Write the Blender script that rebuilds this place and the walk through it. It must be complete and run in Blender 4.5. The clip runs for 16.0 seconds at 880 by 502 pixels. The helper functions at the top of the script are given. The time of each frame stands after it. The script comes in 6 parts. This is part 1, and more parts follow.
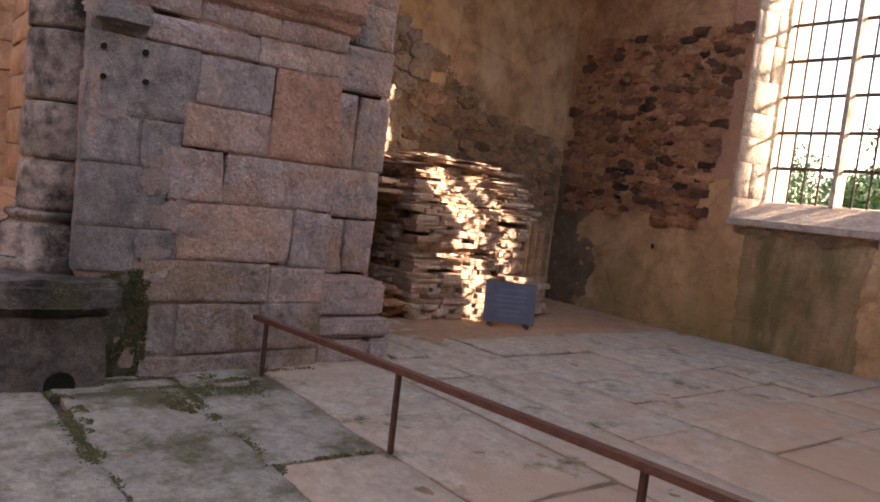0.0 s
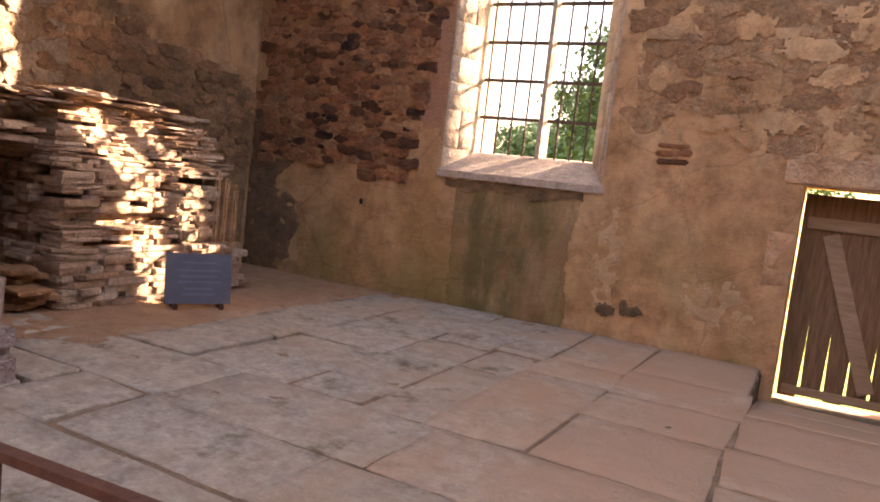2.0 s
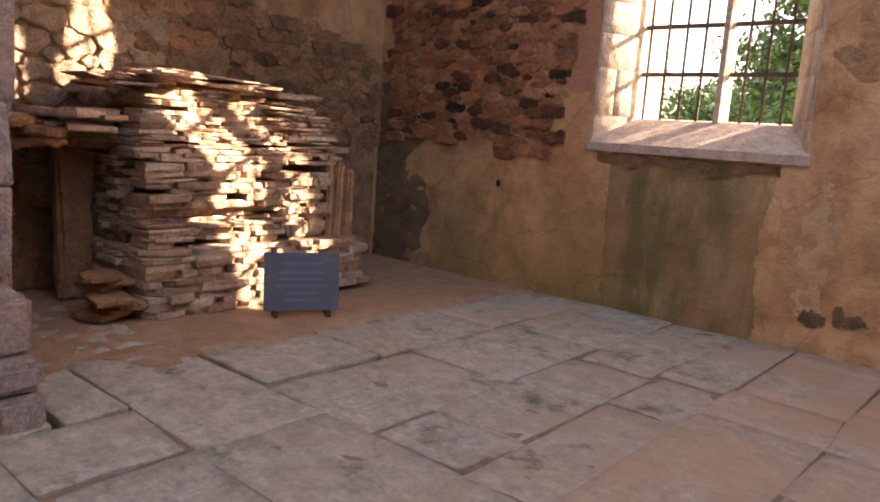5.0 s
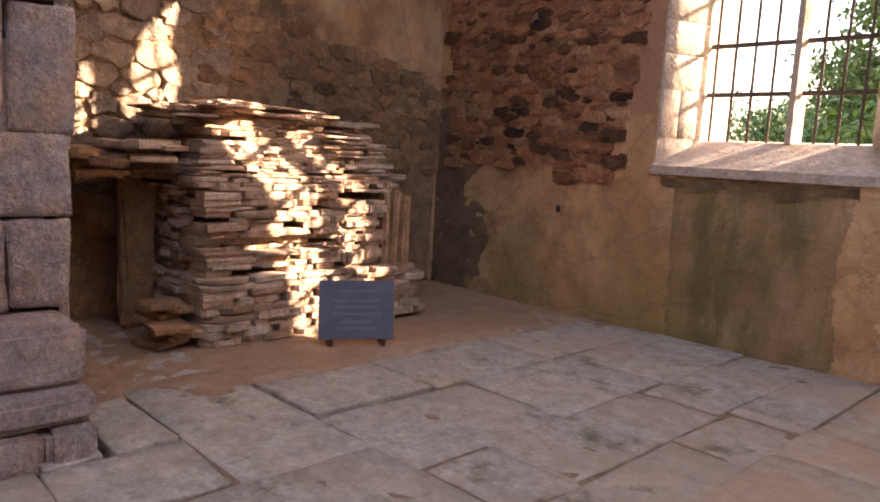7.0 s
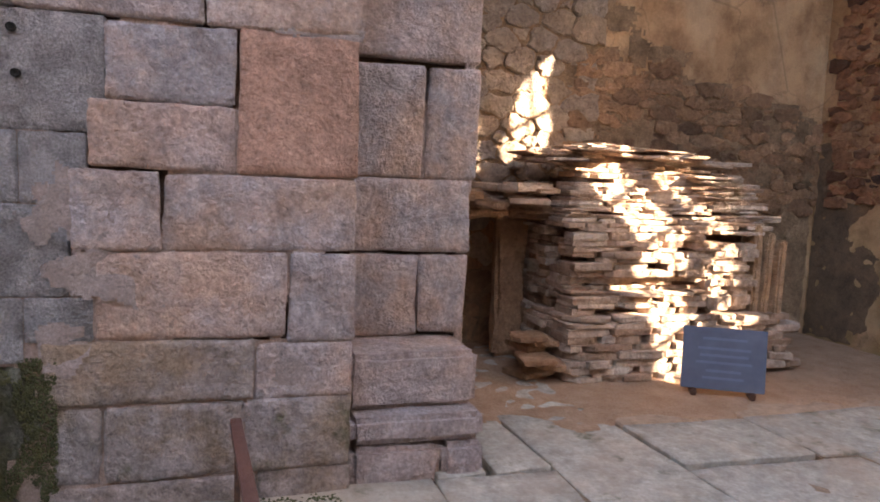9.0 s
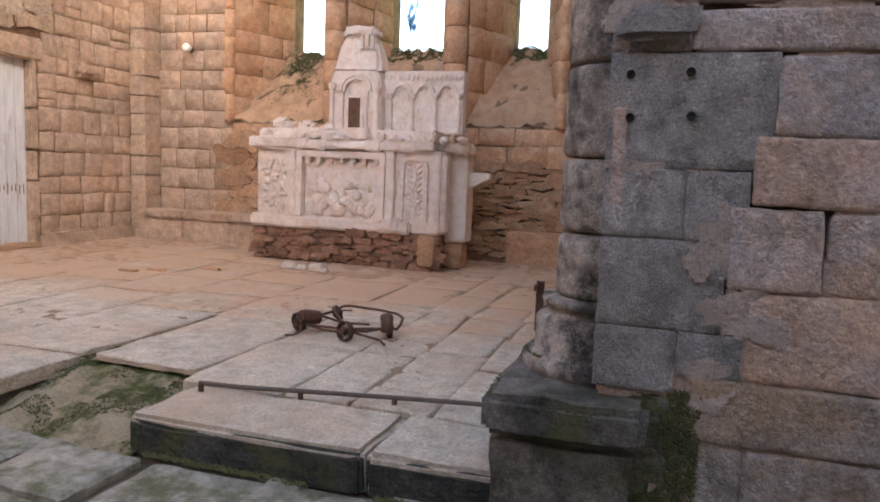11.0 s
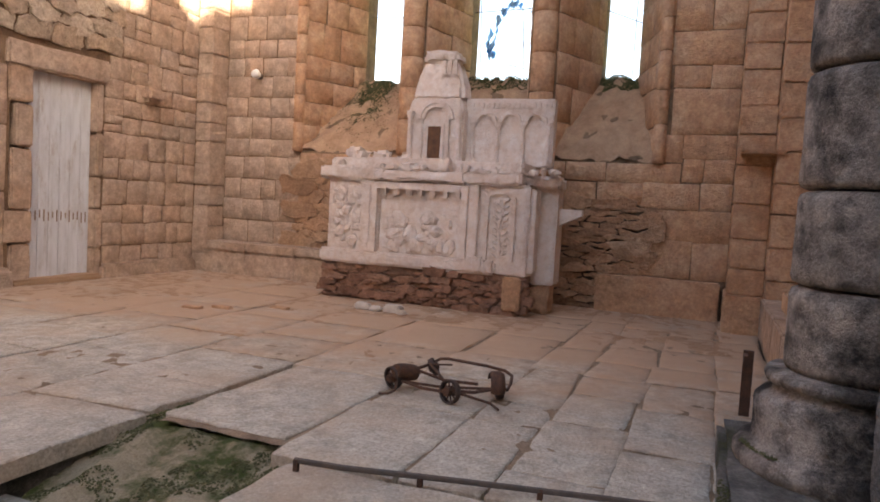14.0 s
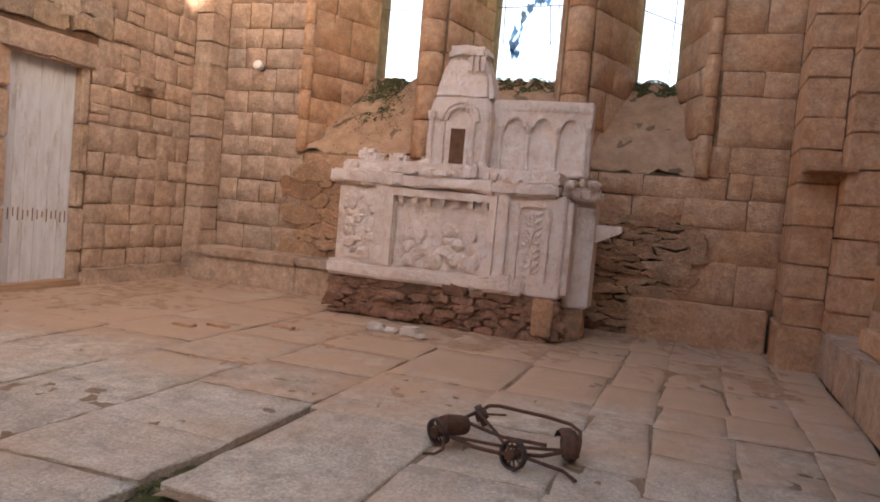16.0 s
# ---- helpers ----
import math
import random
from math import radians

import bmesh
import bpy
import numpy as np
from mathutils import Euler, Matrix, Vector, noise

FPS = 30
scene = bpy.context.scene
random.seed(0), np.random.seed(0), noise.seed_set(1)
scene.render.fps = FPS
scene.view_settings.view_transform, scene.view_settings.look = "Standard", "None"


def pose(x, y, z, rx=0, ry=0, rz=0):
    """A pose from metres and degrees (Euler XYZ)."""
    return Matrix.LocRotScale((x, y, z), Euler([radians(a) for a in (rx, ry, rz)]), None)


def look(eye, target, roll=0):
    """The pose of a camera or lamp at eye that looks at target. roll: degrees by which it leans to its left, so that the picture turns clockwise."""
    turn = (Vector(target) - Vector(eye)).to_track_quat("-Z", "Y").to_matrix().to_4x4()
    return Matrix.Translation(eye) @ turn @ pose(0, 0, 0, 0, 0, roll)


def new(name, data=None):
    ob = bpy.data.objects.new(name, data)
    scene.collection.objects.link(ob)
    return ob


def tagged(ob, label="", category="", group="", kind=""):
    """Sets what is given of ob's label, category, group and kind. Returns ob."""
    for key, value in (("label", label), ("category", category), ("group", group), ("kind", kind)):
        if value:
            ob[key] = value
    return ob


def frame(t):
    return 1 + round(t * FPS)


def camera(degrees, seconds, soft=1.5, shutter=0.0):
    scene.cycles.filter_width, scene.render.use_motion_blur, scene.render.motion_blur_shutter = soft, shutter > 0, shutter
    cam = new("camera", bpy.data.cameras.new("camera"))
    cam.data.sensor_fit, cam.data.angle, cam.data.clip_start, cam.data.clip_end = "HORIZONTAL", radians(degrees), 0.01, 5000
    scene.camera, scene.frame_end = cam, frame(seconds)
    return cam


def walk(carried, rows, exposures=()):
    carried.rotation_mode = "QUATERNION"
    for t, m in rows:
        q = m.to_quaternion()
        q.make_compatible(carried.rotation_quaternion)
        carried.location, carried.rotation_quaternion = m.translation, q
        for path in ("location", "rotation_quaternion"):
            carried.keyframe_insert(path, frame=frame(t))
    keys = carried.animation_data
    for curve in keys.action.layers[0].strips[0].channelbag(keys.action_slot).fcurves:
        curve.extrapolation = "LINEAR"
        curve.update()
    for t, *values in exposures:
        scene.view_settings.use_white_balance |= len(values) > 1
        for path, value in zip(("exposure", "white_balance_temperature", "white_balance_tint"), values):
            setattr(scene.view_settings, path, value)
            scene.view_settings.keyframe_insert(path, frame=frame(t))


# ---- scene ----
cam = camera(62.5, 16.0, 1.8)
PATH = [
    (0, (0.692, 0.526, 1.351), (-0.87, 1.766, 1.196), 6.6),
    (0.5, (0.453, 0.787, 1.371), (-0.94, 2.211, 1.199), 6.8),
    (1, (0.253, 0.965, 1.364), (-0.941, 2.559, 1.181), 6.8),
    (1.5, (-0.001, 1.17, 1.411), (-0.995, 2.896, 1.229), 6.4),
    (2, (-0.15, 1.405, 1.412), (-1.071, 3.168, 1.204), 6.4),
    (2.5, (-0.262, 1.711, 1.419), (-1.191, 3.466, 1.187), 6.2),
    (3, (-0.361, 1.912, 1.403), (-1.285, 3.66, 1.101), 6.0),
    (3.5, (-0.474, 2.135, 1.424), (-1.425, 3.866, 1.114), 5.6),
    (4, (-0.52, 2.29, 1.436), (-1.523, 3.991, 1.119), 5.1),
    (4.5, (-0.573, 2.475, 1.451), (-1.776, 4.04, 1.126), 4.1),
    (4.7, (-0.595, 2.538, 1.46), (-1.84, 4.069, 1.133), 4.0),
    (7, (-0.632, 2.735, 1.472), (-2.058, 4.112, 1.207), 3.1),
    (7.5, (-0.632, 2.724, 1.482), (-2.098, 4.063, 1.238), 2.9),
    (8, (-0.641, 2.688, 1.485), (-2.197, 3.923, 1.256), 2.4),
    (8.5, (-0.67, 2.62, 1.483), (-2.391, 3.615, 1.267), 2.0),
    (9, (-0.693, 2.533, 1.484), (-2.59, 3.134, 1.28), 2.4),
    (9.5, (-0.65, 2.27, 1.53), (-2.624, 2.482, 1.288), 2.9),
    (9.7, (-0.665, 2.155, 1.555), (-2.646, 2.235, 1.299), 2.8),
    (10, (-0.715, 2.033, 1.566), (-2.699, 1.934, 1.329), 3.5),
    (10.2, (-0.725, 1.95, 1.57), (-2.699, 1.729, 1.336), 3.2),
    (12.3, (-1.055, 1.554, 1.546), (-2.873, 0.747, 1.339), 2.8),
    (12.5, (-1.101, 1.509, 1.54), (-2.924, 0.709, 1.344), 3.0),
    (13, (-1.215, 1.33, 1.516), (-3.054, 0.563, 1.345), 3.1),
    (13.5, (-1.321, 1.102, 1.537), (-3.177, 0.371, 1.386), 3.0),
    (14, (-1.426, 0.956, 1.519), (-3.293, 0.251, 1.385), 3.3),
    (14.5, (-1.647, 0.791, 1.513), (-3.517, 0.094, 1.385), 3.6),
    (15, (-1.826, 0.644, 1.499), (-3.7, -0.043, 1.381), 4.4),
    (15.5, (-1.981, 0.42, 1.523), (-3.858, -0.26, 1.401), 4.8),
    (16, (-2.143, 0.194, 1.552), (-4.026, -0.468, 1.434), 5.1),
]
EXPOSURES = [(0.0, 2.85, 8100, 27), (0.7, 2.8, 8300, 29), (1.5, 3.1, 9200, 33), (3.0, 3.15, 9200, 33), (4.5, 3.05, 8900, 32), (8.0, 3.2, 8000, 30), (9.0, 3.65, 7400, 19), (9.7, 3.6, 7300, 14), (10.2, 3.48, 7200, 13), (12.4, 2.38, 7200, 14), (13.0, 2.58, 7500, 15), (14.0, 2.58, 7600, 16), (16.0, 2.57, 7900, 18)]
walk(cam, [(t, look(eye, target, roll)) for t, eye, target, roll in PATH], EXPOSURES)

# ---- world, sun, exposure ----
SUN_DIR = Vector((0.66, 0.752, 0.437)).normalized()   # towards the sun
world = bpy.data.worlds.new("sky_world")
scene.world = world
world.use_nodes = True
wn = world.node_tree.nodes
sky = wn.new("ShaderNodeTexSky")
sky.sky_type = "NISHITA"
sky.sun_disc = False
sky.sun_elevation = math.asin(SUN_DIR.z)
sky.sun_rotation = math.atan2(SUN_DIR.x, SUN_DIR.y)
sky.dust_density = 2.0
world.node_tree.links.new(sky.outputs[0], wn["Background"].inputs[0])
wn["Background"].inputs[1].default_value = 0.115
sun_data = bpy.data.lights.new("sun", "SUN")
sun_data.energy = 5.0
sun_data.angle = radians(0.5)
sun_data.color = (1.0, 0.93, 0.82)
sun = new("sun", sun_data)
sun.matrix_world = look((30, 35, 25), Vector((30, 35, 25)) - SUN_DIR)


# ---- materials ----
class Mat:
    """A node material under construction."""

    def __init__(self, name, rough=0.9, metal=0.0):
        self.m = bpy.data.materials.new(name)
        self.m.use_nodes = True
        self.t = self.m.node_tree
        self.b = self.t.nodes["Principled BSDF"]
        self.b.inputs["Roughness"].default_value = rough
        self.b.inputs["Metallic"].default_value = metal
        self.b.inputs["Specular IOR Level"].default_value = 0.25
        self.pos = self.node("ShaderNodeTexCoord").outputs["Object"]

    def node(self, kind):
        return self.t.nodes.new(kind)

    def link(self, a, b):
        self.t.links.new(a, b)

    def world_pos(self):
        return self.node("ShaderNodeNewGeometry").outputs["Position"]

    def noise(self, scale, detail=4.0, rough=0.6, pos=None, stretch=None):
        n = self.node("ShaderNodeTexNoise")
        n.inputs["Scale"].default_value = scale
        n.inputs["Detail"].default_value = detail
        n.inputs["Roughness"].default_value = rough
        p = pos or self.pos
        if stretch:
            mp = self.node("ShaderNodeMapping")
            mp.inputs["Scale"].default_value = stretch
            self.link(p, mp.inputs[0])
            p = mp.outputs[0]
        self.link(p, n.inputs["Vector"])
        return n.outputs["Fac"]

    def voronoi(self, scale, pos=None, feature="F1"):
        n = self.node("ShaderNodeTexVoronoi")
        n.feature = feature
        n.inputs["Scale"].default_value = scale
        self.link(pos or self.pos, n.inputs["Vector"])
        return n.outputs["Distance"]

    def random(self):
        return self.node("ShaderNodeObjectInfo").outputs["Random"]

    def island(self):
        return self.node("ShaderNodeNewGeometry").outputs["Random Per Island"]

    def ramp(self, fac, stops):
        r = self.node("ShaderNodeValToRGB")
        e = r.color_ramp.elements
        while len(e) < len(stops):
            e.new(0.5)
        for el, (p, c) in zip(e, stops):
            el.position = p
            el.color = (*c, 1) if not isinstance(c, float) else (c, c, c, 1)
        self.link(fac, r.inputs[0])
        return r.outputs[0]

    def mix(self, fac, a, b, mode="MIX"):
        m = self.node("ShaderNodeMix")
        m.data_type = "RGBA"
        m.blend_type = mode
        for sock, v in ((m.inputs[0], fac), (m.inputs[6], a), (m.inputs[7], b)):
            if isinstance(v, (int, float)):
                sock.default_value = v
            elif isinstance(v, tuple):
                sock.default_value = (*v, 1)
            else:
                self.link(v, sock)
        return m.outputs[2]

    def math(self, op, a, b=0.0):
        m = self.node("ShaderNodeMath")
        m.operation = op
        for sock, v in ((m.inputs[0], a), (m.inputs[1], b)):
            if isinstance(v, (int, float)):
                sock.default_value = v
            else:
                self.link(v, sock)
        return m.outputs[0]

    def axis(self, pos, which):
        s = self.node("ShaderNodeSeparateXYZ")
        self.link(pos, s.inputs[0])
        return s.outputs[which]

    def color(self, c):
        if isinstance(c, tuple):
            self.b.inputs["Base Color"].default_value = (*c, 1)
        else:
            self.link(c, self.b.inputs["Base Color"])
        return self

    def bump(self, height, strength=0.5, distance=0.01):
        bp = self.node("ShaderNodeBump")
        bp.inputs["Strength"].default_value = strength
        bp.inputs["Distance"].default_value = distance
        self.link(height, bp.inputs["Height"])
        self.link(bp.outputs[0], self.b.inputs["Normal"])
        return self


def stone_mat(name, tones, dirt=(0.10, 0.08, 0.06), grain=60.0, bump=0.7, moss=0.0, dirt_amount=0.5, dust=None, blush=None, contrast=0.5, blush_at=(0.46, 0.64)):
    """Weathered stone: a tone for each block, blotches, speckle and pits."""
    k = Mat(name, 0.92)
    wp = k.world_pos()
    base = k.ramp(k.math("FRACT", k.math("ADD", k.random(), k.island())), [(i / max(1, len(tones) - 1), c) for i, c in enumerate(tones)])
    blot = k.noise(3.2, 6, 0.7, wp)
    base = k.mix(k.ramp(blot, [(0.38, 0.0), (0.7, 0.6)]), base, tuple((0.58 if tones[0][0] < 0.6 else 0.85) * c for c in tones[0]))
    base = k.mix(k.ramp(k.noise(1.3, 4, 0.6, wp), [(0.4, 0.0), (0.7, 0.5)]), base, tuple(min(1.0, 1.25 * c) for c in tones[-1]))
    base = k.mix(k.ramp(k.noise(9.0, 4, 0.6, wp), [(0.45, 0.0), (0.75, dirt_amount)]), base, dirt)
    spk = k.noise(grain * 0.6, 4, 0.75, wp)
    if blush:
        base = k.mix(k.ramp(k.noise(1.9, 6, 0.65, wp), [(blush_at[0], 0.0), (blush_at[1], 0.85)]), base, blush)
    base = k.mix(contrast, base, k.ramp(k.noise(7, 10, 0.78, wp), [(0.3, 0.25), (0.5, 0.5), (0.72, 0.8)]), "OVERLAY")
    base = k.mix(min(0.5, grain / 160), base, k.ramp(spk, [(0.34, 0.22), (0.5, 0.5), (0.66, 0.8)]), "OVERLAY")
    if dust:
        # red dust drifts thicker away from the step
        drift = k.ramp(k.math("MULTIPLY", k.math("ABSOLUTE", k.math("ADD", k.axis(wp, "X"), 4.4)), 0.2), [(0.3, 0.0), (0.75, 0.3)])
        base = k.mix(k.ramp(k.math("ADD", k.noise(1.1, 7, 0.62, wp), drift), [(0.46, 0.0), (0.76, 0.9)]), base, dust)
    if moss:
        green = k.ramp(k.noise(2.4, 6, 0.7, wp), [(0.58 - moss * 0.35, 0.0), (0.7 - moss * 0.3, 0.85)])
        base = k.mix(green, base, (0.095, 0.095, 0.04))
    k.color(base)
    pits = k.ramp(k.voronoi(26, wp), [(0.0, 0.0), (0.22, 1.0)])
    h = k.math("ADD", k.math("ADD", k.math("MULTIPLY", k.noise(5, 9, 0.7, wp), 2.2), k.math("MULTIPLY", k.noise(34, 4, 0.65, wp), 0.9)), k.math("ADD", k.math("MULTIPLY", spk, grain / 180), k.math("MULTIPLY", pits, 0.12)))
    k.bump(h, bump, 0.035)
    return k.m


GRANITE = stone_mat("pier_granite", [(0.45, 0.395, 0.385), (0.51, 0.38, 0.315), (0.39, 0.35, 0.345), (0.53, 0.41, 0.35), (0.52, 0.35, 0.275), (0.43, 0.38, 0.37)], (0.27, 0.18, 0.13), 65.0, 0.9, 0.0, 0.45, None, (0.5, 0.325, 0.23), 0.7, (0.42, 0.6))
GRANITE_STAINED = stone_mat("blackened_granite", [(0.56, 0.47, 0.4), (0.5, 0.43, 0.37), (0.58, 0.49, 0.41)], (0.035, 0.033, 0.03), 150.0, 1.0, 0.0, 0.9, None, (0.02, 0.02, 0.019), 0.9, (0.47, 0.58))
GRANITE_GREY = stone_mat("grey_granite", [(0.43, 0.395, 0.375), (0.46, 0.415, 0.39), (0.39, 0.36, 0.345)], (0.12, 0.1, 0.085), 150.0, 1.0, 0.0, 0.7, None, (0.27, 0.255, 0.24), 0.85)
GRANITE_DARK = stone_mat("damp_granite", [(0.2, 0.185, 0.165), (0.17, 0.155, 0.14), (0.24, 0.2, 0.17)], (0.035, 0.034, 0.028), 140.0, 0.9, 0.16, 0.7, None, (0.03, 0.032, 0.024), 0.9)
STEP_BLACK = stone_mat("near_black_granite", [(0.06, 0.062, 0.058), (0.085, 0.082, 0.074)], (0.02, 0.022, 0.018), 70.0, 1.0, 0.12, 0.7, None, (0.022, 0.025, 0.02), 0.9)
GRANITE_RED = stone_mat("red_granite", [(0.52, 0.3, 0.21), (0.48, 0.285, 0.205)], (0.24, 0.15, 0.11), 65.0, 0.9)
# tones lightened and reddened to carry sunlight bounced onto the choir side wall
ASHLAR = stone_mat("bounce_warmed_sandstone", [(0.6, 0.345, 0.195), (0.66, 0.42, 0.26), (0.47, 0.265, 0.15), (0.62, 0.35, 0.195), (0.6, 0.4, 0.26), (0.53, 0.29, 0.16)], (0.3, 0.165, 0.095), 42.0, 0.8, 0.0, 0.45, None, (0.6, 0.39, 0.25), 0.6)
ASHLAR_TAN = stone_mat("tan_sandstone", [(0.5, 0.36, 0.26), (0.56, 0.41, 0.305), (0.43, 0.305, 0.215), (0.53, 0.375, 0.265), (0.47, 0.36, 0.28), (0.5, 0.33, 0.225)], (0.27, 0.18, 0.12), 42.0, 0.8, 0.0, 0.45, None, (0.52, 0.385, 0.29), 0.6)
GRANITE_LOW = stone_mat("damp_stained_granite", [(0.38, 0.32, 0.29), (0.42, 0.31, 0.25), (0.33, 0.29, 0.275)], (0.13, 0.1, 0.07), 65.0, 0.9, 0.05, 0.7, None, (0.32, 0.22, 0.14), 0.8, (0.44, 0.6))
RUBBLE_WARM = stone_mat("ochre_coated_rubble", [(0.5, 0.3, 0.165), (0.56, 0.35, 0.2), (0.3, 0.16, 0.085), (0.58, 0.37, 0.21), (0.36, 0.18, 0.1), (0.48, 0.28, 0.15)], (0.2, 0.11, 0.06), 45.0, 0.9, 0.0, 0.5)
RUBBLE = stone_mat("rubble_stone", [(0.46, 0.27, 0.16), (0.55, 0.335, 0.2), (0.3, 0.17, 0.1), (0.58, 0.375, 0.235), (0.48, 0.265, 0.15)], (0.24, 0.145, 0.085), 45.0, 0.9, 0.0, 0.35)
RUBBLE_DARK = stone_mat("dark_rubble", [(0.46, 0.2, 0.1), (0.6, 0.3, 0.155), (0.02, 0.017, 0.018), (0.018, 0.015, 0.016), (0.54, 0.235, 0.115), (0.66, 0.38, 0.21), (0.5, 0.21, 0.1), (0.6, 0.28, 0.14), (0.022, 0.018, 0.018), (0.48, 0.2, 0.1), (0.02, 0.017, 0.018), (0.62, 0.36, 0.2), (0.3, 0.13, 0.07)], (0.07, 0.035, 0.022), 45.0, 1.0, 0.0, 0.55)
RUBBLE_BROWN = stone_mat("brown_rubble", [(0.42, 0.23, 0.12), (0.48, 0.27, 0.145), (0.1, 0.062, 0.042), (0.44, 0.235, 0.125), (0.54, 0.32, 0.18), (0.2, 0.115, 0.07), (0.46, 0.26, 0.14)], (0.13, 0.075, 0.045), 45.0, 1.0, 0.0, 0.5)
RUBBLE_BASE = stone_mat("red_brown_rubble", [(0.36, 0.2, 0.135), (0.3, 0.155, 0.1), (0.42, 0.26, 0.18), (0.2, 0.11, 0.075), (0.38, 0.2, 0.13)], (0.1, 0.055, 0.035), 45.0, 1.0, 0.0, 0.5)
RUBBLE_GREY = stone_mat("grey_rubble", [(0.42, 0.32, 0.24), (0.24, 0.2, 0.17), (0.5, 0.38, 0.265), (0.3, 0.25, 0.21), (0.44, 0.3, 0.19)], (0.15, 0.11, 0.08), 55.0, 0.9, 0.0, 0.45)
RUBBLE_TAN = stone_mat("tan_field_stone", [(0.56, 0.44, 0.33), (0.62, 0.5, 0.38), (0.36, 0.27, 0.2), (0.64, 0.53, 0.42), (0.42, 0.29, 0.19), (0.58, 0.43, 0.3)], (0.24, 0.16, 0.1), 50.0, 1.0, 0.0, 0.45)
SCHIST = stone_mat("stacked_slab_stone", [(0.54, 0.4, 0.29), (0.62, 0.5, 0.39), (0.4, 0.25, 0.16), (0.33, 0.2, 0.125), (0.57, 0.43, 0.32), (0.5, 0.34, 0.23)], (0.2, 0.12, 0.075), 45.0, 0.8)
LIMESTONE = stone_mat("white_limestone", [(0.79, 0.66, 0.57), (0.82, 0.7, 0.61), (0.76, 0.63, 0.54)], (0.56, 0.42, 0.33), 24.0, 0.8, 0.0, 0.35, None, None, 0.65)
FLAG = stone_mat("flagstone", [(0.48, 0.41, 0.325), (0.51, 0.44, 0.35), (0.44, 0.375, 0.3), (0.49, 0.41, 0.315)], (0.26, 0.185, 0.12), 45.0, 0.5, 0.0, 0.65, (0.49, 0.32, 0.205), None, 0.55)
FLAG_PALE = stone_mat("pale_flagstone", [(0.53, 0.465, 0.375), (0.56, 0.49, 0.395), (0.49, 0.43, 0.35)], (0.3, 0.23, 0.155), 75.0, 0.6, 0.0, 0.5, (0.5, 0.35, 0.235), None, 0.5)
FLAG_GREY = stone_mat("grey_flagstone", [(0.44, 0.395, 0.32), (0.47, 0.42, 0.34), (0.41, 0.365, 0.295)], (0.22, 0.165, 0.11), 45.0, 0.5, 0.02, 0.55, (0.46, 0.325, 0.22), None, 0.55)
FLAG_WARM = stone_mat("warm_flagstone", [(0.4, 0.275, 0.185), (0.44, 0.305, 0.21), (0.37, 0.25, 0.17)], (0.28, 0.17, 0.1), 45.0, 0.45, 0.0, 0.5, (0.4, 0.25, 0.15))
FLAG_MOSS = stone_mat("mossy_flagstone", [(0.36, 0.335, 0.27), (0.4, 0.365, 0.3), (0.31, 0.285, 0.235)], (0.12, 0.105, 0.07), 40.0, 0.7, 0.3)


def mortar_mat(name, a, b, moss=False):
    k = Mat(name, 0.95)
    wp = k.world_pos()
    base = k.mix(k.ramp(k.noise(5, 6, 0.7, wp), [(0.3, 0.0), (0.7, 1.0)]), a, b)
    base = k.mix(0.4, base, k.ramp(k.noise(80, 2, 0.7, wp), [(0.3, 0.3), (0.7, 0.7)]), "OVERLAY")
    if moss:
        base = k.mix(k.ramp(k.noise(3, 6, 0.7, wp), [(0.45, 0.0), (0.6, 1.0)]), base, (0.06, 0.075, 0.02))
    k.color(base).bump(k.noise(30, 6, 0.7, wp), 0.9, 0.03)
    return k.m


MORTAR = mortar_mat("red_earth_mortar", (0.1, 0.06, 0.042), (0.25, 0.14, 0.09))
MORTAR_TAN = mortar_mat("tan_mortar", (0.1, 0.058, 0.034), (0.25, 0.15, 0.088))
EARTH = mortar_mat("joint_earth", (0.08, 0.058, 0.04), (0.17, 0.125, 0.085))
JOINT_DUST = mortar_mat("dust_in_joints", (0.16, 0.11, 0.07), (0.4, 0.28, 0.185))
MORTAR_CHOIR = mortar_mat("tan_lime_mortar", (0.13, 0.08, 0.048), (0.36, 0.23, 0.14))
SAND = mortar_mat("orange_sand", (0.33, 0.19, 0.11), (0.46, 0.3, 0.19))
PIER_MORTAR = mortar_mat("pink_lime_mortar", (0.3, 0.2, 0.15), (0.46, 0.34, 0.28))
HOLE_SHADE = mortar_mat("hole_shade_black", (0.012, 0.011, 0.01), (0.03, 0.026, 0.022))
SILL_TAN = mortar_mat("tan_sill_stone", (0.38, 0.22, 0.13), (0.58, 0.37, 0.225))
EARTH_MOSS = mortar_mat("mossy_earth", (0.24, 0.19, 0.12), (0.38, 0.31, 0.21), True)
DUST = mortar_mat("sandy_floor", (0.22, 0.14, 0.085), (0.13, 0.08, 0.05))


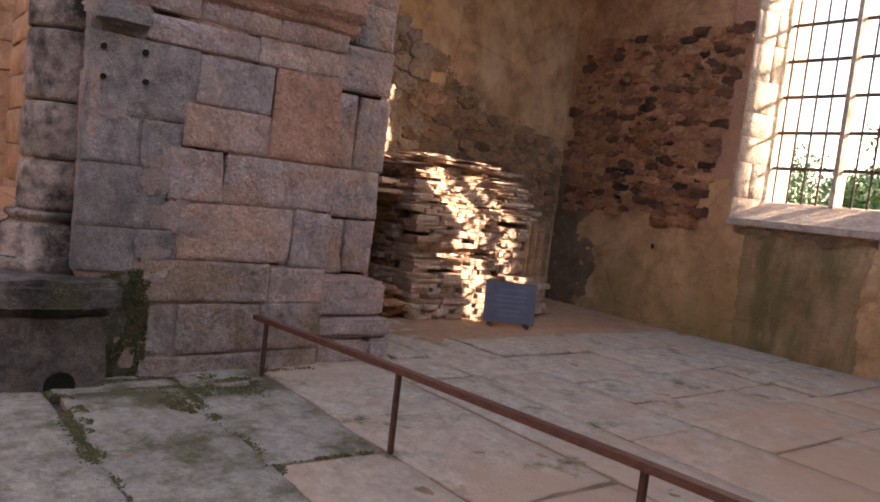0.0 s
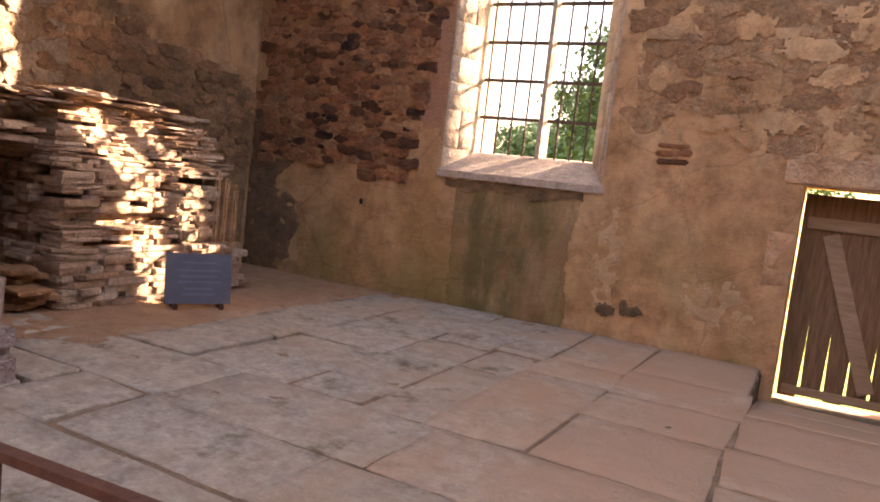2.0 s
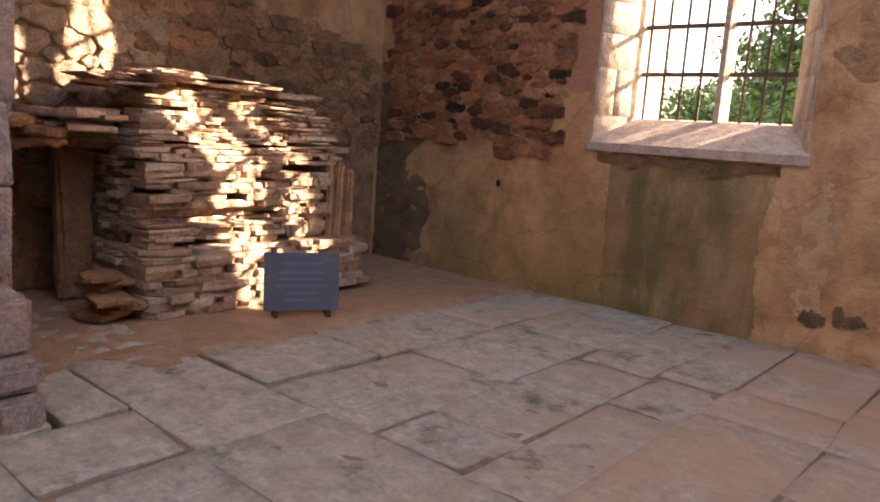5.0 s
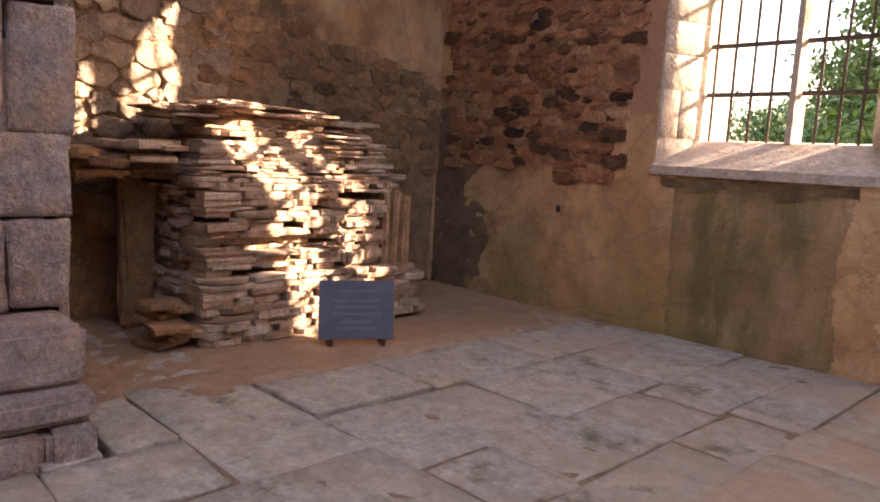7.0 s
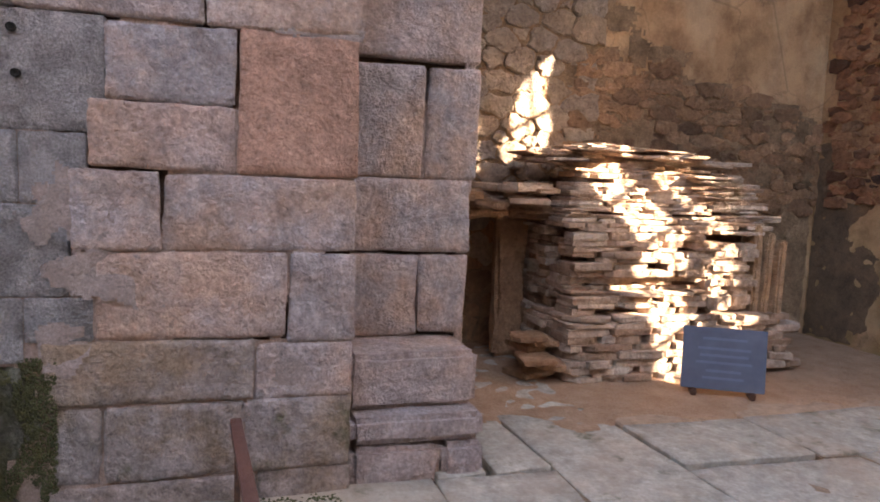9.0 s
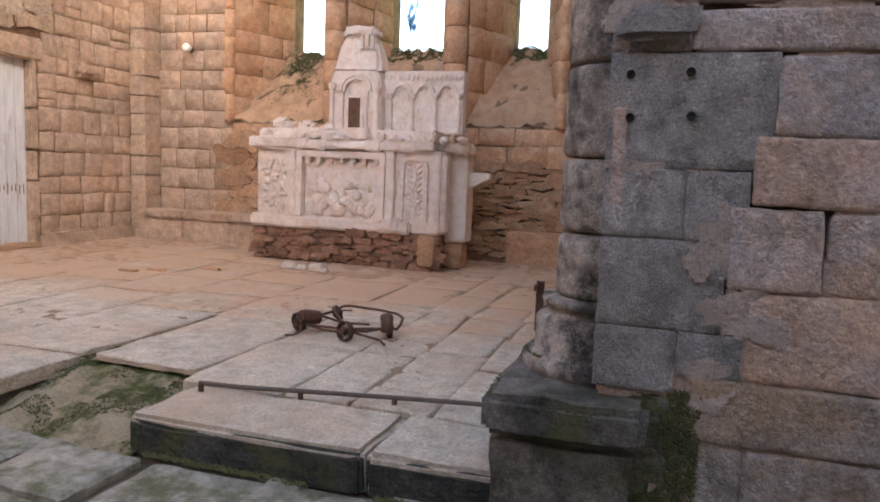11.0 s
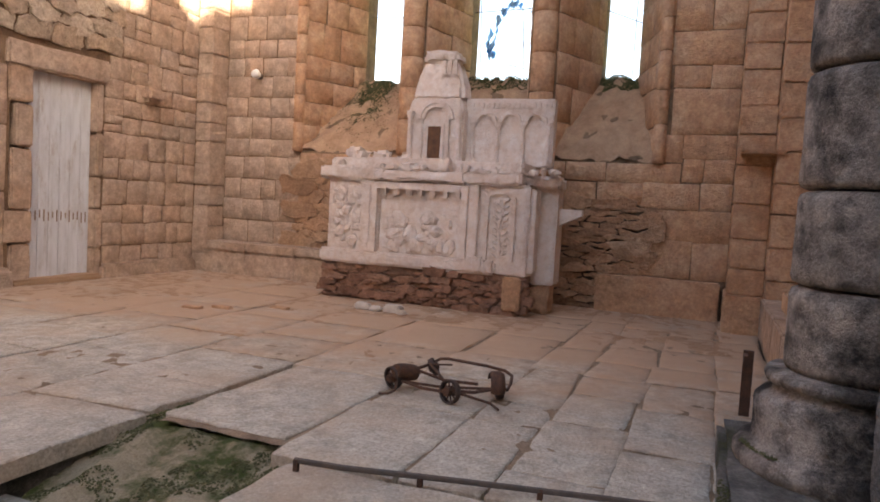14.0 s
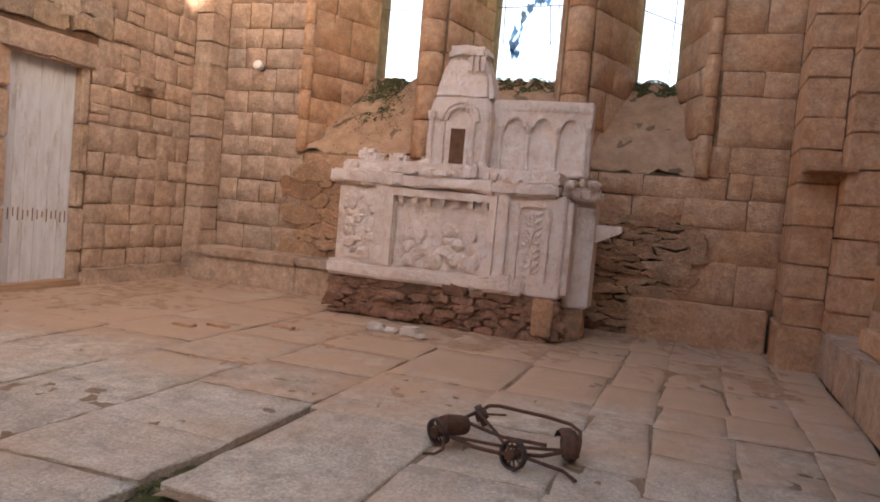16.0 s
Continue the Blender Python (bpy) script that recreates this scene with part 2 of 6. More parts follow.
def plaster_mat(infill=False):
    """Ochre lime plaster: cloudy tones, green damp low down, hairline cracks, a rose wash round the window."""
    k = Mat("green_damp_plaster" if infill else "ochre_plaster", 0.93)
    wp = k.world_pos()
    x, z = k.axis(wp, "X"), k.axis(wp, "Z")
    c = k.mix(k.ramp(k.noise(0.9, 6, 0.65, wp), [(0.3, 0.0), (0.68, 1.0)]), *(((0.25, 0.17, 0.09), (0.44, 0.29, 0.165)) if infill else ((0.43, 0.245, 0.125), (0.7, 0.42, 0.22))))
    c = k.mix(k.ramp(k.noise(3.5, 7, 0.7, wp), [(0.42, 0.0), (0.66, 0.85)]), c, (0.29, 0.15, 0.072))
    c = k.mix(k.ramp(k.noise(2.1, 5, 0.6, wp, (1, 1, 0.5)), [(0.5, 0.0), (0.66, 0.5)]), c, (0.72, 0.5, 0.295))
    damp = k.ramp(k.noise(1.7, 5, 0.6, wp, (1.0, 1.0, 0.45)), [(0.42, 0.0), (0.62, 0.8)])
    low = k.ramp(k.math("MULTIPLY", z, 0.5), [(0.05, 0.85), (0.72, 0.0)])
    c = k.mix(k.math("MULTIPLY", damp, low), c, (0.22, 0.175, 0.06))
    # green run-off stain under the window
    run = k.math("MULTIPLY", k.ramp(k.math("ADD", k.math("MULTIPLY", k.math("ABSOLUTE", k.math("ADD", x, 3.1)), 0.5), k.math("MULTIPLY", k.noise(1.6, 5, 0.6, wp), 0.25)), [(0.7, 1.0), (0.8, 0.0)]), k.ramp(k.math("MULTIPLY", z, 0.5), [(0.66, 1.0), (0.74, 0.0)]))
    run = k.math("MULTIPLY", run, k.ramp(k.noise(2.6, 6, 0.7, wp, (1, 1, 0.3)), [(0.4, 0.0), (0.58, 0.8)]))
    c = k.mix(run, c, (0.13, 0.115, 0.045)) if infill else c
    crack = k.ramp(k.voronoi(1.6, k.mix(0.25, wp, k.mix(1.0, (0, 0, 0), k.noise(2.5, 5, 0.7, wp))), "DISTANCE_TO_EDGE"), [(0.0, 1.0), (0.012, 0.0)])
    c = k.mix(k.math("MULTIPLY", crack, 0.35), c, (0.1, 0.07, 0.045))
    c = k.mix(0.35, c, k.ramp(k.noise(70, 3, 0.7, wp), [(0.3, 0.35), (0.7, 0.65)]), "OVERLAY")
    k.color(c)
    k.bump(k.math("ADD", k.noise(7, 8, 0.7, wp), k.math("MULTIPLY", k.noise(40, 3, 0.6, wp), 0.3)), 0.8, 0.03)
    return k.m


PLASTER = plaster_mat()
PLASTER_GREEN = plaster_mat(True)


def simple_mat(name, a, b, rough, metal=0.0, scale=12.0, bump=0.3, stretch=None):
    k = Mat(name, rough, metal)
    f = k.noise(scale, 6, 0.7, None, stretch)
    k.color(k.mix(k.ramp(f, [(0.35, 0.0), (0.68, 1.0)]), a, b))
    k.bump(k.noise(scale * 3, 5, 0.7, None, stretch), bump, 0.006)
    return k.m


RUST = simple_mat("rusted_iron", (0.07, 0.045, 0.035), (0.16, 0.075, 0.045), 0.75, 0.35, 30.0, 0.8)
RAIL = simple_mat("brown_painted_iron", (0.12, 0.055, 0.04), (0.19, 0.09, 0.065), 0.45, 0.3, 25.0, 0.4)
IRON = simple_mat("window_iron", (0.09, 0.075, 0.065), (0.15, 0.11, 0.085), 0.6, 0.4, 20.0, 0.5)
SLATE = simple_mat("slate_blue_panel", (0.1, 0.115, 0.15), (0.135, 0.15, 0.19), 0.5, 0.0, 6.0, 0.1)
SLATE_TEXT = simple_mat("worn_grey_lettering", (0.135, 0.16, 0.22), (0.16, 0.185, 0.25), 0.6, 0.0, 6.0, 0.1)
WOOD = simple_mat("brown_door_boards", (0.15, 0.085, 0.045), (0.3, 0.18, 0.1), 0.8, 0.0, 5.0, 0.5, (8, 8, 0.6))
WOOD_PALE = simple_mat("pale_ledge_board", (0.3, 0.2, 0.12), (0.45, 0.31, 0.2), 0.8, 0.0, 5.0, 0.5, (0.8, 8, 8))
MOSS = simple_mat("moss", (0.05, 0.052, 0.02), (0.12, 0.112, 0.048), 0.95, 0.0, 18.0, 1.0)
GRASS = simple_mat("lawn", (0.12, 0.2, 0.03), (0.3, 0.36, 0.08), 0.9, 0.0, 3.0, 0.6)
LEAF = simple_mat("tree_leaf", (0.045, 0.1, 0.04), (0.1, 0.17, 0.07), 0.6, 0.0, 3.0, 0.1)
BARK = simple_mat("tree_bark", (0.06, 0.045, 0.03), (0.12, 0.09, 0.06), 0.9, 0.0, 12.0, 0.9)
LAMP_WHITE = simple_mat("white_lamp_shell", (0.7, 0.66, 0.6), (0.78, 0.75, 0.7), 0.4, 0.0, 8.0, 0.05)
TYRE = simple_mat("perished_rubber", (0.05, 0.035, 0.03), (0.09, 0.06, 0.05), 0.85, 0.0, 20.0, 0.6)
PLASTER_PALE = mortar_mat("pale_plaster_flake", (0.62, 0.42, 0.25), (0.46, 0.3, 0.17))
PLASTER_ROSE = mortar_mat("rose_plaster_band", (0.5, 0.26, 0.165), (0.42, 0.22, 0.135))
CORNER_SHADE = mortar_mat("corner_shade_plaster", (0.13, 0.09, 0.06), (0.29, 0.18, 0.105))
SMEAR = mortar_mat("grey_lime_smear", (0.27, 0.22, 0.195), (0.42, 0.33, 0.285))
GRANITE_MOSS = stone_mat("green_damp_granite", [(0.2, 0.185, 0.15), (0.16, 0.15, 0.12)], (0.05, 0.055, 0.03), 60.0, 0.9, 0.5)
DARK_WALL = mortar_mat("dark_brown_wall", (0.08, 0.06, 0.04), (0.3, 0.19, 0.1))
CHALK = simple_mat("chalky_rubble", (0.5, 0.42, 0.35), (0.62, 0.54, 0.46), 0.9, 0.0, 14.0, 0.6)


def white_door_mat():
    k = Mat("flaking_white_paint", 0.75)
    wp = k.world_pos()
    c = k.mix(k.ramp(k.noise(6, 6, 0.7, wp, (2, 2, 0.4)), [(0.4, 0.0), (0.7, 1.0)]), (0.62, 0.63, 0.65), (0.5, 0.5, 0.51))
    c = k.mix(k.ramp(k.noise(2.0, 6, 0.75, wp, (3, 3, 0.8)), [(0.55, 0.0), (0.72, 0.7)]), c, (0.3, 0.23, 0.17))
    k.color(c).bump(k.noise(20, 4, 0.6, wp, (6, 6, 0.4)), 0.4, 0.005)
    return k.m


WHITE_DOOR = white_door_mat()


def glass_mat():
    k = Mat("blue_leaded_glass", 0.15)
    k.b.inputs["Transmission Weight"].default_value = 0.55
    k.color(k.mix(k.ramp(k.noise(5, 3), [(0.4, 0.0), (0.6, 1.0)]), (0.05, 0.28, 0.6), (0.35, 0.6, 0.75)))
    return k.m


BLUE_GLASS = glass_mat()

# ---- building helpers ----
rng = random.Random(7)


def mesh_object(name, verts, faces, mat, parent=None, smooth=False):
    me = bpy.data.meshes.new(name)
    me.from_pydata([tuple(v) for v in verts], [], faces)
    me.materials.append(mat)
    if smooth:
        me.polygons.foreach_set("use_smooth", [True] * len(me.polygons))
    me.update()
    ob = new(name, me)
    ob.parent = parent
    return ob


def part(name, bm, mat, parent=None, label="", smooth=False):
    """Links a bmesh as one mesh object, under a thing or a part."""
    me = bpy.data.meshes.new(name)
    bmesh.ops.recalc_face_normals(bm, faces=bm.faces)
    bm.to_mesh(me)
    bm.free()
    me.materials.append(mat)
    if smooth:
        me.polygons.foreach_set("use_smooth", [True] * len(me.polygons))
    ob = new(name, me)
    ob.parent = parent
    if label:
        tagged(ob, label)
    return ob


def add_box(bm, x0, x1, y0, y1, z0, z1, m=None):
    vs = [bm.verts.new(p) for p in ((x0, y0, z0), (x1, y0, z0), (x1, y1, z0), (x0, y1, z0), (x0, y0, z1), (x1, y0, z1), (x1, y1, z1), (x0, y1, z1))]
    for f in ((0, 3, 2, 1), (4, 5, 6, 7), (0, 1, 5, 4), (1, 2, 6, 5), (2, 3, 7, 6), (3, 0, 4, 7)):
        bm.faces.new([vs[i] for i in f])
    if m is not None:
        bmesh.ops.transform(bm, matrix=m, verts=vs)
    return vs


def rough_box(x0, x1, y0, y1, z0, z1, bevel=0.02, jitter=0.012, cuts=2, seed=0):
    """A worn block: subdivided, bevelled and uneven."""
    bm = bmesh.new()
    add_box(bm, x0, x1, y0, y1, z0, z1)
    bmesh.ops.bevel(bm, geom=bm.edges[:], offset=bevel, segments=2, affect="EDGES")
    longest = max(x1 - x0, y1 - y0, z1 - z0)
    long_edges = [e for e in bm.edges if e.calc_length() > longest / 4]
    bmesh.ops.subdivide_edges(bm, edges=long_edges, cuts=cuts, use_grid_fill=True)
    for v in bm.verts:
        n = noise.noise_vector((v.co + Vector((seed * 3.1, seed, 0))) * 5.0) + 0.5 * noise.noise_vector((v.co + Vector((seed, 0, seed))) * 17.0)
        v.co += n * jitter
    return bm


def tube(bm, pts, r, sides=6):
    """A tube along a line of points."""
    pts = [Vector(p) for p in pts]
    rings = []
    for i, p in enumerate(pts):
        d = (pts[min(i + 1, len(pts) - 1)] - pts[max(i - 1, 0)]).normalized()
        a = d.orthogonal().normalized()
        b = d.cross(a)
        rr = r[i] if isinstance(r, (list, tuple)) else r
        rings.append([bm.verts.new(p + rr * (a * math.cos(2 * math.pi * k / sides) + b * math.sin(2 * math.pi * k / sides))) for k in range(sides)])
    for q, s in zip(rings, rings[1:]):
        best = min(range(sides), key=lambda o: sum((q[k].co - s[(k + o) % sides].co).length for k in range(sides)))
        for k in range(sides):
            bm.faces.new((q[k], q[(k + 1) % sides], s[(k + 1 + best) % sides], s[(k + best) % sides]))
    bm.faces.new(rings[0][::-1])
    bm.faces.new(rings[-1])


def lathe(profile, sides=24, start=0.0, sweep=2 * math.pi):
    """A turned body about z from (radius, height) pairs."""
    bm = bmesh.new()
    full = sweep > 6.28
    count = sides if full else sides + 1
    rings = [[bm.verts.new((r * math.cos(start + sweep * k / sides), r * math.sin(start + sweep * k / sides), z)) for k in range(count)] for r, z in profile]
    for q, s in zip(rings, rings[1:]):
        for k in range(count if full else count - 1):
            bm.faces.new((q[k], q[(k + 1) % count], s[(k + 1) % count], s[k]))
    bm.faces.new(rings[0][::-1])
    bm.faces.new(rings[-1])
    return bm


def plane_matrix(origin, u, n):
    """Local x along u, local y along the third axis, local z out along n."""
    u, n = Vector(u).normalized(), Vector(n).normalized()
    v = n.cross(u)
    m = Matrix((u, v, n)).transposed().to_4x4()
    m.translation = Vector(origin)
    return m


def stone_data(w, h, d, edge=0.025, wob=0.012, r=None, fine=3, back=0.05, skew=0.0):
    """A dressed block: chamfered, slightly pillowed front at depth d, sides running back."""
    r = r or rng
    e = min(edge, w * 0.22, h * 0.22)
    def steps(s):
        inner = [-s / 2 + e + (s - 2 * e) * k / (fine - 1) for k in range(fine)]
        return [-s / 2] + inner + [s / 2]
    us, vs = steps(w), steps(h)
    nu, nv = len(us), len(vs)
    o = Vector((r.uniform(0, 99), r.uniform(0, 99), r.uniform(0, 99)))
    tilt_u, tilt_v = r.uniform(-0.25, 0.25) * wob, r.uniform(-0.25, 0.25) * wob
    corner = [(r.uniform(-skew, skew), r.uniform(-skew, skew)) for _ in range(4)]
    verts, faces = [], []
    for j, v in enumerate(vs):
        for i, u in enumerate(us):
            ou, ov = i in (0, nu - 1), j in (0, nv - 1)
            p = Vector((u, v, 0))
            n3 = noise.noise_vector(p * 4.5 + o) + 0.5 * noise.noise_vector(p * 12 + o)
            z = d + n3.z * wob + tilt_u * u / w + tilt_v * v / h
            x, y = u + n3.x * wob * 0.4, v + n3.y * wob * 0.4
            fu, fv = u / w + 0.5, v / h + 0.5
            for (cx, cy), g in zip(corner, ((1 - fu) * (1 - fv), fu * (1 - fv), (1 - fu) * fv, fu * fv)):
                x, y = x + cx * g, y + cy * g
            if ou or ov:
                chip = max(0.0, noise.noise(p * 16 + o)) * e * 1.1
                x -= math.copysign(chip, u) if ou else 0.0
                y -= math.copysign(chip, v) if ov else 0.0
                z -= e * (0.75 if ou != ov else 1.0)
                if ou and ov:
                    x -= math.copysign(e * r.uniform(0.2, 1.5), u)
                    y -= math.copysign(e * r.uniform(0.2, 1.5), v)
            verts.append((x, y, z))
    for j in range(nv - 1):
        for i in range(nu - 1):
            a = j * nu + i
            faces.append((a, a + 1, a + nu + 1, a + nu))
    rim = list(range(nu)) + [j * nu + nu - 1 for j in range(1, nv)] + [(nv - 1) * nu + i for i in range(nu - 2, -1, -1)] + [j * nu for j in range(nv - 2, 0, -1)]
    base = len(verts)
    for k in rim:
        verts.append((verts[k][0], verts[k][1], -back))
    for k in range(len(rim)):
        k2 = (k + 1) % len(rim)
        faces.append((rim[k2], rim[k], base + k, base + k2))
    smooth = [0 < i < nu - 2 and 0 < j < nv - 2 for j in range(nv - 1) for i in range(nu - 1)] + [False] * len(rim)
    return verts, faces, smooth


def lay(name, m, rects, mat, parent, proud=(0.015, 0.035), joint=0.012, edge=0.025, wob=0.012, fine=3, back=0.05, skew=0.012):
    """One stone object for each rectangle (u0, v0, u1, v1) on the plane m."""
    out = []
    for rc in rects:
        u0, v0, u1, v1 = rc[:4]
        w, h = u1 - u0 - joint, v1 - v0 - joint
        if w < 0.03 or h < 0.02:
            continue
        verts, faces, smooth = stone_data(w, h, rng.uniform(*proud), edge, wob, None, fine, back, skew)
        ob = mesh_object(name, verts, faces, rc[4] if len(rc) > 4 else mat, parent)
        ob.data.polygons.foreach_set("use_smooth", smooth)
        ob.matrix_local = m @ Matrix.Translation(((u0 + u1) / 2, (v0 + v1) / 2, 0))
        out.append(ob)
    return out


def courses(u0, u1, v0, v1, hs, ws, holes=(), split=0.0, seed=1):
    """Courses of blocks between u0..u1 and v0..v1, broken round the holes."""
    r = random.Random(seed)
    out, v = [], v0
    while v < v1 - 0.03:
        h = r.uniform(*hs)
        if v1 - v - h < hs[0] * 0.6:
            h = v1 - v
        spans = [(u0, u1)]
        for a, b, c, d in holes:
            if v + h * 0.5 > b and v + h * 0.5 < d:
                spans = [q for s, e in spans for q in ((s, min(e, a)), (max(s, c), e)) if q[1] - q[0] > 0.04]
        for s, e in spans:
            u = s
            while u < e - 0.02:
                w = r.uniform(*ws)
                if e - u - w < ws[0] * 0.6:
                    w = e - u
                if split and r.random() < split and h > 0.16:
                    k = r.uniform(0.4, 0.6)
                    out += [(u, v, u + w, v + h * k), (u, v + h * k, u + w, v + h)]
                else:
                    out.append((u, v, u + w, v + h))
                u += w
        v += h
    return out


def clip_cell(poly, n, c):
    """The part of a polygon where p . n <= c."""
    out = []
    for p, q in zip(poly, poly[1:] + poly[:1]):
        a, b = p[0] * n[0] + p[1] * n[1] - c, q[0] * n[0] + q[1] * n[1] - c
        if a <= 0:
            out.append(p)
        if (a < 0) != (b < 0) and a != b:
            k = a / (a - b)
            out.append((p[0] + (q[0] - p[0]) * k, p[1] + (q[1] - p[1]) * k))
    return out


def rubble(name, m, u0, u1, v0, v1, hs, ws, inside, mat, parent, depth=(0.02, 0.05), seed=1, limit=300, gap=0.006):
    """Rough angular stones, packed close without courses where inside(u, v) holds."""
    r = random.Random(seed)
    aspect = (ws[0] + ws[1]) / (hs[0] + hs[1])
    small, large = hs[0], hs[1]
    pts = []
    for size, share in ((large, 0.3), ((small + large) / 2, 0.65), (small, 1.0)):
        tries = 0
        while len(pts) < limit * share and tries < limit * 12:
            tries += 1
            u, v = r.uniform(u0, u1) / aspect, r.uniform(v0, v1)
            if inside(u * aspect, v) and all((u - p[0]) ** 2 + (v - p[1]) ** 2 > (0.5 * (size + p[2])) ** 2 for p in pts):
                pts.append((u, v, size))
    rest_v, rest_f = [], []
    for index, (u, v, size) in enumerate(pts):
        s = size * 0.75
        poly = [(-s, -s), (s, -s), (s, s), (-s, s)]
        near = sorted(((p[0] - u) ** 2 + (p[1] - v) ** 2, p) for p in pts)[1:18]
        for d2, p in near:
            dx, dy = p[0] - u, p[1] - v
            share = size / (size + p[2])
            poly = clip_cell(poly, (dx, dy), d2 * share)
        if len(poly) < 3:
            continue
        # back to true width, then a broken outline
        poly = [(x * aspect, y) for x, y in poly]
        line = []
        for p, q in zip(poly, poly[1:] + poly[:1]):
            span = math.hypot(q[0] - p[0], q[1] - p[1])
            if span < 0.008:
                continue
            line.append(p)
            if span > 0.05:
                for k in (r.uniform(0.2, 0.42), r.uniform(0.58, 0.82)):
                    o = r.uniform(-0.2, 0.1) * span
                    line.append((p[0] + (q[0] - p[0]) * k - (q[1] - p[1]) / span * o, p[1] + (q[1] - p[1]) * k + (q[0] - p[0]) / span * o))
        if len(line) < 3:
            continue
        cx, cy = sum(p[0] for p in line) / len(line), sum(p[1] for p in line) / len(line)
        d = r.uniform(*depth)
        slack = gap * r.uniform(0.4, 2.2)
        tx, ty = r.uniform(-0.12, 0.12), r.uniform(-0.12, 0.12)
        verts, faces, n = [], [], len(line)
        for inset, z in ((slack, -0.06), (slack * r.uniform(0.9, 1.5), d * 0.8), (slack * 1.4 + r.uniform(0.004, 0.014), d)):
            for x, y in line:
                e = max(0.25, 1 - inset / max(0.02, math.hypot(x - cx, y - cy)))
                x2, y2 = cx + (x - cx) * e, cy + (y - cy) * e
                verts.append((x2, y2, z + (tx * (x2 - cx) + ty * (y2 - cy) + r.uniform(-0.1, 0.1) * d if z > 0 else 0)))
        verts.append((cx, cy, d + r.uniform(-0.002, 0.006)))
        for k in range(2):
            faces += [(k * n + i, k * n + (i + 1) % n, (k + 1) * n + (i + 1) % n, (k + 1) * n + i) for i in range(n)]
        faces += [(2 * n + i, 2 * n + (i + 1) % n, 3 * n) for i in range(n)]
        if index < 300:
            ob = mesh_object(name, verts, faces, mat, parent, False)
            ob.matrix_local = m @ Matrix.Translation((u * aspect, v, 0))
        else:
            rest_f += [tuple(len(rest_v) + i for i in f) for f in faces]
            rest_v += [(x + u * aspect, y + v, z) for x, y, z in verts]
    if rest_v:
        ob = mesh_object("small_" + name + "s", rest_v, rest_f, mat, parent, False)
        ob.matrix_local = m
        tagged(ob, "small rough stones packed between the larger ones", kind="stuff")


def moss_tufts(spots, r, size=(0.004, 0.011)):
    """Many tiny uneven cushions, as one bmesh."""
    bm = bmesh.new()
    for p, normal in spots:
        s = r.uniform(*size)
        q = normal.to_track_quat("Z", "Y").to_matrix().to_4x4()
        ring = [bm.verts.new(Matrix.Translation(p) @ q @ Vector((s * r.uniform(0.7, 1.8) * math.cos(k * 1.257), s * r.uniform(0.7, 1.8) * math.sin(k * 1.257), -0.003))) for k in range(5)]
        top = bm.verts.new(p + normal * s * r.uniform(0.3, 1.0))
        for k in range(5):
            bm.faces.new((ring[k], ring[(k + 1) % 5], top))
    return bm


def patch_sheet(m, u0, u1, v0, v1, inside, mat, parent, name, proud=0.006, step=0.05, sink=0.0):
    """A thin uneven skin over the part of a wall where inside(u, v) holds."""
    nu, nv = int((u1 - u0) / step), int((v1 - v0) / step)
    index, verts, faces = {}, [], []

    def vert(i, j):
        if (i, j) not in index:
            p = Vector((u0 + i * step, v0 + j * step, 0))
            q = noise.noise_vector(p * 7)
            index[(i, j)] = len(verts)
            verts.append((p.x + q.x * 0.03, p.y + q.y * 0.03, proud + 0.012 * noise.noise(p * 9) + 0.006))
        return index[(i, j)]

    for i in range(nu):
        for j in range(nv):
            if inside(u0 + (i + 0.5) * step, v0 + (j + 0.5) * step):
                faces.append((vert(i, j), vert(i + 1, j), vert(i + 1, j + 1), vert(i, j + 1)))
    if sink:
        used = [0] * len(verts)
        for f in faces:
            for i in f:
                used[i] += 1
        verts = [(x, y, z - (sink if used[i] < 4 else 0.0)) for i, (x, y, z) in enumerate(verts)]
    ob = mesh_object(name, verts, faces, mat, parent, True)
    ob.matrix_local = m
    return ob


def structure(name, bm, mat, label):
    return tagged(part(name, bm, mat), label, kind="structure")


def thing(name, label, category, group="", at=(0, 0, 0), turn=0.0):
    ob = new(name)
    ob.empty_display_size = 0.2
    ob.matrix_world = pose(*at, 0, 0, turn)
    return tagged(ob, label, category, group)


def prism(bm, plan, z0, z1):
    a = [bm.verts.new((x, y, z0)) for x, y in plan]
    b = [bm.verts.new((x, y, z1)) for x, y in plan]
    n = len(plan)
    bm.faces.new(a[::-1])
    bm.faces.new(b)
    for k in range(n):
        bm.faces.new((a[k], a[(k + 1) % n], b[(k + 1) % n], b[k]))

# ---- large structure ----
Y_N, X_CH = 8.515, -6.75          # chapel's window wall and end wall
X_B, Y_S, Y_R = -11.62, -7.15, 1.95   # choir: end wall, door wall, side wall
Z_C = 0.18                         # choir floor

bm = bmesh.new()
add_box(bm, -400, 400, -400, 400, -0.7, -0.42)
ground = structure("ground", bm, GRASS, "sunlit rough lawn around the ruined church")

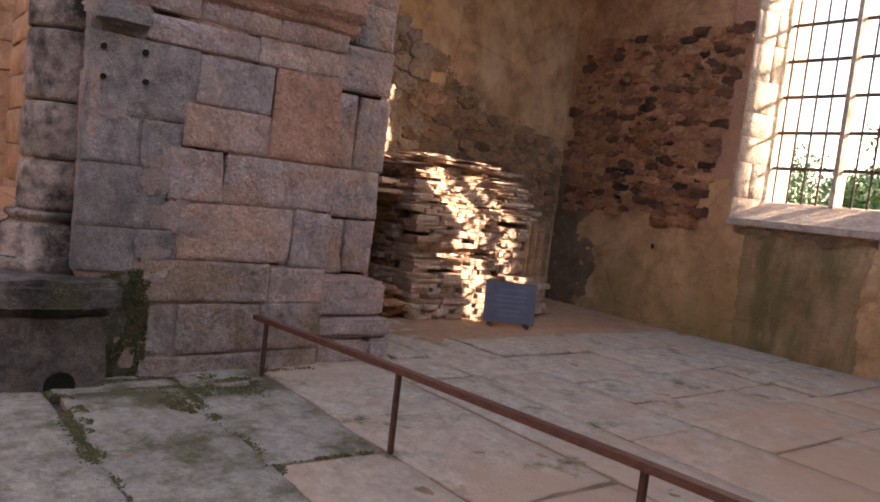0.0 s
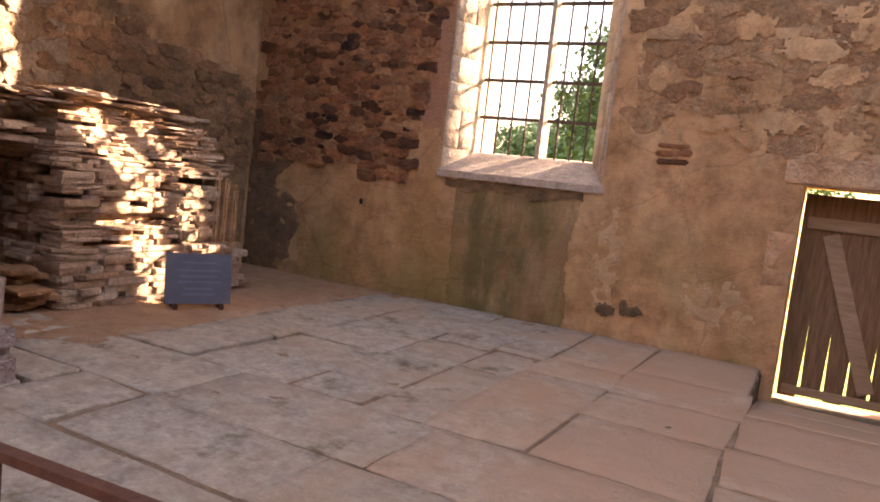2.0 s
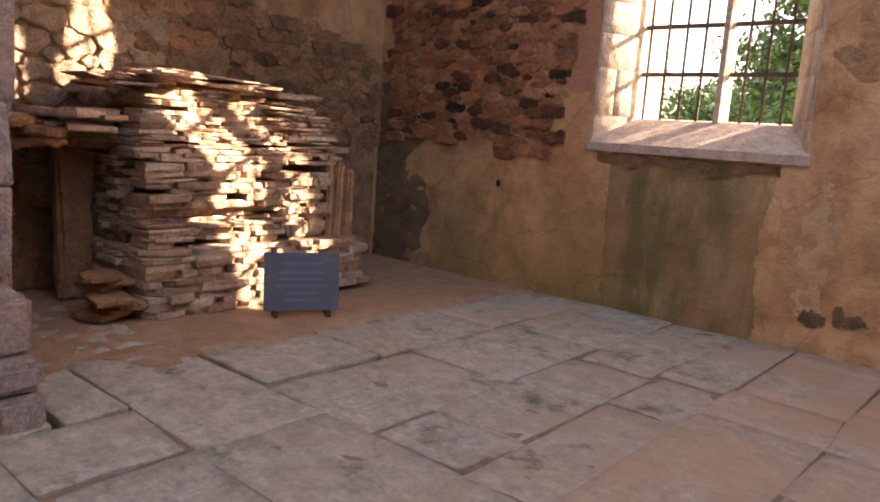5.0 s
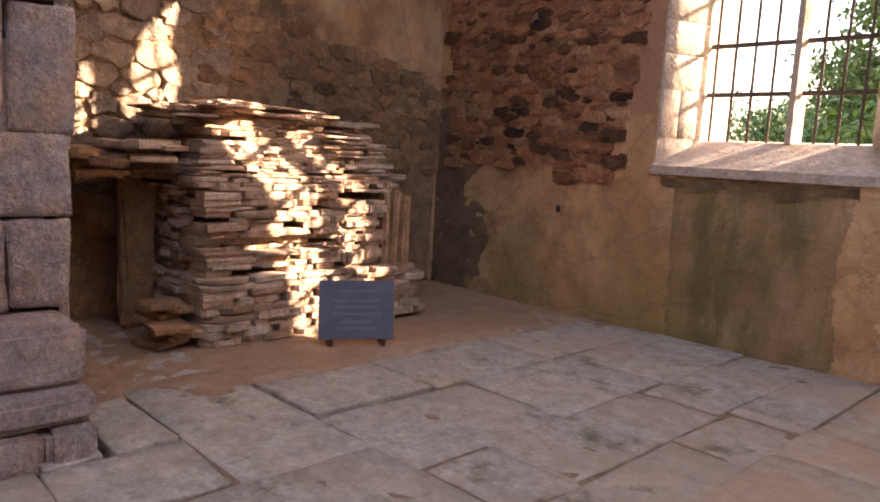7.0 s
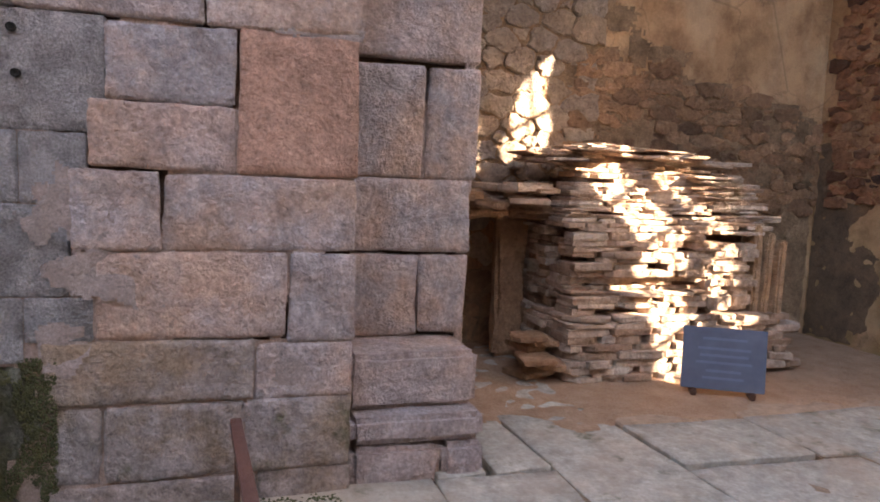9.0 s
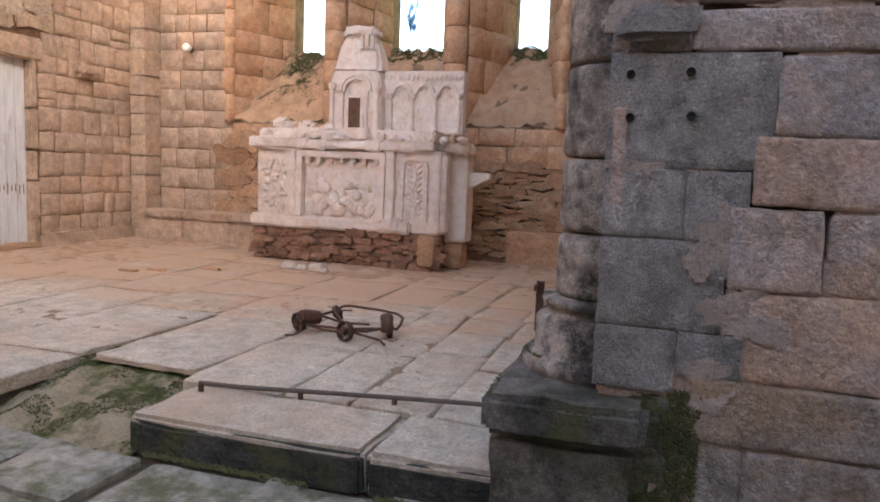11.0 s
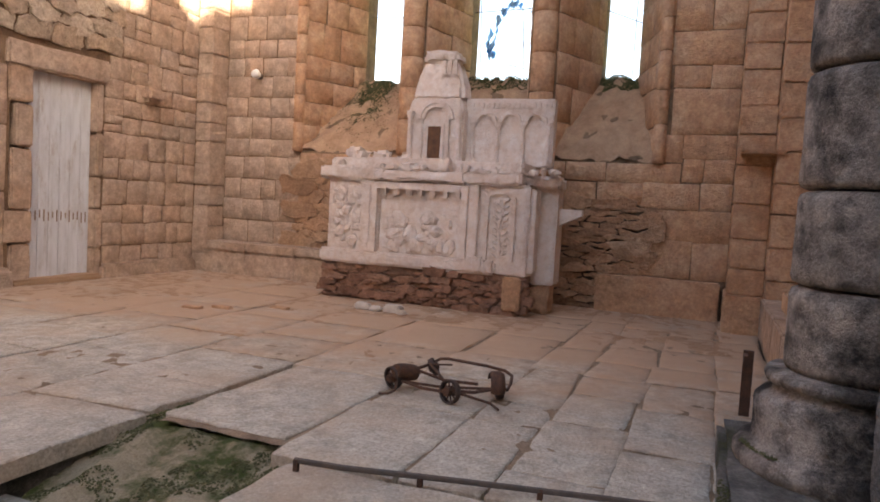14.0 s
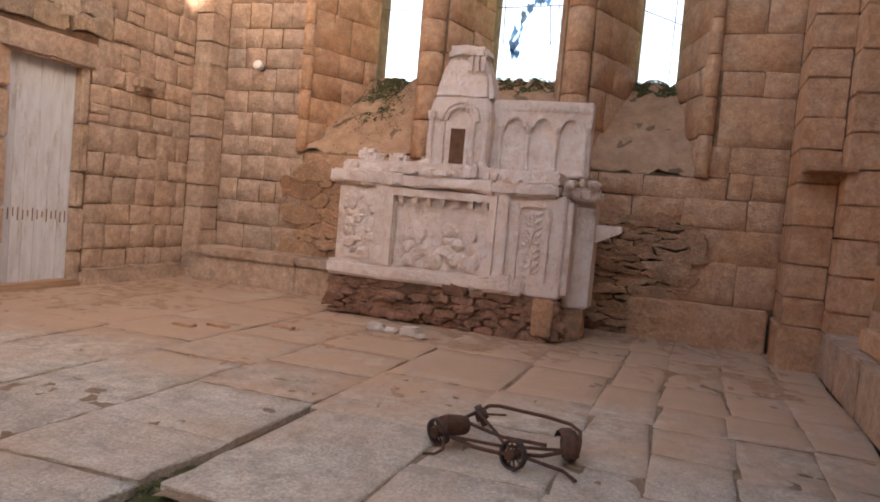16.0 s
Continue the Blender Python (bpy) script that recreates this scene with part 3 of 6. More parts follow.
bm = bmesh.new()
add_box(bm, -3.95, -0.46, -8.0, 8.6, -0.4, -0.05)
add_box(bm, -0.46, 9.0, -8.0, 6.8, -0.4, -0.05)
add_box(bm, 1.8, 9.0, 6.8, 8.6, -0.4, -0.05)
vs = add_box(bm, -0.46, 1.8, 6.8, 8.6, -0.4, -0.05)
for v in vs:
    if v.co.y > 8 and v.co.z > -0.2:
        v.co.z = -0.34
add_box(bm, -0.46, 1.8, 8.6, 8.98, -0.42, -0.34)
add_box(bm, -7.2, -3.95, 1.6, 8.6, -0.4, -0.05)
floor_nave = structure("floor_nave", bm, EARTH, "worn stone flag floor of the nave and chapel")
bm = bmesh.new()
add_box(bm, -13.2, -4.83, -8.0, 2.4, -0.4, Z_C - 0.05)
add_box(bm, -4.83, -3.98, -8.0, -2.13, -0.4, Z_C - 0.05)
add_box(bm, -4.83, -3.98, -0.92, 2.4, -0.4, Z_C - 0.05)
add_box(bm, -4.83, -3.95, -2.13, -0.92, -0.4, -0.2)
floor_choir = structure("floor_choir", bm, DUST, "sandy flagstone floor of the choir, one step up")

# window wall of the chapel, with a window and a low door
WX0, WX1, DX0, DX1 = -3.98, -2.15, -0.36, 0.62
bm = bmesh.new()
T = 0.95
add_box(bm, -7.7, WX0, Y_N, Y_N + T, -0.42, 6.6)
add_box(bm, WX0, -3.76, Y_N, Y_N + T, -0.42, 1.44)
add_box(bm, -2.34, WX1, Y_N, Y_N + T, -0.42, 1.44)
add_box(bm, WX0, WX1, Y_N, Y_N + T, 5.3, 6.6)
add_box(bm, WX1, DX0, Y_N, Y_N + T, -0.42, 6.6)
add_box(bm, DX0, DX1, Y_N, Y_N + T, 1.68, 6.6)
add_box(bm, DX1, 9.5, Y_N, Y_N + T, -0.42, 6.6)
wall_north = structure("wall_north", bm, PLASTER, "stained ochre plaster wall with patches fallen to bare stone")

bm = bmesh.new()
add_box(bm, -3.76, -2.34, Y_N + 0.012, Y_N + T, -0.42, 1.44)
part("window_infill", bm, PLASTER_GREEN, wall_north, "green damp infill below the window")

bm = bmesh.new()
add_box(bm, -7.7, X_CH, 1.9, Y_N, -0.42, 6.6)
wall_chapel_end = structure("wall_chapel_end", bm, PLASTER, "chapel end wall, plaster above and bare rubble below")

bm = bmesh.new()
add_box(bm, -7.7, -4.45, 3.2, 9.46, 5.8, 6.1)
add_box(bm, -4.85, -4.45, 3.85, 8.52, 5.3, 6.6)
ceiling = structure("ceiling", bm, PLASTER, "plastered vault over the side chapel")
# added, unseen upper nave wall: broken top shades choir but for ragged sunlit edge
bm = bmesh.new()
rw = random.Random(5)
x = -4.4
while x < 9.4:
    w = rw.uniform(0.5, 1.1)
    add_box(bm, x, x + w, Y_N + 0.05, Y_N + T, 6.6, 13.35 + rw.uniform(-0.25, 0.3))
    x += w
wall_upper = structure("wall_upper", bm, MORTAR_TAN, "added unseen upper nave wall with a broken top that shades the choir")
bm = bmesh.new()
add_box(bm, 9.0, 9.6, -8.0, 9.4, -0.42, 9.0)
wall_west = structure("wall_west", bm, MORTAR_TAN, "bare stone end wall of the nave")
bm = bmesh.new()
add_box(bm, -7.85, 9.2, Y_S - 0.9, Y_S, -0.42, 6.3)
add_box(bm, -9.25, -7.85, Y_S - 0.9, Y_S, 2.95, 6.3)
add_box(bm, -9.25, -7.85, Y_S - 0.9, Y_S - 0.2, -0.42, 2.95)
add_box(bm, -13.2, -9.25, Y_S - 0.9, Y_S, -0.42, 6.3)
wall_south = structure("wall_south", bm, MORTAR_CHOIR, "choir side wall of brown stone blocks and rubble")

# choir end wall with three splayed windows
bm = bmesh.new()
XO = -12.85
add_box(bm, -13.2, X_B, Y_S, Y_R + 0.6, -0.42, 2.2)
FACES = [(-7.15, -5.4), (-3.69, -3.31), (-1.69, -1.3), (0.12, 2.55)]
OUTER = [(-7.15, -4.92), (-4.2, -3.02), (-2.0, -0.86), (-0.31, 2.55)]
for (f0, f1), (o0, o1) in zip(FACES, OUTER):
    prism(bm, [(X_B, f0), (X_B, f1), (XO, o1), (-13.2, o1), (-13.2, o0), (XO, o0)], 2.2, 7.0)
add_box(bm, -13.2, X_B, Y_S, Y_R + 0.6, 7.0, 8.0)
for (f0, f1), (o0, o1) in (((-5.4, -3.69), (-4.92, -4.2)), ((-3.31, -1.69), (-3.02, -2.0)), ((-1.3, 0.12), (-0.86, -0.31))):
    vs = [bm.verts.new(p) for p in ((X_B, f0, 2.2), (X_B, f1, 2.2), (XO, o1, 3.5), (XO, o0, 3.5), (-13.2, o0, 3.5), (-13.2, o1, 3.5), (-13.2, o1, 2.2), (-13.2, o0, 2.2), (XO, o0, 2.2), (XO, o1, 2.2))]
    for f in ((0, 1, 2, 3), (3, 2, 5, 4), (4, 5, 6, 7)):
        bm.faces.new([vs[i] for i in f])
wall_east = structure("wall_east", bm, MORTAR_CHOIR, "choir end wall of sandstone blocks with three tall window openings")

bm = bmesh.new()
add_box(bm, -11.7, -6.9, Y_R, Y_R + 0.6, -0.42, 11.0)
add_box(bm, -7.7, -4.3, 1.9, 3.1, -0.42, 11.0)
wall_choir_side = structure("wall_choir_side", bm, MORTAR_CHOIR, "choir side wall of sandstone blocks with a stone bench")

# the pier between choir and chapel
bm = bmesh.new()
add_box(bm, -5.6, -3.985, 1.50, 3.14, -0.42, 9.0)
add_box(bm, -6.8, -4.565, 3.14, 3.86, -0.42, 9.0)
pier = structure("pier", bm, MORTAR, "massive pier of rough grey and pink granite blocks")

# ---- chapel: window, door and things ----
window = tagged(new("window_1"), "tall two-light window with an iron grille and stone sill", kind="structure")
JAMB = stone_mat("pale_jamb_stone", [(0.5, 0.42, 0.34), (0.53, 0.45, 0.37), (0.47, 0.385, 0.305)], (0.32, 0.23, 0.16), 50.0, 0.6)
YW = 8.965
bm = bmesh.new()
prism(bm, [(WX0 - 0.02, Y_N + 0.004), (WX0 + 0.01, Y_N + 0.004), (-3.80, YW), (-3.80, YW + 0.5), (WX0 - 0.02, YW + 0.5)], 1.44, 5.3)
part("left_jamb", bm, JAMB, window, "pale worn stone jamb")
bm = bmesh.new()
prism(bm, [(WX1 + 0.02, Y_N + 0.004), (WX1 + 0.02, YW + 0.5), (WX1 - 0.01, YW + 0.5), (-2.41, YW + 0.14), (-2.41, YW), (WX1 - 0.01, Y_N + 0.004)], 1.44, 5.3)
part("right_jamb", bm, JAMB, window, "pale worn stone jamb")
bm = bmesh.new()
vs = [bm.verts.new(p) for p in ((-4.0, Y_N - 0.03, 1.40), (-2.12, Y_N - 0.03, 1.40), (-2.12, Y_N - 0.03, 1.475), (-4.0, Y_N - 0.03, 1.475), (-3.78, YW, 1.71), (-2.4, YW, 1.71), (-2.4, YW + 0.5, 1.74), (-3.78, YW + 0.5, 1.74), (-4.0, YW + 0.5, 1.4), (-2.12, YW + 0.5, 1.4))]
for f in ((0, 1, 2, 3), (3, 2, 5, 4), (4, 5, 6, 7), (7, 6, 9, 8), (0, 8, 9, 1), (0, 3, 4, 7, 8), (1, 9, 6, 5, 2)):
    bm.faces.new([vs[i] for i in f])
part("window_sill", bm, JAMB, window, "sloping stone sill")


def arch_head(x0, x1, z_spring, z_top, y0, y1):
    """The stone over one round-headed light."""
    b = bmesh.new()
    cx, r = (x0 + x1) / 2, (x1 - x0) / 2
    prof = [(x0, z_top), (x1, z_top)] + [(cx + r * math.cos(a * math.pi / 12), z_spring + r * 1.5 * math.sin(a * math.pi / 12)) for a in range(13)]
    front = [b.verts.new((px, y0, pz)) for px, pz in prof]
    rear = [b.verts.new((px, y1, pz)) for px, pz in prof]
    b.faces.new(front)
    b.faces.new(rear[::-1])
    for k in range(len(prof)):
        b.faces.new((front[k], front[(k + 1) % len(prof)], rear[(k + 1) % len(prof)], rear[k]))
    return b


part("arch_head", arch_head(-3.80, -3.08, 4.25, 5.3, YW, YW + 0.2), JAMB, window)
part("arch_head", arch_head(-2.98, -2.41, 4.25, 5.3, YW, YW + 0.2), JAMB, window)
bm = bmesh.new()
prism(bm, [(-3.075, YW + 0.03), (-3.055, YW - 0.03), (-3.005, YW - 0.03), (-2.985, YW + 0.03), (-2.985, YW + 0.14), (-3.075, YW + 0.14)], 1.71, 5.3)
part("mullion", bm, JAMB, window, "slender stone mullion")
for z in (2.12, 2.54, 2.96, 3.38, 3.8, 4.22):
    bm = bmesh.new()
    add_box(bm, -3.8, -2.41, YW + 0.05, YW + 0.075, z - 0.019, z + 0.019)
    part("cross_bar", bm, IRON, window)
for x in (-3.74, -3.57, -3.40, -3.23, -2.85, -2.68, -2.52):
    bm = bmesh.new()
    tube(bm, [(x, YW + 0.04, 1.7), (x, YW + 0.04, 5.0)], 0.0135, 6)
    part("upright_bar", bm, IRON, window)

# low board door in the window wall
door = tagged(new("door_1"), "old brown board door with ledges, a diagonal brace and open gaps", kind="structure")
YD = 9.0
rd = random.Random(3)
xs = [-0.345, -0.15, 0.045, 0.23, 0.42, 0.61]
for k in range(5):
    a, b = xs[k] - (0.002 if k else 0.0), xs[k + 1]
    bm = bmesh.new()
    low = -0.3 + rd.uniform(-0.03, 0.08)
    vs = add_box(bm, a, b, YD + 0.004 * (k % 2), YD + 0.03 + 0.004 * (k % 2), low, 1.62)
    bmesh.ops.subdivide_edges(bm, edges=[e for e in bm.edges if e.calc_length() > 1], cuts=9)
    for v in bm.verts:
        v.co.x += 0.002 * noise.noise(Vector((k * 7.0, 0, v.co.z * 3)))
        taper = max(0.0, (0.5 - v.co.z) / 0.8) ** 1.5
        v.co.x += taper * (-0.02 if v.co.x > (a + b) / 2 else 0.016)
    part("door_board", bm, WOOD, door)
for z0, z1 in ((1.3, 1.41), (-0.27, -0.19)):
    bm = rough_box(-0.3, 0.6, YD - 0.035, YD, z0, z1, 0.006, 0.003)
    part("door_ledge", bm, WOOD_PALE, door, "pale nailed ledge")
bm = bmesh.new()
add_box(bm, -0.07, 0.07, -0.034, -0.002, -0.74, 0.74, pose(0.15, YD, 0.56, 0, -19, 0))
part("door_brace", bm, WOOD_PALE, door, "diagonal brace board")
bm = bmesh.new()
add_box(bm, -0.36, 0.62, YD + 0.04, YD + 0.4, -0.42, -0.385)
part("threshold", bm, FLAG, door)
bm = rough_box(-0.55, 0.85, Y_N - 0.012, Y_N + 0.4, 1.67, 2.0, 0.02, 0.008)
part("door_lintel", bm, ASHLAR, door, "long plain stone lintel")

# grey notice panel
sign = thing("notice_panel", "blue-grey notice panel propped on small feet before the stones", "sign", at=(-4.91, 6.03, 0.0), turn=60.0)
bm = rough_box(-0.285, 0.285, -0.012, 0.012, 0.045, 0.49, 0.004, 0.0, 1)
bmesh.ops.rotate(bm, verts=bm.verts[:], cent=(0, 0, 0.05), matrix=Matrix.Rotation(radians(-8), 3, "X"))
board = part("board", bm, SLATE, sign)
for k, (w, z) in enumerate(((0.30, 0.4), (0.36, 0.33), (0.33, 0.28), (0.38, 0.23), (0.24, 0.17), (0.28, 0.12))):
    bm = bmesh.new()
    add_box(bm, -w / 2, w / 2, -0.0155, -0.0125, z, z + 0.018)
    bmesh.ops.rotate(bm, verts=bm.verts[:], cent=(0, 0, 0.05), matrix=Matrix.Rotation(radians(-8), 3, "X"))
    part("text_line", bm, SLATE_TEXT, board)
for x in (-0.2, 0.2):
    bm = rough_box(x - 0.02, x + 0.02, -0.05, 0.1, 0.0, 0.05, 0.005, 0.002, 1)
    part("foot", bm, RUST, sign)

# low rail
rail = thing("barrier_rail", "low brown iron barrier rail on slim posts", "railing")
bm = bmesh.new()
line = [(-3.9, 2.64, 0.375), (-2.25, 2.68, 0.44), (-0.75, 2.74, 0.475), (-0.35, 2.755, 0.48)]
for a, b in zip(line, line[1:]):
    d = Vector(b) - Vector(a)
    m = Matrix.Translation(a) @ d.to_track_quat("X", "Z").to_matrix().to_4x4()
    add_box(bm, 0, d.length, -0.024, 0.024, -0.016, 0.016, m)
part("top_rail", bm, RAIL, rail)
for x, y, z in ((-3.74, 2.645, 0.375), (-2.24, 2.68, 0.43), (-0.78, 2.74, 0.46)):
    bm = bmesh.new()
    add_box(bm, x - 0.012, x + 0.012, y - 0.012, y + 0.012, 0.0, z)
    part("post", bm, RUST, rail)

# heap of stacked schist slabs
stack = thing("stone_stack", "tall heap of stacked broken schist slabs, brown and cream", "stone stack", at=(-6.0, 5.9, 0))
SO = Vector((6.0, -5.9, 0))
rs = random.Random(11)
bm = bmesh.new()
add_box(bm, -0.72, 0.33, -0.72, 0.9, 0.0, 1.05)
add_box(bm, -0.72, 0.2, -0.7, 0.88, 1.05, 1.45)
add_box(bm, -0.72, 0.18, 0.4, 0.95, 0.0, 1.3)
part("core", bm, MORTAR, stack, "red-brown packed earth between the slabs")


def slab_shape(w, d, h, r):
    """A flat split stone: broken four- to six-sided outline, rough upright edges, flat bed faces."""
    line = []
    for cx, cy in ((-1, -1), (1, -1), (1, 1), (-1, 1)):
        px, py = cx * d / 2 * r.uniform(0.94, 1.0), cy * w / 2 * r.uniform(0.94, 1.0)
        if r.random() < 0.45:
            c = r.uniform(0.12, 0.35) * min(w, d)
            first, second = (px - cx * c, py), (px, py - cy * c)
            line += [second, first] if cx * cy > 0 else [first, second]
        else:
            line.append((px, py))
    n = len(line)
    sx, sy = r.uniform(-0.06, 0.06), r.uniform(-0.06, 0.06)
    verts, faces = [], []
    for q, zz in ((0.96, 0.0), (1.0, 0.25), (r.uniform(0.97, 1.02), 0.8), (0.97, 1.0)):
        for x, y in line:
            verts.append((x * q + r.uniform(-0.006, 0.006), y * q + r.uniform(-0.004, 0.004), h * zz + (sx * x + sy * y) * 0.5))
    for k in range(3):
        faces += [(k * n + i, k * n + (i + 1) % n, (k + 1) * n + (i + 1) % n, (k + 1) * n + i) for i in range(n)]
    faces.append(tuple(3 * n + i for i in range(n)))
    faces.append(tuple(range(n - 1, -1, -1)))
    return verts, faces


def slab(x, y, z, w, d, h, turn, tip=0.0, mat=None, lean=0.0):
    """One flat stone of the heap: w along y, d along x, h high, resting at z."""
    verts, faces = slab_shape(w, d, h, rs)
    ob = mesh_object("slab_stone", verts, faces, mat or SCHIST, stack)
    ob.matrix_local = pose(x + SO.x, y + SO.y, z, lean, tip, turn)
    return ob


side_v, side_f = [], []


def side_slab(x, y, z, w, d, h, turn):
    """A small stone of the shaded flank, joined with the others there."""
    verts, faces = slab_shape(w, d, h, rs)
    m = pose(x + SO.x, y + SO.y, z, 0, 0, turn)
    side_f.extend(tuple(len(side_v) + i for i in f) for f in faces)
    side_v.extend(tuple(m @ Vector(v)) for v in verts)


z = 0.0
while z < 1.7:
    low, mid = z < 0.46, 0.46 <= z < 1.1
    h = rs.uniform(0.035, 0.075) if low else (rs.uniform(0.025, 0.06) if mid else rs.uniform(0.018, 0.04))
    if low:
        y0, y1, xf = 5.04, 7.1 - 0.3 * z, -5.38 - 0.12 * z
    elif mid:
        y0, y1, xf = 5.1, 6.3, -5.5 - 0.03 * rs.random()
    else:
        k = (z - 1.1) / 0.6
        y0, y1, xf = 5.02 + 0.3 * k, 6.88 - 0.12 * k, -5.54 - 0.42 * k
    if 0.66 < z < 0.75:
        xf -= 0.12
    y = y0
    while y < y1 - 0.05:
        w = rs.uniform(0.12, 0.42)
        if rs.random() > 0.04:
            out = 0.02 + rs.gauss(0, 0.011) + (0.035 if rs.random() < 0.07 else 0.0)
            d = rs.uniform(0.28, 0.4)
            slab(xf - d / 2 + out, y + w / 2, z, w * 1.02, d, h * rs.uniform(0.94, 1.06), rs.uniform(-3.5, 3.5), rs.gauss(0, 0.8))
        y += w
    x = xf - 0.35
    while x > -6.72 and z < 1.3:
        w = rs.uniform(0.14, 0.34)
        side_slab(x - w / 2, y0 + 0.13 + rs.gauss(0, 0.02), z, 0.3, w * 1.02, h * rs.uniform(0.86, 1.03), rs.uniform(-6, 6))
        x -= w
    z += h * 0.98
tagged(mesh_object("flank_stone", side_v, side_f, SCHIST, stack), "small split stones packed along the shaded flank", kind="stuff")
# larger blocks at the far end of the front
z = 0.5
for h, ws in ((0.16, (0.24, 0.22)), (0.13, (0.2, 0.3)), (0.12, (0.44,)), (0.13, (0.3, 0.18))):
    y = 6.3
    for w in ws:
        x = -5.5 + rs.gauss(0, 0.02) + SO.x
        part("block_stone", rough_box(x - 0.36, x, y + SO.y + 0.004, y + w + SO.y - 0.004, z + 0.003, z + h - 0.003, 0.035, 0.022, 2, z * 9 + y), SCHIST, stack)
        y += w
    z += h
# a tall pale block and thin slates on the shoulder
part("block_stone", rough_box(0.03, 0.33, 0.62, 0.92, 1.26, 1.4, 0.03, 0.02, 2, 77), SCHIST, stack)
for k in range(9):
    slab(-5.84 + rs.uniform(-0.03, 0.03), 6.5 + rs.uniform(-0.05, 0.05), 1.4 + 0.02 * k, rs.uniform(0.4, 0.55), 0.34, 0.02, rs.uniform(-8, 8))
# loose slates fanned along the top
for k in range(40):
    y = rs.uniform(5.1, 6.3)
    top = 1.6 + 0.1 * math.sin((y - 5.0) * 2.2) + 0.016 * (k % 6)
    slab(rs.uniform(-6.4, -5.82), y, top, rs.uniform(0.22, 0.5), rs.uniform(0.2, 0.36), rs.uniform(0.014, 0.026), rs.uniform(-28, 28), rs.uniform(-3, 6), None, rs.uniform(-5, 3))
# rough ledge over the dark hollow, carried on an upright slab
for k, (y, w) in enumerate(((4.15, 0.36), (4.5, 0.42), (4.9, 0.44))):
    part("ledge_stone", rough_box(-0.72, 0.16 + 0.05 * (k % 2), y - w / 2 + SO.y, y + w / 2 + SO.y, 1.15 + 0.02 * k, 1.29, 0.04, 0.035, 3, 80 + k), RUBBLE_BROWN, stack, "rough brown ledge stone over the hollow")
for k in range(26):
    y = rs.uniform(3.98, 5.15)
    slab(rs.uniform(-6.5, -5.72), y, 1.27 + 0.03 * (k % 4) + 0.14 * max(0.0, y - 4.5), rs.uniform(0.18, 0.36), rs.uniform(0.2, 0.36), rs.uniform(0.03, 0.07), rs.uniform(-30, 30), rs.uniform(-6, 6), RUBBLE_BROWN if y < 4.6 else None)
part("upright_slab", rough_box(-0.34, -0.2, -1.12, -0.86, 0.0, 1.2, 0.03, 0.035, 4, 5), RUBBLE_BROWN, stack, "brown upright slab propping the ledge")
for k in range(7):
    slab(-5.62 + 0.05 * k - 0.3 * (k > 3), 4.82 + 0.06 * (k % 3), 0.02 + 0.045 * k, 0.26, 0.3, 0.045, rs.uniform(-20, 20), 0, RUBBLE_BROWN)
for k in range(3):
    x, y = -5.74 + 0.05 * k + SO.x, 6.78 + 0.075 * k + SO.y
    bm = rough_box(x, x + 0.2, y, y + 0.065, 0.42 - 0.05 * k, 1.2 - 0.06 * k, 0.015, 0.018, 3, k)
    part("upright_slab", bm, RUBBLE_WARM, stack, "brown upright broken slab")

# ---- choir things ----
altar = thing("altar", "broken white limestone altar with carved panels on rubble", "altar", at=(-10.3, -2.6, Z_C))
AO = Vector((10.3, 2.6, -Z_C))


def alt(name, bm, mat=None, label="", parent=None):
    bmesh.ops.translate(bm, verts=bm.verts[:], vec=AO)
    return part(name, bm, mat or LIMESTONE, parent or altar, label)


# rubble base
ra = random.Random(23)
bm = bmesh.new()
add_box(bm, -10.75, -10.04, -3.85, -1.22, Z_C, 0.66)
alt("base_core", bm, MORTAR, "dark rubble core of the base")
base_stones = []
z = Z_C
while z < 0.64:
    h = ra.uniform(0.06, 0.13)
    for x in (-10.7, -10.45):
        bm = rough_box(x, x + 0.24, -1.3, -1.18 + ra.uniform(-0.03, 0.02), z + 0.005, z + h - 0.004, 0.02, 0.014, 1, ra.random() * 50)
        alt("base_stone", bm, RUBBLE_BASE)
    z += h
bm = rough_box(-10.06, -9.9, -1.42, -1.2, 0.25, 0.66, 0.02, 0.01, 1, 3)
alt("corner_stone", bm, RUBBLE, "squared corner stone of the base")
rubble("base_stone", Matrix.Translation(AO) @ plane_matrix((-10.04, 0, 0), (0, 1, 0), (1, 0, 0)), -3.86, -1.24, 0.22, 0.62, (0.04, 0.09), (0.1, 0.28), lambda u, v: True, RUBBLE_BASE, altar, (0.01, 0.1), 29, 190, 0.006)
# body, plinth course and slabs
bm = rough_box(-10.72, -10.03, -3.93, -1.17, 0.66, 1.78, 0.015, 0.008, 3, 1)
alt("body", bm)
bm = rough_box(-10.4, -9.94, -4.0, -1.55, 0.655, 0.83, 0.03, 0.012, 3, 2)
alt("plinth_course", bm, None, "chipped plinth course")
bm = rough_box(-10.1, -9.9, -1.95, -1.68, 0.68, 0.87, 0.03, 0.015, 1, 5)
alt("plinth_block", bm)
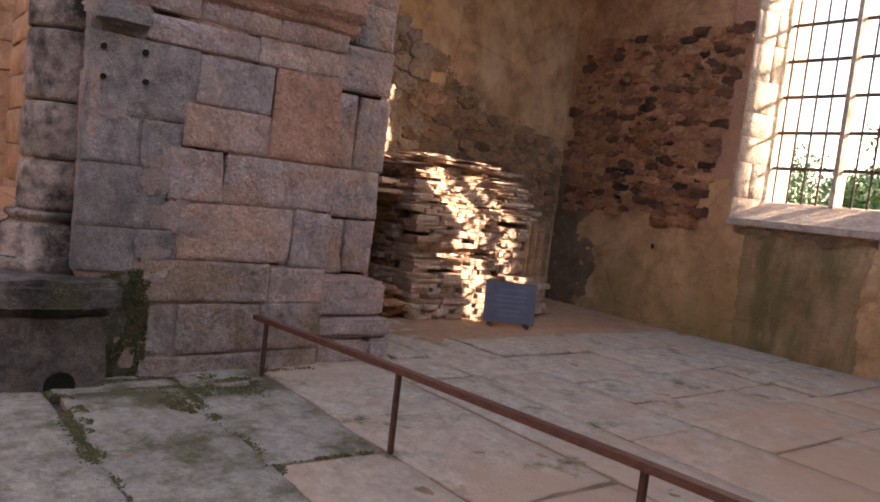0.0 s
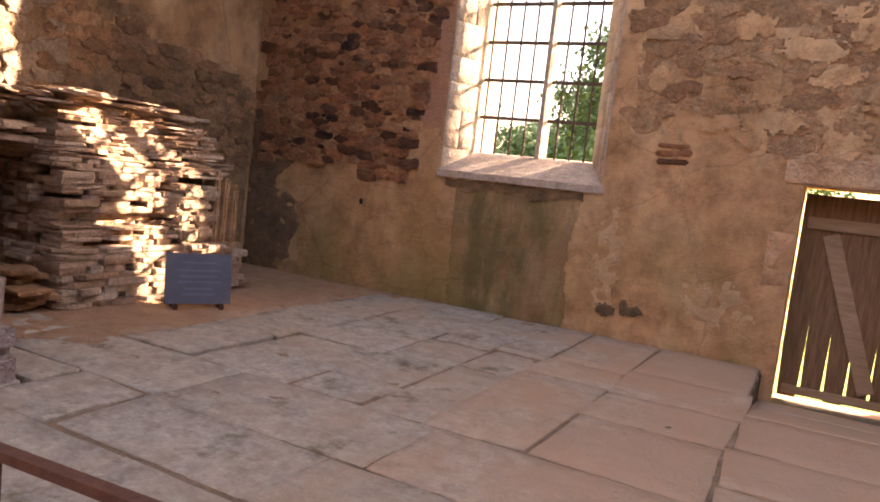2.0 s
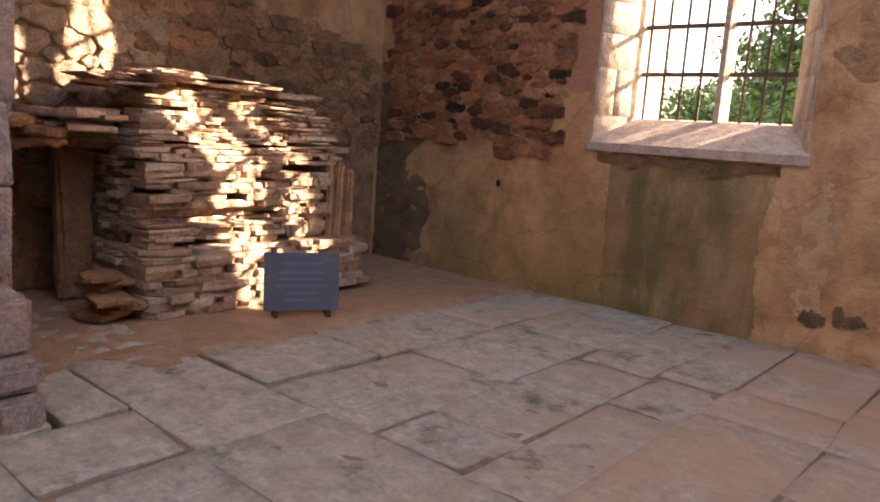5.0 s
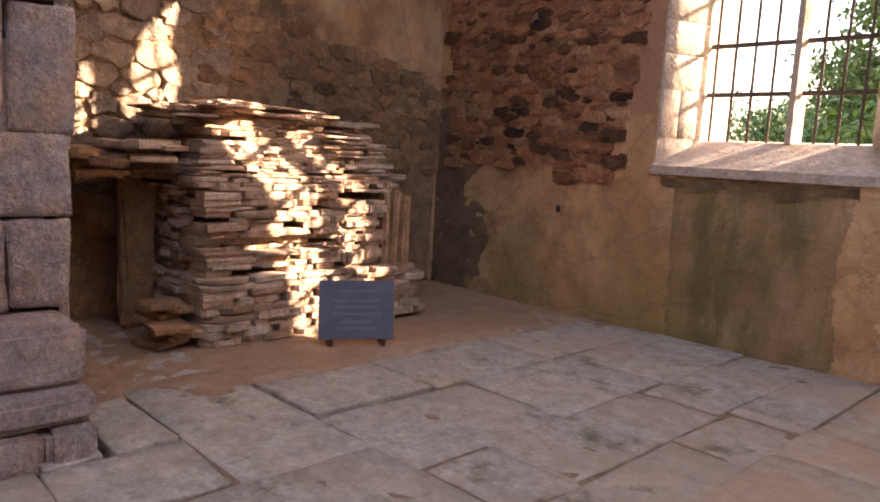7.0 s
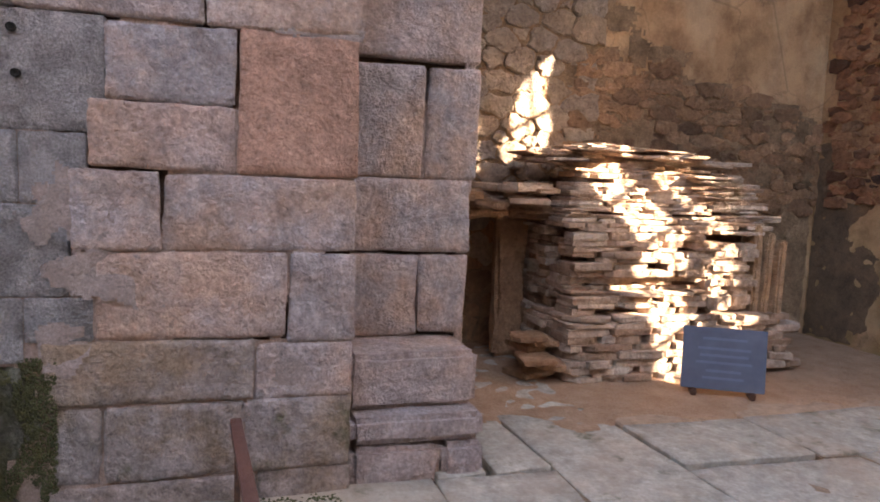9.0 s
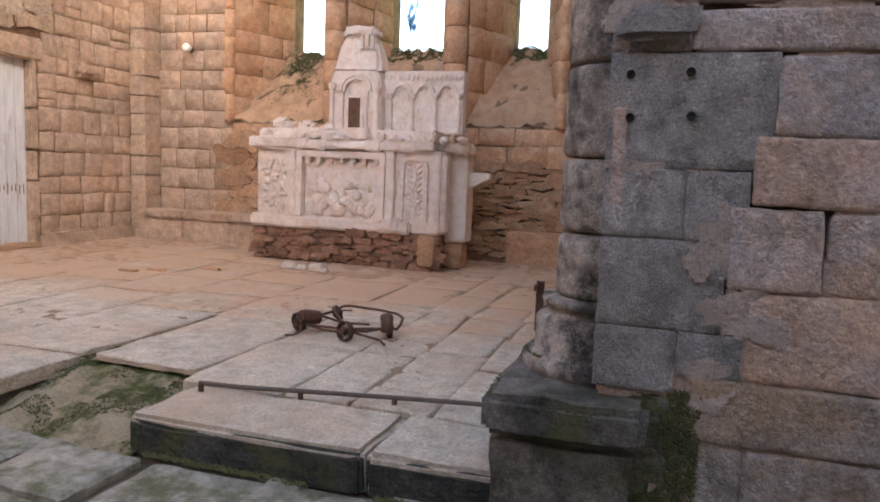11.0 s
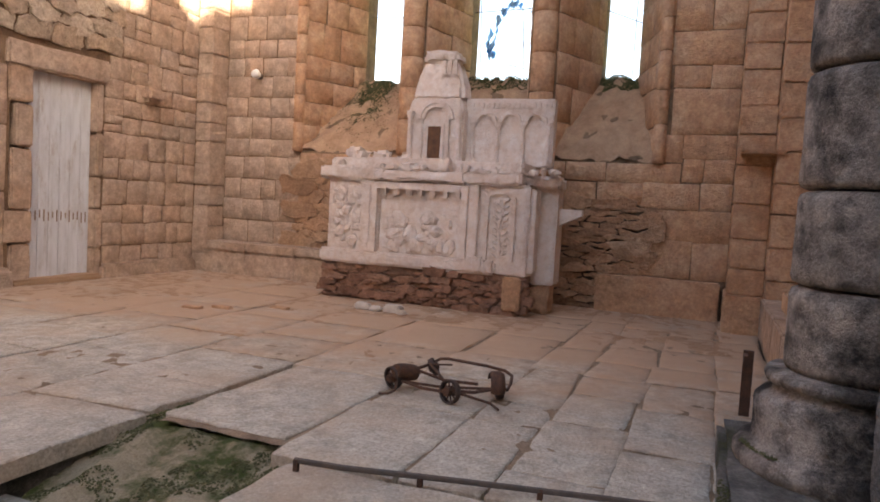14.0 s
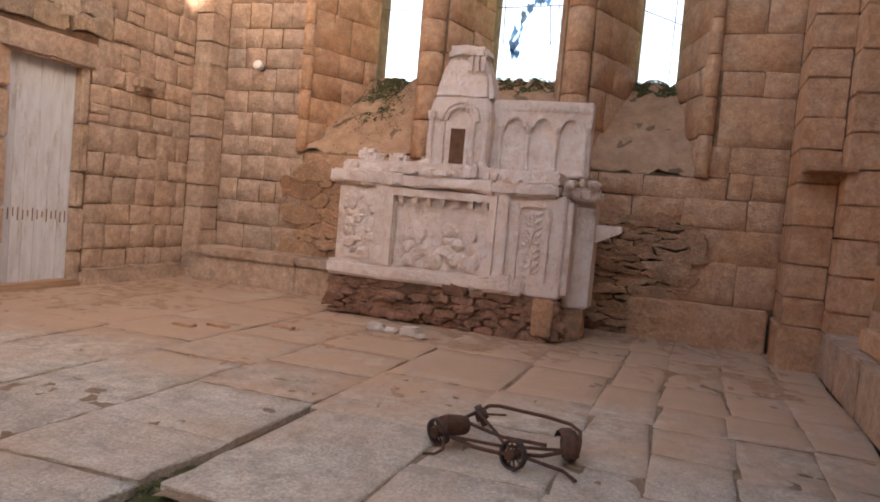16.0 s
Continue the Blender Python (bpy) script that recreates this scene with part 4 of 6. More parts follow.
# table slabs with broken edges
for k, (a, b, zt, xf) in enumerate(((-4.04, -3.07, 1.93, -9.93), (-3.11, -1.97, 1.9, -9.91), (-2.01, -1.28, 1.92, -9.94), (-1.3, -0.86, 1.9, -10.22))):
    bm = rough_box(-10.75, xf, a, b, 1.76, zt, 0.03, 0.036, 5, 7 + k)
    alt("table_slab", bm, None, "broken edge of the altar table")
bm = rough_box(-10.8, -10.1, -3.92, -1.3, 1.9, 2.06, 0.025, 0.036, 6, 17)
alt("rear_step", bm, None, "upper step of the altar table")
for k in range(26):
    y = -3.9 + 3.0 * (k + ra.random()) / 26
    s = ra.uniform(0.02, 0.08)
    bm = rough_box(-10.3 + ra.uniform(-0.1, 0.2), -10.12 + ra.uniform(-0.05, 0.2), y - s, y + s, 1.9, 2.01 + ra.uniform(-0.07, 0.06), 0.02, 0.035, 1, k)
    alt("broken_fragment", bm)
for y, s in ((-3.78, 0.13), (-3.4, 0.11), (-3.08, 0.09)):
    bm = rough_box(-10.62, -10.62 + 2 * s, y - s, y + s, 2.02, 2.05 + 1.3 * s, 0.05, 0.055, 3, y * 3)
    alt("loose_lump", bm, None, "loose lump of limestone")
# front carving: left figure panel, centre relief, right vine panel
XF = -10.03


def frame_panel(y0, y1, z0, z1, depth, wide, arched, parent):
    """A raised moulding round a panel, with a round head where arched."""
    b = bmesh.new()
    add_box(b, XF - 0.01, XF + depth, y0, y0 + wide, z0, z1 - (0.1 if arched else wide))
    add_box(b, XF - 0.01, XF + depth, y1 - wide, y1, z0, z1 - (0.1 if arched else wide))
    if arched:
        cy, r = (y0 + y1) / 2, (y1 - y0) / 2
        for k in range(8):
            a0, a1 = math.pi * k / 8, math.pi * (k + 1) / 8
            q = [(cy + rr * math.cos(a), z1 - 0.1 + rr * 0.45 * math.sin(a)) for rr, a in ((r, a0), (r, a1), (r - wide, a1), (r - wide, a0))]
            f = [b.verts.new((XF + depth, *p)) for p in q]
            g = [b.verts.new((XF - 0.01, *p)) for p in q]
            b.faces.new(f)
            b.faces.new(g[::-1])
            for i in range(4):
                b.faces.new((f[i], f[(i + 1) % 4], g[(i + 1) % 4], g[i]))
    else:
        add_box(b, XF - 0.01, XF + depth, y0, y1, z1 - wide, z1)
    return b


front = part("front_panel", rough_box(XF - 0.04 + AO.x, XF + 0.01 + AO.x, -3.2 + AO.y, -1.98 + AO.y, 0.84 + AO.z, 1.7 + AO.z, 0.008, 0.004, 3, 31), LIMESTONE, altar, "carved panel of worn figures")
alt("panel_frame", frame_panel(-3.26, -1.93, 0.83, 1.74, 0.1, 0.085, False, front), None, "", front)
for k in range(7):
    y = -3.12 + 0.17 * k
    bm = bmesh.new()
    add_box(bm, XF, XF + 0.075, y, y + 0.06, 1.58, 1.655)
    alt("dentil", bm, None, "", front)
for y in (-3.17, -2.02):
    for k in range(20):
        b = bmesh.new()
        add_box(b, XF + 0.0, XF + 0.055, y - 0.02, y + 0.02, 0.86 + 0.036 * k, 0.884 + 0.036 * k)
        alt("bead", b, None, "", front)
rf = random.Random(41)
for k in range(34):
    y, zz, s = rf.uniform(-3.0, -2.15), 0.92 + 0.5 * abs(rf.gauss(0, 0.45)), rf.uniform(0.035, 0.1)
    if zz > 1.5:
        continue
    b = bmesh.new()
    bmesh.ops.create_icosphere(b, subdivisions=2, radius=1, matrix=Matrix.Translation((XF + 0.01, y, zz)) @ Matrix.Rotation(rf.uniform(-1, 1), 4, "X") @ Matrix.Diagonal((0.055, s, s * rf.uniform(0.7, 1.6), 1)))
    for v in b.verts:
        v.co += noise.noise_vector(v.co * 18) * 0.012
    alt("relief_figure", b, None, "", front)
left = part("figure_panel", rough_box(XF - 0.04 + AO.x, XF + 0.015 + AO.x, -3.88 + AO.y, -3.4 + AO.y, 0.86 + AO.z, 1.72 + AO.z, 0.01, 0.006, 3, 33), LIMESTONE, altar, "weathered panel of carved lumps")
for k in range(36):
    b = bmesh.new()
    s = rf.uniform(0.04, 0.085)
    bmesh.ops.create_icosphere(b, subdivisions=1, radius=1, matrix=Matrix.Translation((XF + 0.01, rf.uniform(-3.83, -3.46), rf.uniform(0.92, 1.66))) @ Matrix.Diagonal((0.05, s, s * rf.uniform(0.7, 1.3), 1)))
    for v in b.verts:
        v.co += noise.noise_vector(v.co * 20) * 0.012
    alt("worn_carving", b, None, "", left)
bm = rough_box(XF - 0.02, XF + 0.075, -3.42, -3.27, 0.83, 1.76, 0.012, 0.006, 3, 35)
alt("pilaster_strip", bm)
bm = rough_box(XF - 0.02, XF + 0.075, -1.93, -1.8, 0.66, 1.76, 0.012, 0.006, 3, 36)
alt("pilaster_strip", bm)
vine = part("vine_panel", rough_box(XF - 0.04 + AO.x, XF + 0.01 + AO.x, -1.78 + AO.y, -1.2 + AO.y, 0.68 + AO.z, 1.75 + AO.z, 0.01, 0.005, 3, 37), LIMESTONE, altar, "panel carved with a climbing vine")
alt("panel_frame", frame_panel(-1.72, -1.33, 0.84, 1.7, 0.05, 0.05, True, vine), None, "", vine)
b = bmesh.new()
tube(b, [(XF + 0.02, -1.52 + 0.02 * math.sin(k), 0.88 + 0.07 * k) for k in range(11)], 0.014, 5)
alt("stem", b, None, "", vine)
for k in range(18):
    b = bmesh.new()
    side = 1 if k % 2 else -1
    bmesh.ops.create_icosphere(b, subdivisions=1, radius=1, matrix=Matrix.Translation((XF + 0.015, -1.52 + side * 0.065, 0.9 + 0.04 * k)) @ Matrix.Rotation(side * 0.6, 4, "X") @ Matrix.Diagonal((0.03, 0.055, 0.022, 1)))
    alt("vine_leaf", b, None, "", vine)
# side block standing behind the corner, with a bracket
bm = rough_box(-10.75, -10.38, -1.2, -0.9, 0.55, 1.8, 0.02, 0.01, 3, 39)
alt("side_block", bm, None, "set-back side pillar of the altar")
bm = rough_box(-10.32, -10.08, -1.19, -1.1, 0.7, 1.74, 0.015, 0.006, 3, 40)
alt("side_pilaster", bm)
bm = rough_box(-10.75, -10.4, -1.2, -0.95, Z_C, 0.56, 0.03, 0.02, 2, 41)
alt("side_base", bm, RUBBLE)
bm = bmesh.new()
prism(bm, [(-10.72, -0.92), (-10.5, -0.92), (-10.52, -0.62), (-10.66, -0.62)], 1.3, 1.52)
for v in bm.verts:
    if v.co.z < 1.4 and v.co.y > -0.7:
        v.co.z += 0.15
alt("bracket", bm, None, "projecting stone bracket")
# tabernacle tower
bm = rough_box(-10.95, -10.5, -3.05, -2.25, 2.03, 2.9, 0.03, 0.012, 4, 43)
kill = [v for v in bm.verts if v.co.z > 2.8]
for v in kill:
    v.co.y = -2.65 + (v.co.y + 2.65) * 0.9
tower = alt("tower", bm, None, "tabernacle tower with a small dark doorway")
bm = rough_box(-10.92, -10.55, -3.0, -2.28, 2.88, 3.42, 0.05, 0.02, 4, 44)
for v in bm.verts:
    k = max(0.0, min(1.0, (v.co.z - 2.88) / 0.5))
    v.co.y = -2.64 + (v.co.y + 2.64) * (1 - 0.36 * k ** 2.0)
    v.co.x = -10.72 + (v.co.x + 10.72) * (1 - 0.3 * k)
alt("broken_dome", bm, None, "broken domed top", tower)
bm = rough_box(-10.9, -10.56, -2.9, -2.38, 3.36, 3.53, 0.05, 0.04, 4, 45)
alt("broken_capital", bm, None, "", tower)
for k in range(3):
    bm = bmesh.new()
    add_box(bm, -10.57, -10.53, -2.6 + 0.08 * k, -2.55 + 0.08 * k, 3.22, 3.4)
    alt("flute", bm, None, "", tower)
b = bmesh.new()
cy, z0 = -2.63, 2.62
for rr, dep in ((0.25, 0.05), (0.2, 0.035)):
    for k in range(10):
        a0, a1 = math.pi * k / 10, math.pi * (k + 1) / 10
        q = [(cy + r2 * math.cos(a), z0 + r2 * math.sin(a)) for r2, a in ((rr, a0), (rr, a1), (rr - 0.045, a1), (rr - 0.045, a0))]
        f = [b.verts.new((-10.5 + dep, *p)) for p in q]
        g = [b.verts.new((-10.52, *p)) for p in q]
        b.faces.new(f)
        for i in range(4):
            b.faces.new((f[i], f[(i + 1) % 4], g[(i + 1) % 4], g[i]))
alt("arch_moulding", b, None, "", tower)
for y in (-2.99, -2.3):
    prof = lathe([(0.05, 2.03), (0.05, 2.1), (0.035, 2.14), (0.033, 2.6), (0.055, 2.68), (0.05, 2.72)], 10)
    bmesh.ops.translate(prof, verts=prof.verts[:], vec=(-10.47, y, 0))
    alt("colonnette", prof, None, "", tower)
for y in (-2.83, -2.45):
    for k in range(14):
        b = bmesh.new()
        add_box(b, -10.5, -10.465, y - 0.02, y + 0.02, 2.06 + 0.04 * k, 2.088 + 0.04 * k)
        alt("bead", b, None, "", tower)
bm = rough_box(-10.52, -10.478, -2.77, -2.5, 2.06, 2.55, 0.008, 0.003, 1, 46)
alt("door_surround", bm, None, "", tower)
# doorway is a flat panel; the recess's shade is put into this brown
DARK = simple_mat("shadowed_rust_back", (0.16, 0.08, 0.045), (0.08, 0.045, 0.03), 0.9, 0.0, 9.0, 0.5)
bm = bmesh.new()
add_box(bm, -10.49, -10.472, -2.73, -2.55, 2.1, 2.52)
alt("doorway", bm, DARK, "flat dark brown doorway, the recess shade in its colour", tower)
# arcaded panel beside the tower
arcade = part("arcade_panel", rough_box(-10.86 + AO.x, -10.68 + AO.x, -2.28 + AO.y, -1.08 + AO.y, 2.04 + AO.z, 2.92 + AO.z, 0.012, 0.008, 4, 47), LIMESTONE, altar, "retable panel with three blind arches")
for cy in (-1.99, -1.65, -1.31):
    b = bmesh.new()
    for k in range(10):
        a0, a1 = math.pi * k / 10, math.pi * (k + 1) / 10
        q = [(cy + r2 * math.cos(a), 2.6 + r2 * math.sin(a)) for r2, a in ((0.155, a0), (0.155, a1), (0.105, a1), (0.105, a0))]
        f = [b.verts.new((-10.63, *p)) for p in q]
        g = [b.verts.new((-10.7, *p)) for p in q]
        b.faces.new(f)
        for i in range(4):
            b.faces.new((f[i], f[(i + 1) % 4], g[(i + 1) % 4], g[i]))
    alt("blind_arch", b, None, "", arcade)
for cy in (-2.16, -1.82, -1.48, -1.14):
    prof = lathe([(0.045, 2.06), (0.045, 2.1), (0.028, 2.13), (0.026, 2.52), (0.05, 2.58), (0.05, 2.61)], 10)
    bmesh.ops.translate(prof, verts=prof.verts[:], vec=(-10.66, cy, 0))
    alt("colonnette", prof, None, "", arcade)
for k in range(16):
    b = bmesh.new()
    add_box(b, -10.7, -10.65, -2.2 + 0.07 * k, -2.165 + 0.07 * k, 2.8, 2.86)
    alt("frieze_block", b, None, "", arcade)

# wreck of a pram
pram = thing("pram_wreck", "rusted bare chassis of a pram with four wheels", "pram", at=(-6.2, -0.75, Z_C))
PO = Vector((6.2, 0.75, -Z_C))


def pr(name, bm, mat, label="", parent=None):
    bmesh.ops.translate(bm, verts=bm.verts[:], vec=PO)
    if name in ("frame_rod", "handle"):
        for v in bm.verts:
            v.co.x, v.co.y = 0.05 + (v.co.x - 0.05) * 0.82, v.co.y - 0.05
    return part(name, bm, mat, parent or pram, label)


def wheel(c, r, turn, tilt):
    m = Matrix.Translation(c) @ Matrix.Rotation(radians(turn), 4, "Z") @ Matrix.Rotation(radians(90 + tilt), 4, "X")
    b = bmesh.new()
    prof = [(r * 0.86, -0.02), (r, -0.022), (r * 1.03, 0), (r, 0.022), (r * 0.86, 0.02)]
    rings = [[b.verts.new((a * math.cos(2 * math.pi * k / 24), a * math.sin(2 * math.pi * k / 24), h)) for k in range(24)] for a, h in prof]
    for q, s in zip(rings, rings[1:] + rings[:1]):
        for k in range(24):
            b.faces.new((q[k], q[(k + 1) % 24], s[(k + 1) % 24], s[k]))
    b.transform(m)
    w = pr("wheel", b, TYRE)
    b = lathe([(0.03, -0.04), (0.03, 0.04)], 10)
    b.transform(m)
    pr("hub", b, RUST, "", w)
    b = bmesh.new()
    for k in range(10):
        a = 2 * math.pi * k / 10
        tube(b, [(0.02 * math.cos(a), 0.02 * math.sin(a), 0), (r * 0.9 * math.cos(a), r * 0.9 * math.sin(a), 0)], 0.006, 5)
    b.transform(m)
    pr("spokes", b, RUST, "", w)
    return w


RW = 0.08
wheel((-6.08, -1.1, Z_C + RW), RW, 62, 8)
wheel((-5.94, -0.62, Z_C + RW), RW, 66, -6)
wheel((-6.56, -0.98, Z_C + RW), RW * 0.85, 20, 28)
wheel((-6.24, -0.37, Z_C + RW), RW, 30, 8)
zc = Z_C + 0.075
for pts, r in (
    ([(-6.03, -1.07, zc + 0.02), (-6.35, -1.02, zc + 0.01), (-6.68, -0.96, zc + 0.02)], 0.012),
    ([(-5.86, -0.56, zc + 0.02), (-6.0, -0.43, zc), (-6.14, -0.3, zc + 0.02)], 0.012),
    ([(-6.05, -1.02, zc), (-5.98, -0.8, zc - 0.02), (-5.88, -0.58, zc)], 0.011),
    ([(-6.35, -1.0, zc + 0.03), (-6.2, -0.7, zc + 0.01), (-6.05, -0.42, zc + 0.05)], 0.011),
    ([(-6.6, -0.95, zc + 0.04), (-6.3, -0.75, zc), (-5.95, -0.6, zc)], 0.01),
    ([(-6.1, -1.0, zc - 0.02), (-6.15, -0.7, zc - 0.03), (-6.2, -0.35, zc + 0.0)], 0.01),
    ([(-6.0, -1.0, zc - 0.01), (-5.9, -0.97, Z_C + 0.03), (-5.83, -1.0, Z_C + 0.015), (-5.8, -1.06, Z_C + 0.012)], 0.009),
    ([(-5.9, -0.5, zc), (-5.95, -0.3, Z_C + 0.03), (-5.85, -0.22, Z_C + 0.02)], 0.01),
    ([(-6.5, -0.9, zc + 0.05), (-6.55, -0.75, zc + 0.06)], 0.007),
):
    b = bmesh.new()
    tube(b, pts, r, 6)
    pr("frame_rod", b, RUST, "bent rusty rod")
b = bmesh.new()
tube(b, [(-6.68, -0.93, zc + 0.04), (-6.72, -0.9, zc + 0.06), (-6.74, -0.84, zc + 0.065), (-6.72, -0.52, zc + 0.055), (-6.68, -0.37, zc + 0.045), (-6.6, -0.3, zc + 0.03), (-6.48, -0.28, zc + 0.0), (-6.33, -0.27, zc - 0.02), (-6.2, -0.28, zc + 0.01)], 0.012, 8)
pr("handle", b, RUST, "long bent push handle")
b = lathe([(0.055, -0.09), (0.06, -0.05), (0.06, 0.05), (0.05, 0.09)], 14)
b.transform(Matrix.Translation((-6.13, -1.03, Z_C + 0.12)) @ Matrix.Rotation(radians(62), 4, "Z") @ Matrix.Rotation(radians(80), 4, "X"))
pr("axle_drum", b, RUST)
b = bmesh.new()
arc = []
for k in range(11):
    a = radians(-10 + 17 * k)
    arc.append([b.verts.new(Matrix.Translation((-6.22, -0.38, Z_C + RW)) @ Matrix.Rotation(radians(24), 4, "Z") @ Vector((rr * math.cos(a), w, rr * math.sin(a)))) for rr, w in ((0.1, -0.05), (0.115, -0.03), (0.118, 0.02), (0.1, 0.05), (0.112, 0.02), (0.109, -0.03))])
for p, q in zip(arc, arc[1:]):
    for k in range(6):
        b.faces.new((p[k], p[(k + 1) % 6], q[(k + 1) % 6], q[k]))
b.faces.new(arc[0])
b.faces.new(arc[-1][::-1])
pr("mudguard", b, RUST, "crumpled mudguard")

# white board door
wdoor = tagged(new("door_2"), "narrow plank door with flaking white paint", kind="structure")
yd = Y_S - 0.09
for k in range(6):
    a = -9.15 + 0.163 * k
    bm = bmesh.new()
    add_box(bm, a + 0.004, a + 0.159, yd - 0.04, yd + rs.uniform(0.0, 0.008), 0.24, 2.93)
    part("door_plank", bm, WHITE_DOOR, wdoor)
for side, edge in ((-1, -9.155), (1, -8.165)):
    z = 0.2
    for k, (h, w) in enumerate(((0.5, 0.3), (0.42, 0.42), (0.78, 0.3), (0.55, 0.24), (0.46, 0.34)) if side > 0 else ((0.4, 0.12), (0.55, 0.13), (0.45, 0.11), (0.6, 0.13), (0.7, 0.12))):
        bm = rough_box(min(edge, edge + side * w), max(edge, edge + side * w), yd - 0.1, Y_S + 0.03 + 0.012 * (k % 2), z + 0.008, z + h - 0.008, 0.022, 0.014, 3, 20 + k + side * 7)
        part("door_jamb", bm, ASHLAR_TAN, wdoor, "rough-dressed jamb stone")
        z += h
bm = rough_box(-9.36, -7.78, Y_S - 0.2, Y_S + 0.06, 2.88, 3.2, 0.03, 0.018, 4, 9)
part("door_lintel", bm, ASHLAR_TAN, wdoor, "massive single-stone lintel")
bm = rough_box(-9.25, -7.85, Y_S - 0.6, Y_S + 0.1, 0.08, 0.25, 0.03, 0.015, 3, 12)
part("door_step", bm, FLAG_WARM, wdoor, "worn stone threshold")
for k in range(14):
    bm = bmesh.new()
    add_box(bm, -9.1 + 0.066 * k, -9.088 + 0.066 * k, yd + 0.004, yd + 0.011, 1.0 + rs.uniform(-0.05, 0.03), 1.1 + rs.uniform(-0.02, 0.03))
    part("flaked_gap", bm, WOOD, wdoor)

# spot lamp on the end wall
lamp = thing("spot_lamp", "small white round spotlight fixed to the stone wall", "lamp", at=(-11.6, -6.2, 3.4))
b = lathe([(0.05, 0.0), (0.05, 0.05), (0.03, 0.06)], 12)
b.transform(Matrix.Rotation(radians(90), 4, "Y"))
part("mount", b, IRON, lamp)
b = lathe([(0.035, 0.0), (0.06, 0.03), (0.075, 0.11), (0.065, 0.125), (0.015, 0.128)], 18)
b.transform(Matrix.Translation((0.05, 0, 0)) @ Matrix.Rotation(radians(75), 4, "Y"))
part("shade", b, LAMP_WHITE, lamp, "white round shade", True)

# benches of stone along the choir walls
bench = thing("stone_bench", "low stone bench along the end wall", "bench", at=(-11.4, -5.5, Z_C))
for k, (a, c) in enumerate(((-6.85, -6.0), (-6.0, -5.1), (-5.1, -4.2))):
    bm = rough_box(-0.23, 0.3, a + 5.504, c + 5.496, -0.02, 0.36, 0.02, 0.012, 3, 50 + k)
    part("bench_block", bm, ASHLAR_TAN, bench)
    bm = rough_box(-0.23, 0.33, a + 5.503, c + 5.497, 0.362, 0.5, 0.025, 0.014, 3, 55 + k)
    part("seat_slab", bm, ASHLAR_TAN, bench)
bm = rough_box(-11.63, -11.38, -0.52, 1.06, Z_C - 0.02, 0.67, 0.02, 0.012, 4, 51)
tagged(part("stone_block", bm, ASHLAR), "long pinkish stone block against the end wall", "stone block")
bench = thing("stone_bench", "low stone bench along the side wall", "bench", at=(-8.8, 1.73, Z_C))
for k, (a, c) in enumerate(((-10.5, -9.6), (-9.6, -8.6), (-8.6, -7.7), (-7.7, -6.9))):
    bm = rough_box(a + 8.804, c + 8.796, -0.23, 0.24, -0.02, 0.46, 0.02, 0.012, 3, 90 + k)
    part("bench_block", bm, ASHLAR_TAN, bench)
bm = rough_box(-9.4, -6.9, 1.62, 1.97, 0.63, 0.85, 0.03, 0.015, 4, 53)
tagged(part("stone_block", bm, ASHLAR), "stone block lying on the bench", "stone block")

# leaded remains in the middle window
lead = thing("leaded_window", "tattered leaded light with scraps of blue glass and wires", "window", at=(-12.9, -2.5, 3.5))
rl = random.Random(8)
for pts in ([(-0.5, 1.15), (0.5, 1.18)], [(-0.35, 0.35), (0.2, 0.28), (0.5, 0.2)], [(-0.42, 1.9), (-0.36, 0.35)], [(-0.1, 1.85), (0.15, 1.55), (0.42, 1.75)], [(0.3, 1.2), (0.38, 0.25)]):
    b = bmesh.new()
    tube(b, [(0, y, z) for y, z in pts], 0.008, 5)
    part("lead_bar", b, IRON, lead)
for line in ([(0.1 + 0.38 * math.cos(a * 0.3), 0.95 + 0.45 * math.sin(a * 0.3)) for a in range(-4, 7)], [(-0.3 + 0.5 * math.sin(a * 0.25), 1.9 - 0.25 * math.cos(a * 0.25)) for a in range(9)]):
    b = bmesh.new()
    tube(b, [(0.01, y, z) for y, z in line], 0.006, 5)
    part("lead_bar", b, IRON, lead)
for k in range(44):
    b = bmesh.new()
    a = rl.uniform(-1.0, 1.6)
    y, z = 0.1 + 0.3 * math.cos(a + 2.0) + rl.uniform(-0.06, 0.06), 0.85 + 0.42 * math.sin(a * 1.3 + 2.4)
    q = [b.verts.new((rl.uniform(-0.01, 0.01), y + rl.uniform(0.015, 0.05) * math.cos(t), z + rl.uniform(0.03, 0.11) * math.sin(t))) for t in (0.3, 1.7, 3.1, 4.6)]
    f = b.faces.new(q)
    ex = bmesh.ops.extrude_face_region(b, geom=[f])
    bmesh.ops.translate(b, verts=[v for v in ex["geom"] if isinstance(v, bmesh.types.BMVert)], vec=(0.006, 0, 0))
    part("glass_scrap", b, BLUE_GLASS, lead)
for pts in ([(-12.95, -4.93, 4.65), (-12.95, -4.18, 4.62)], [(-12.95, -0.87, 4.62), (-12.95, -0.3, 4.4)], [(-12.95, -0.42, 3.5), (-12.95, -0.4, 6.5)]):
    b = bmesh.new()
    tube(b, pts, 0.007, 5)
    tagged(part("wire", b, IRON), "thin wire strung across the empty window", "wire")

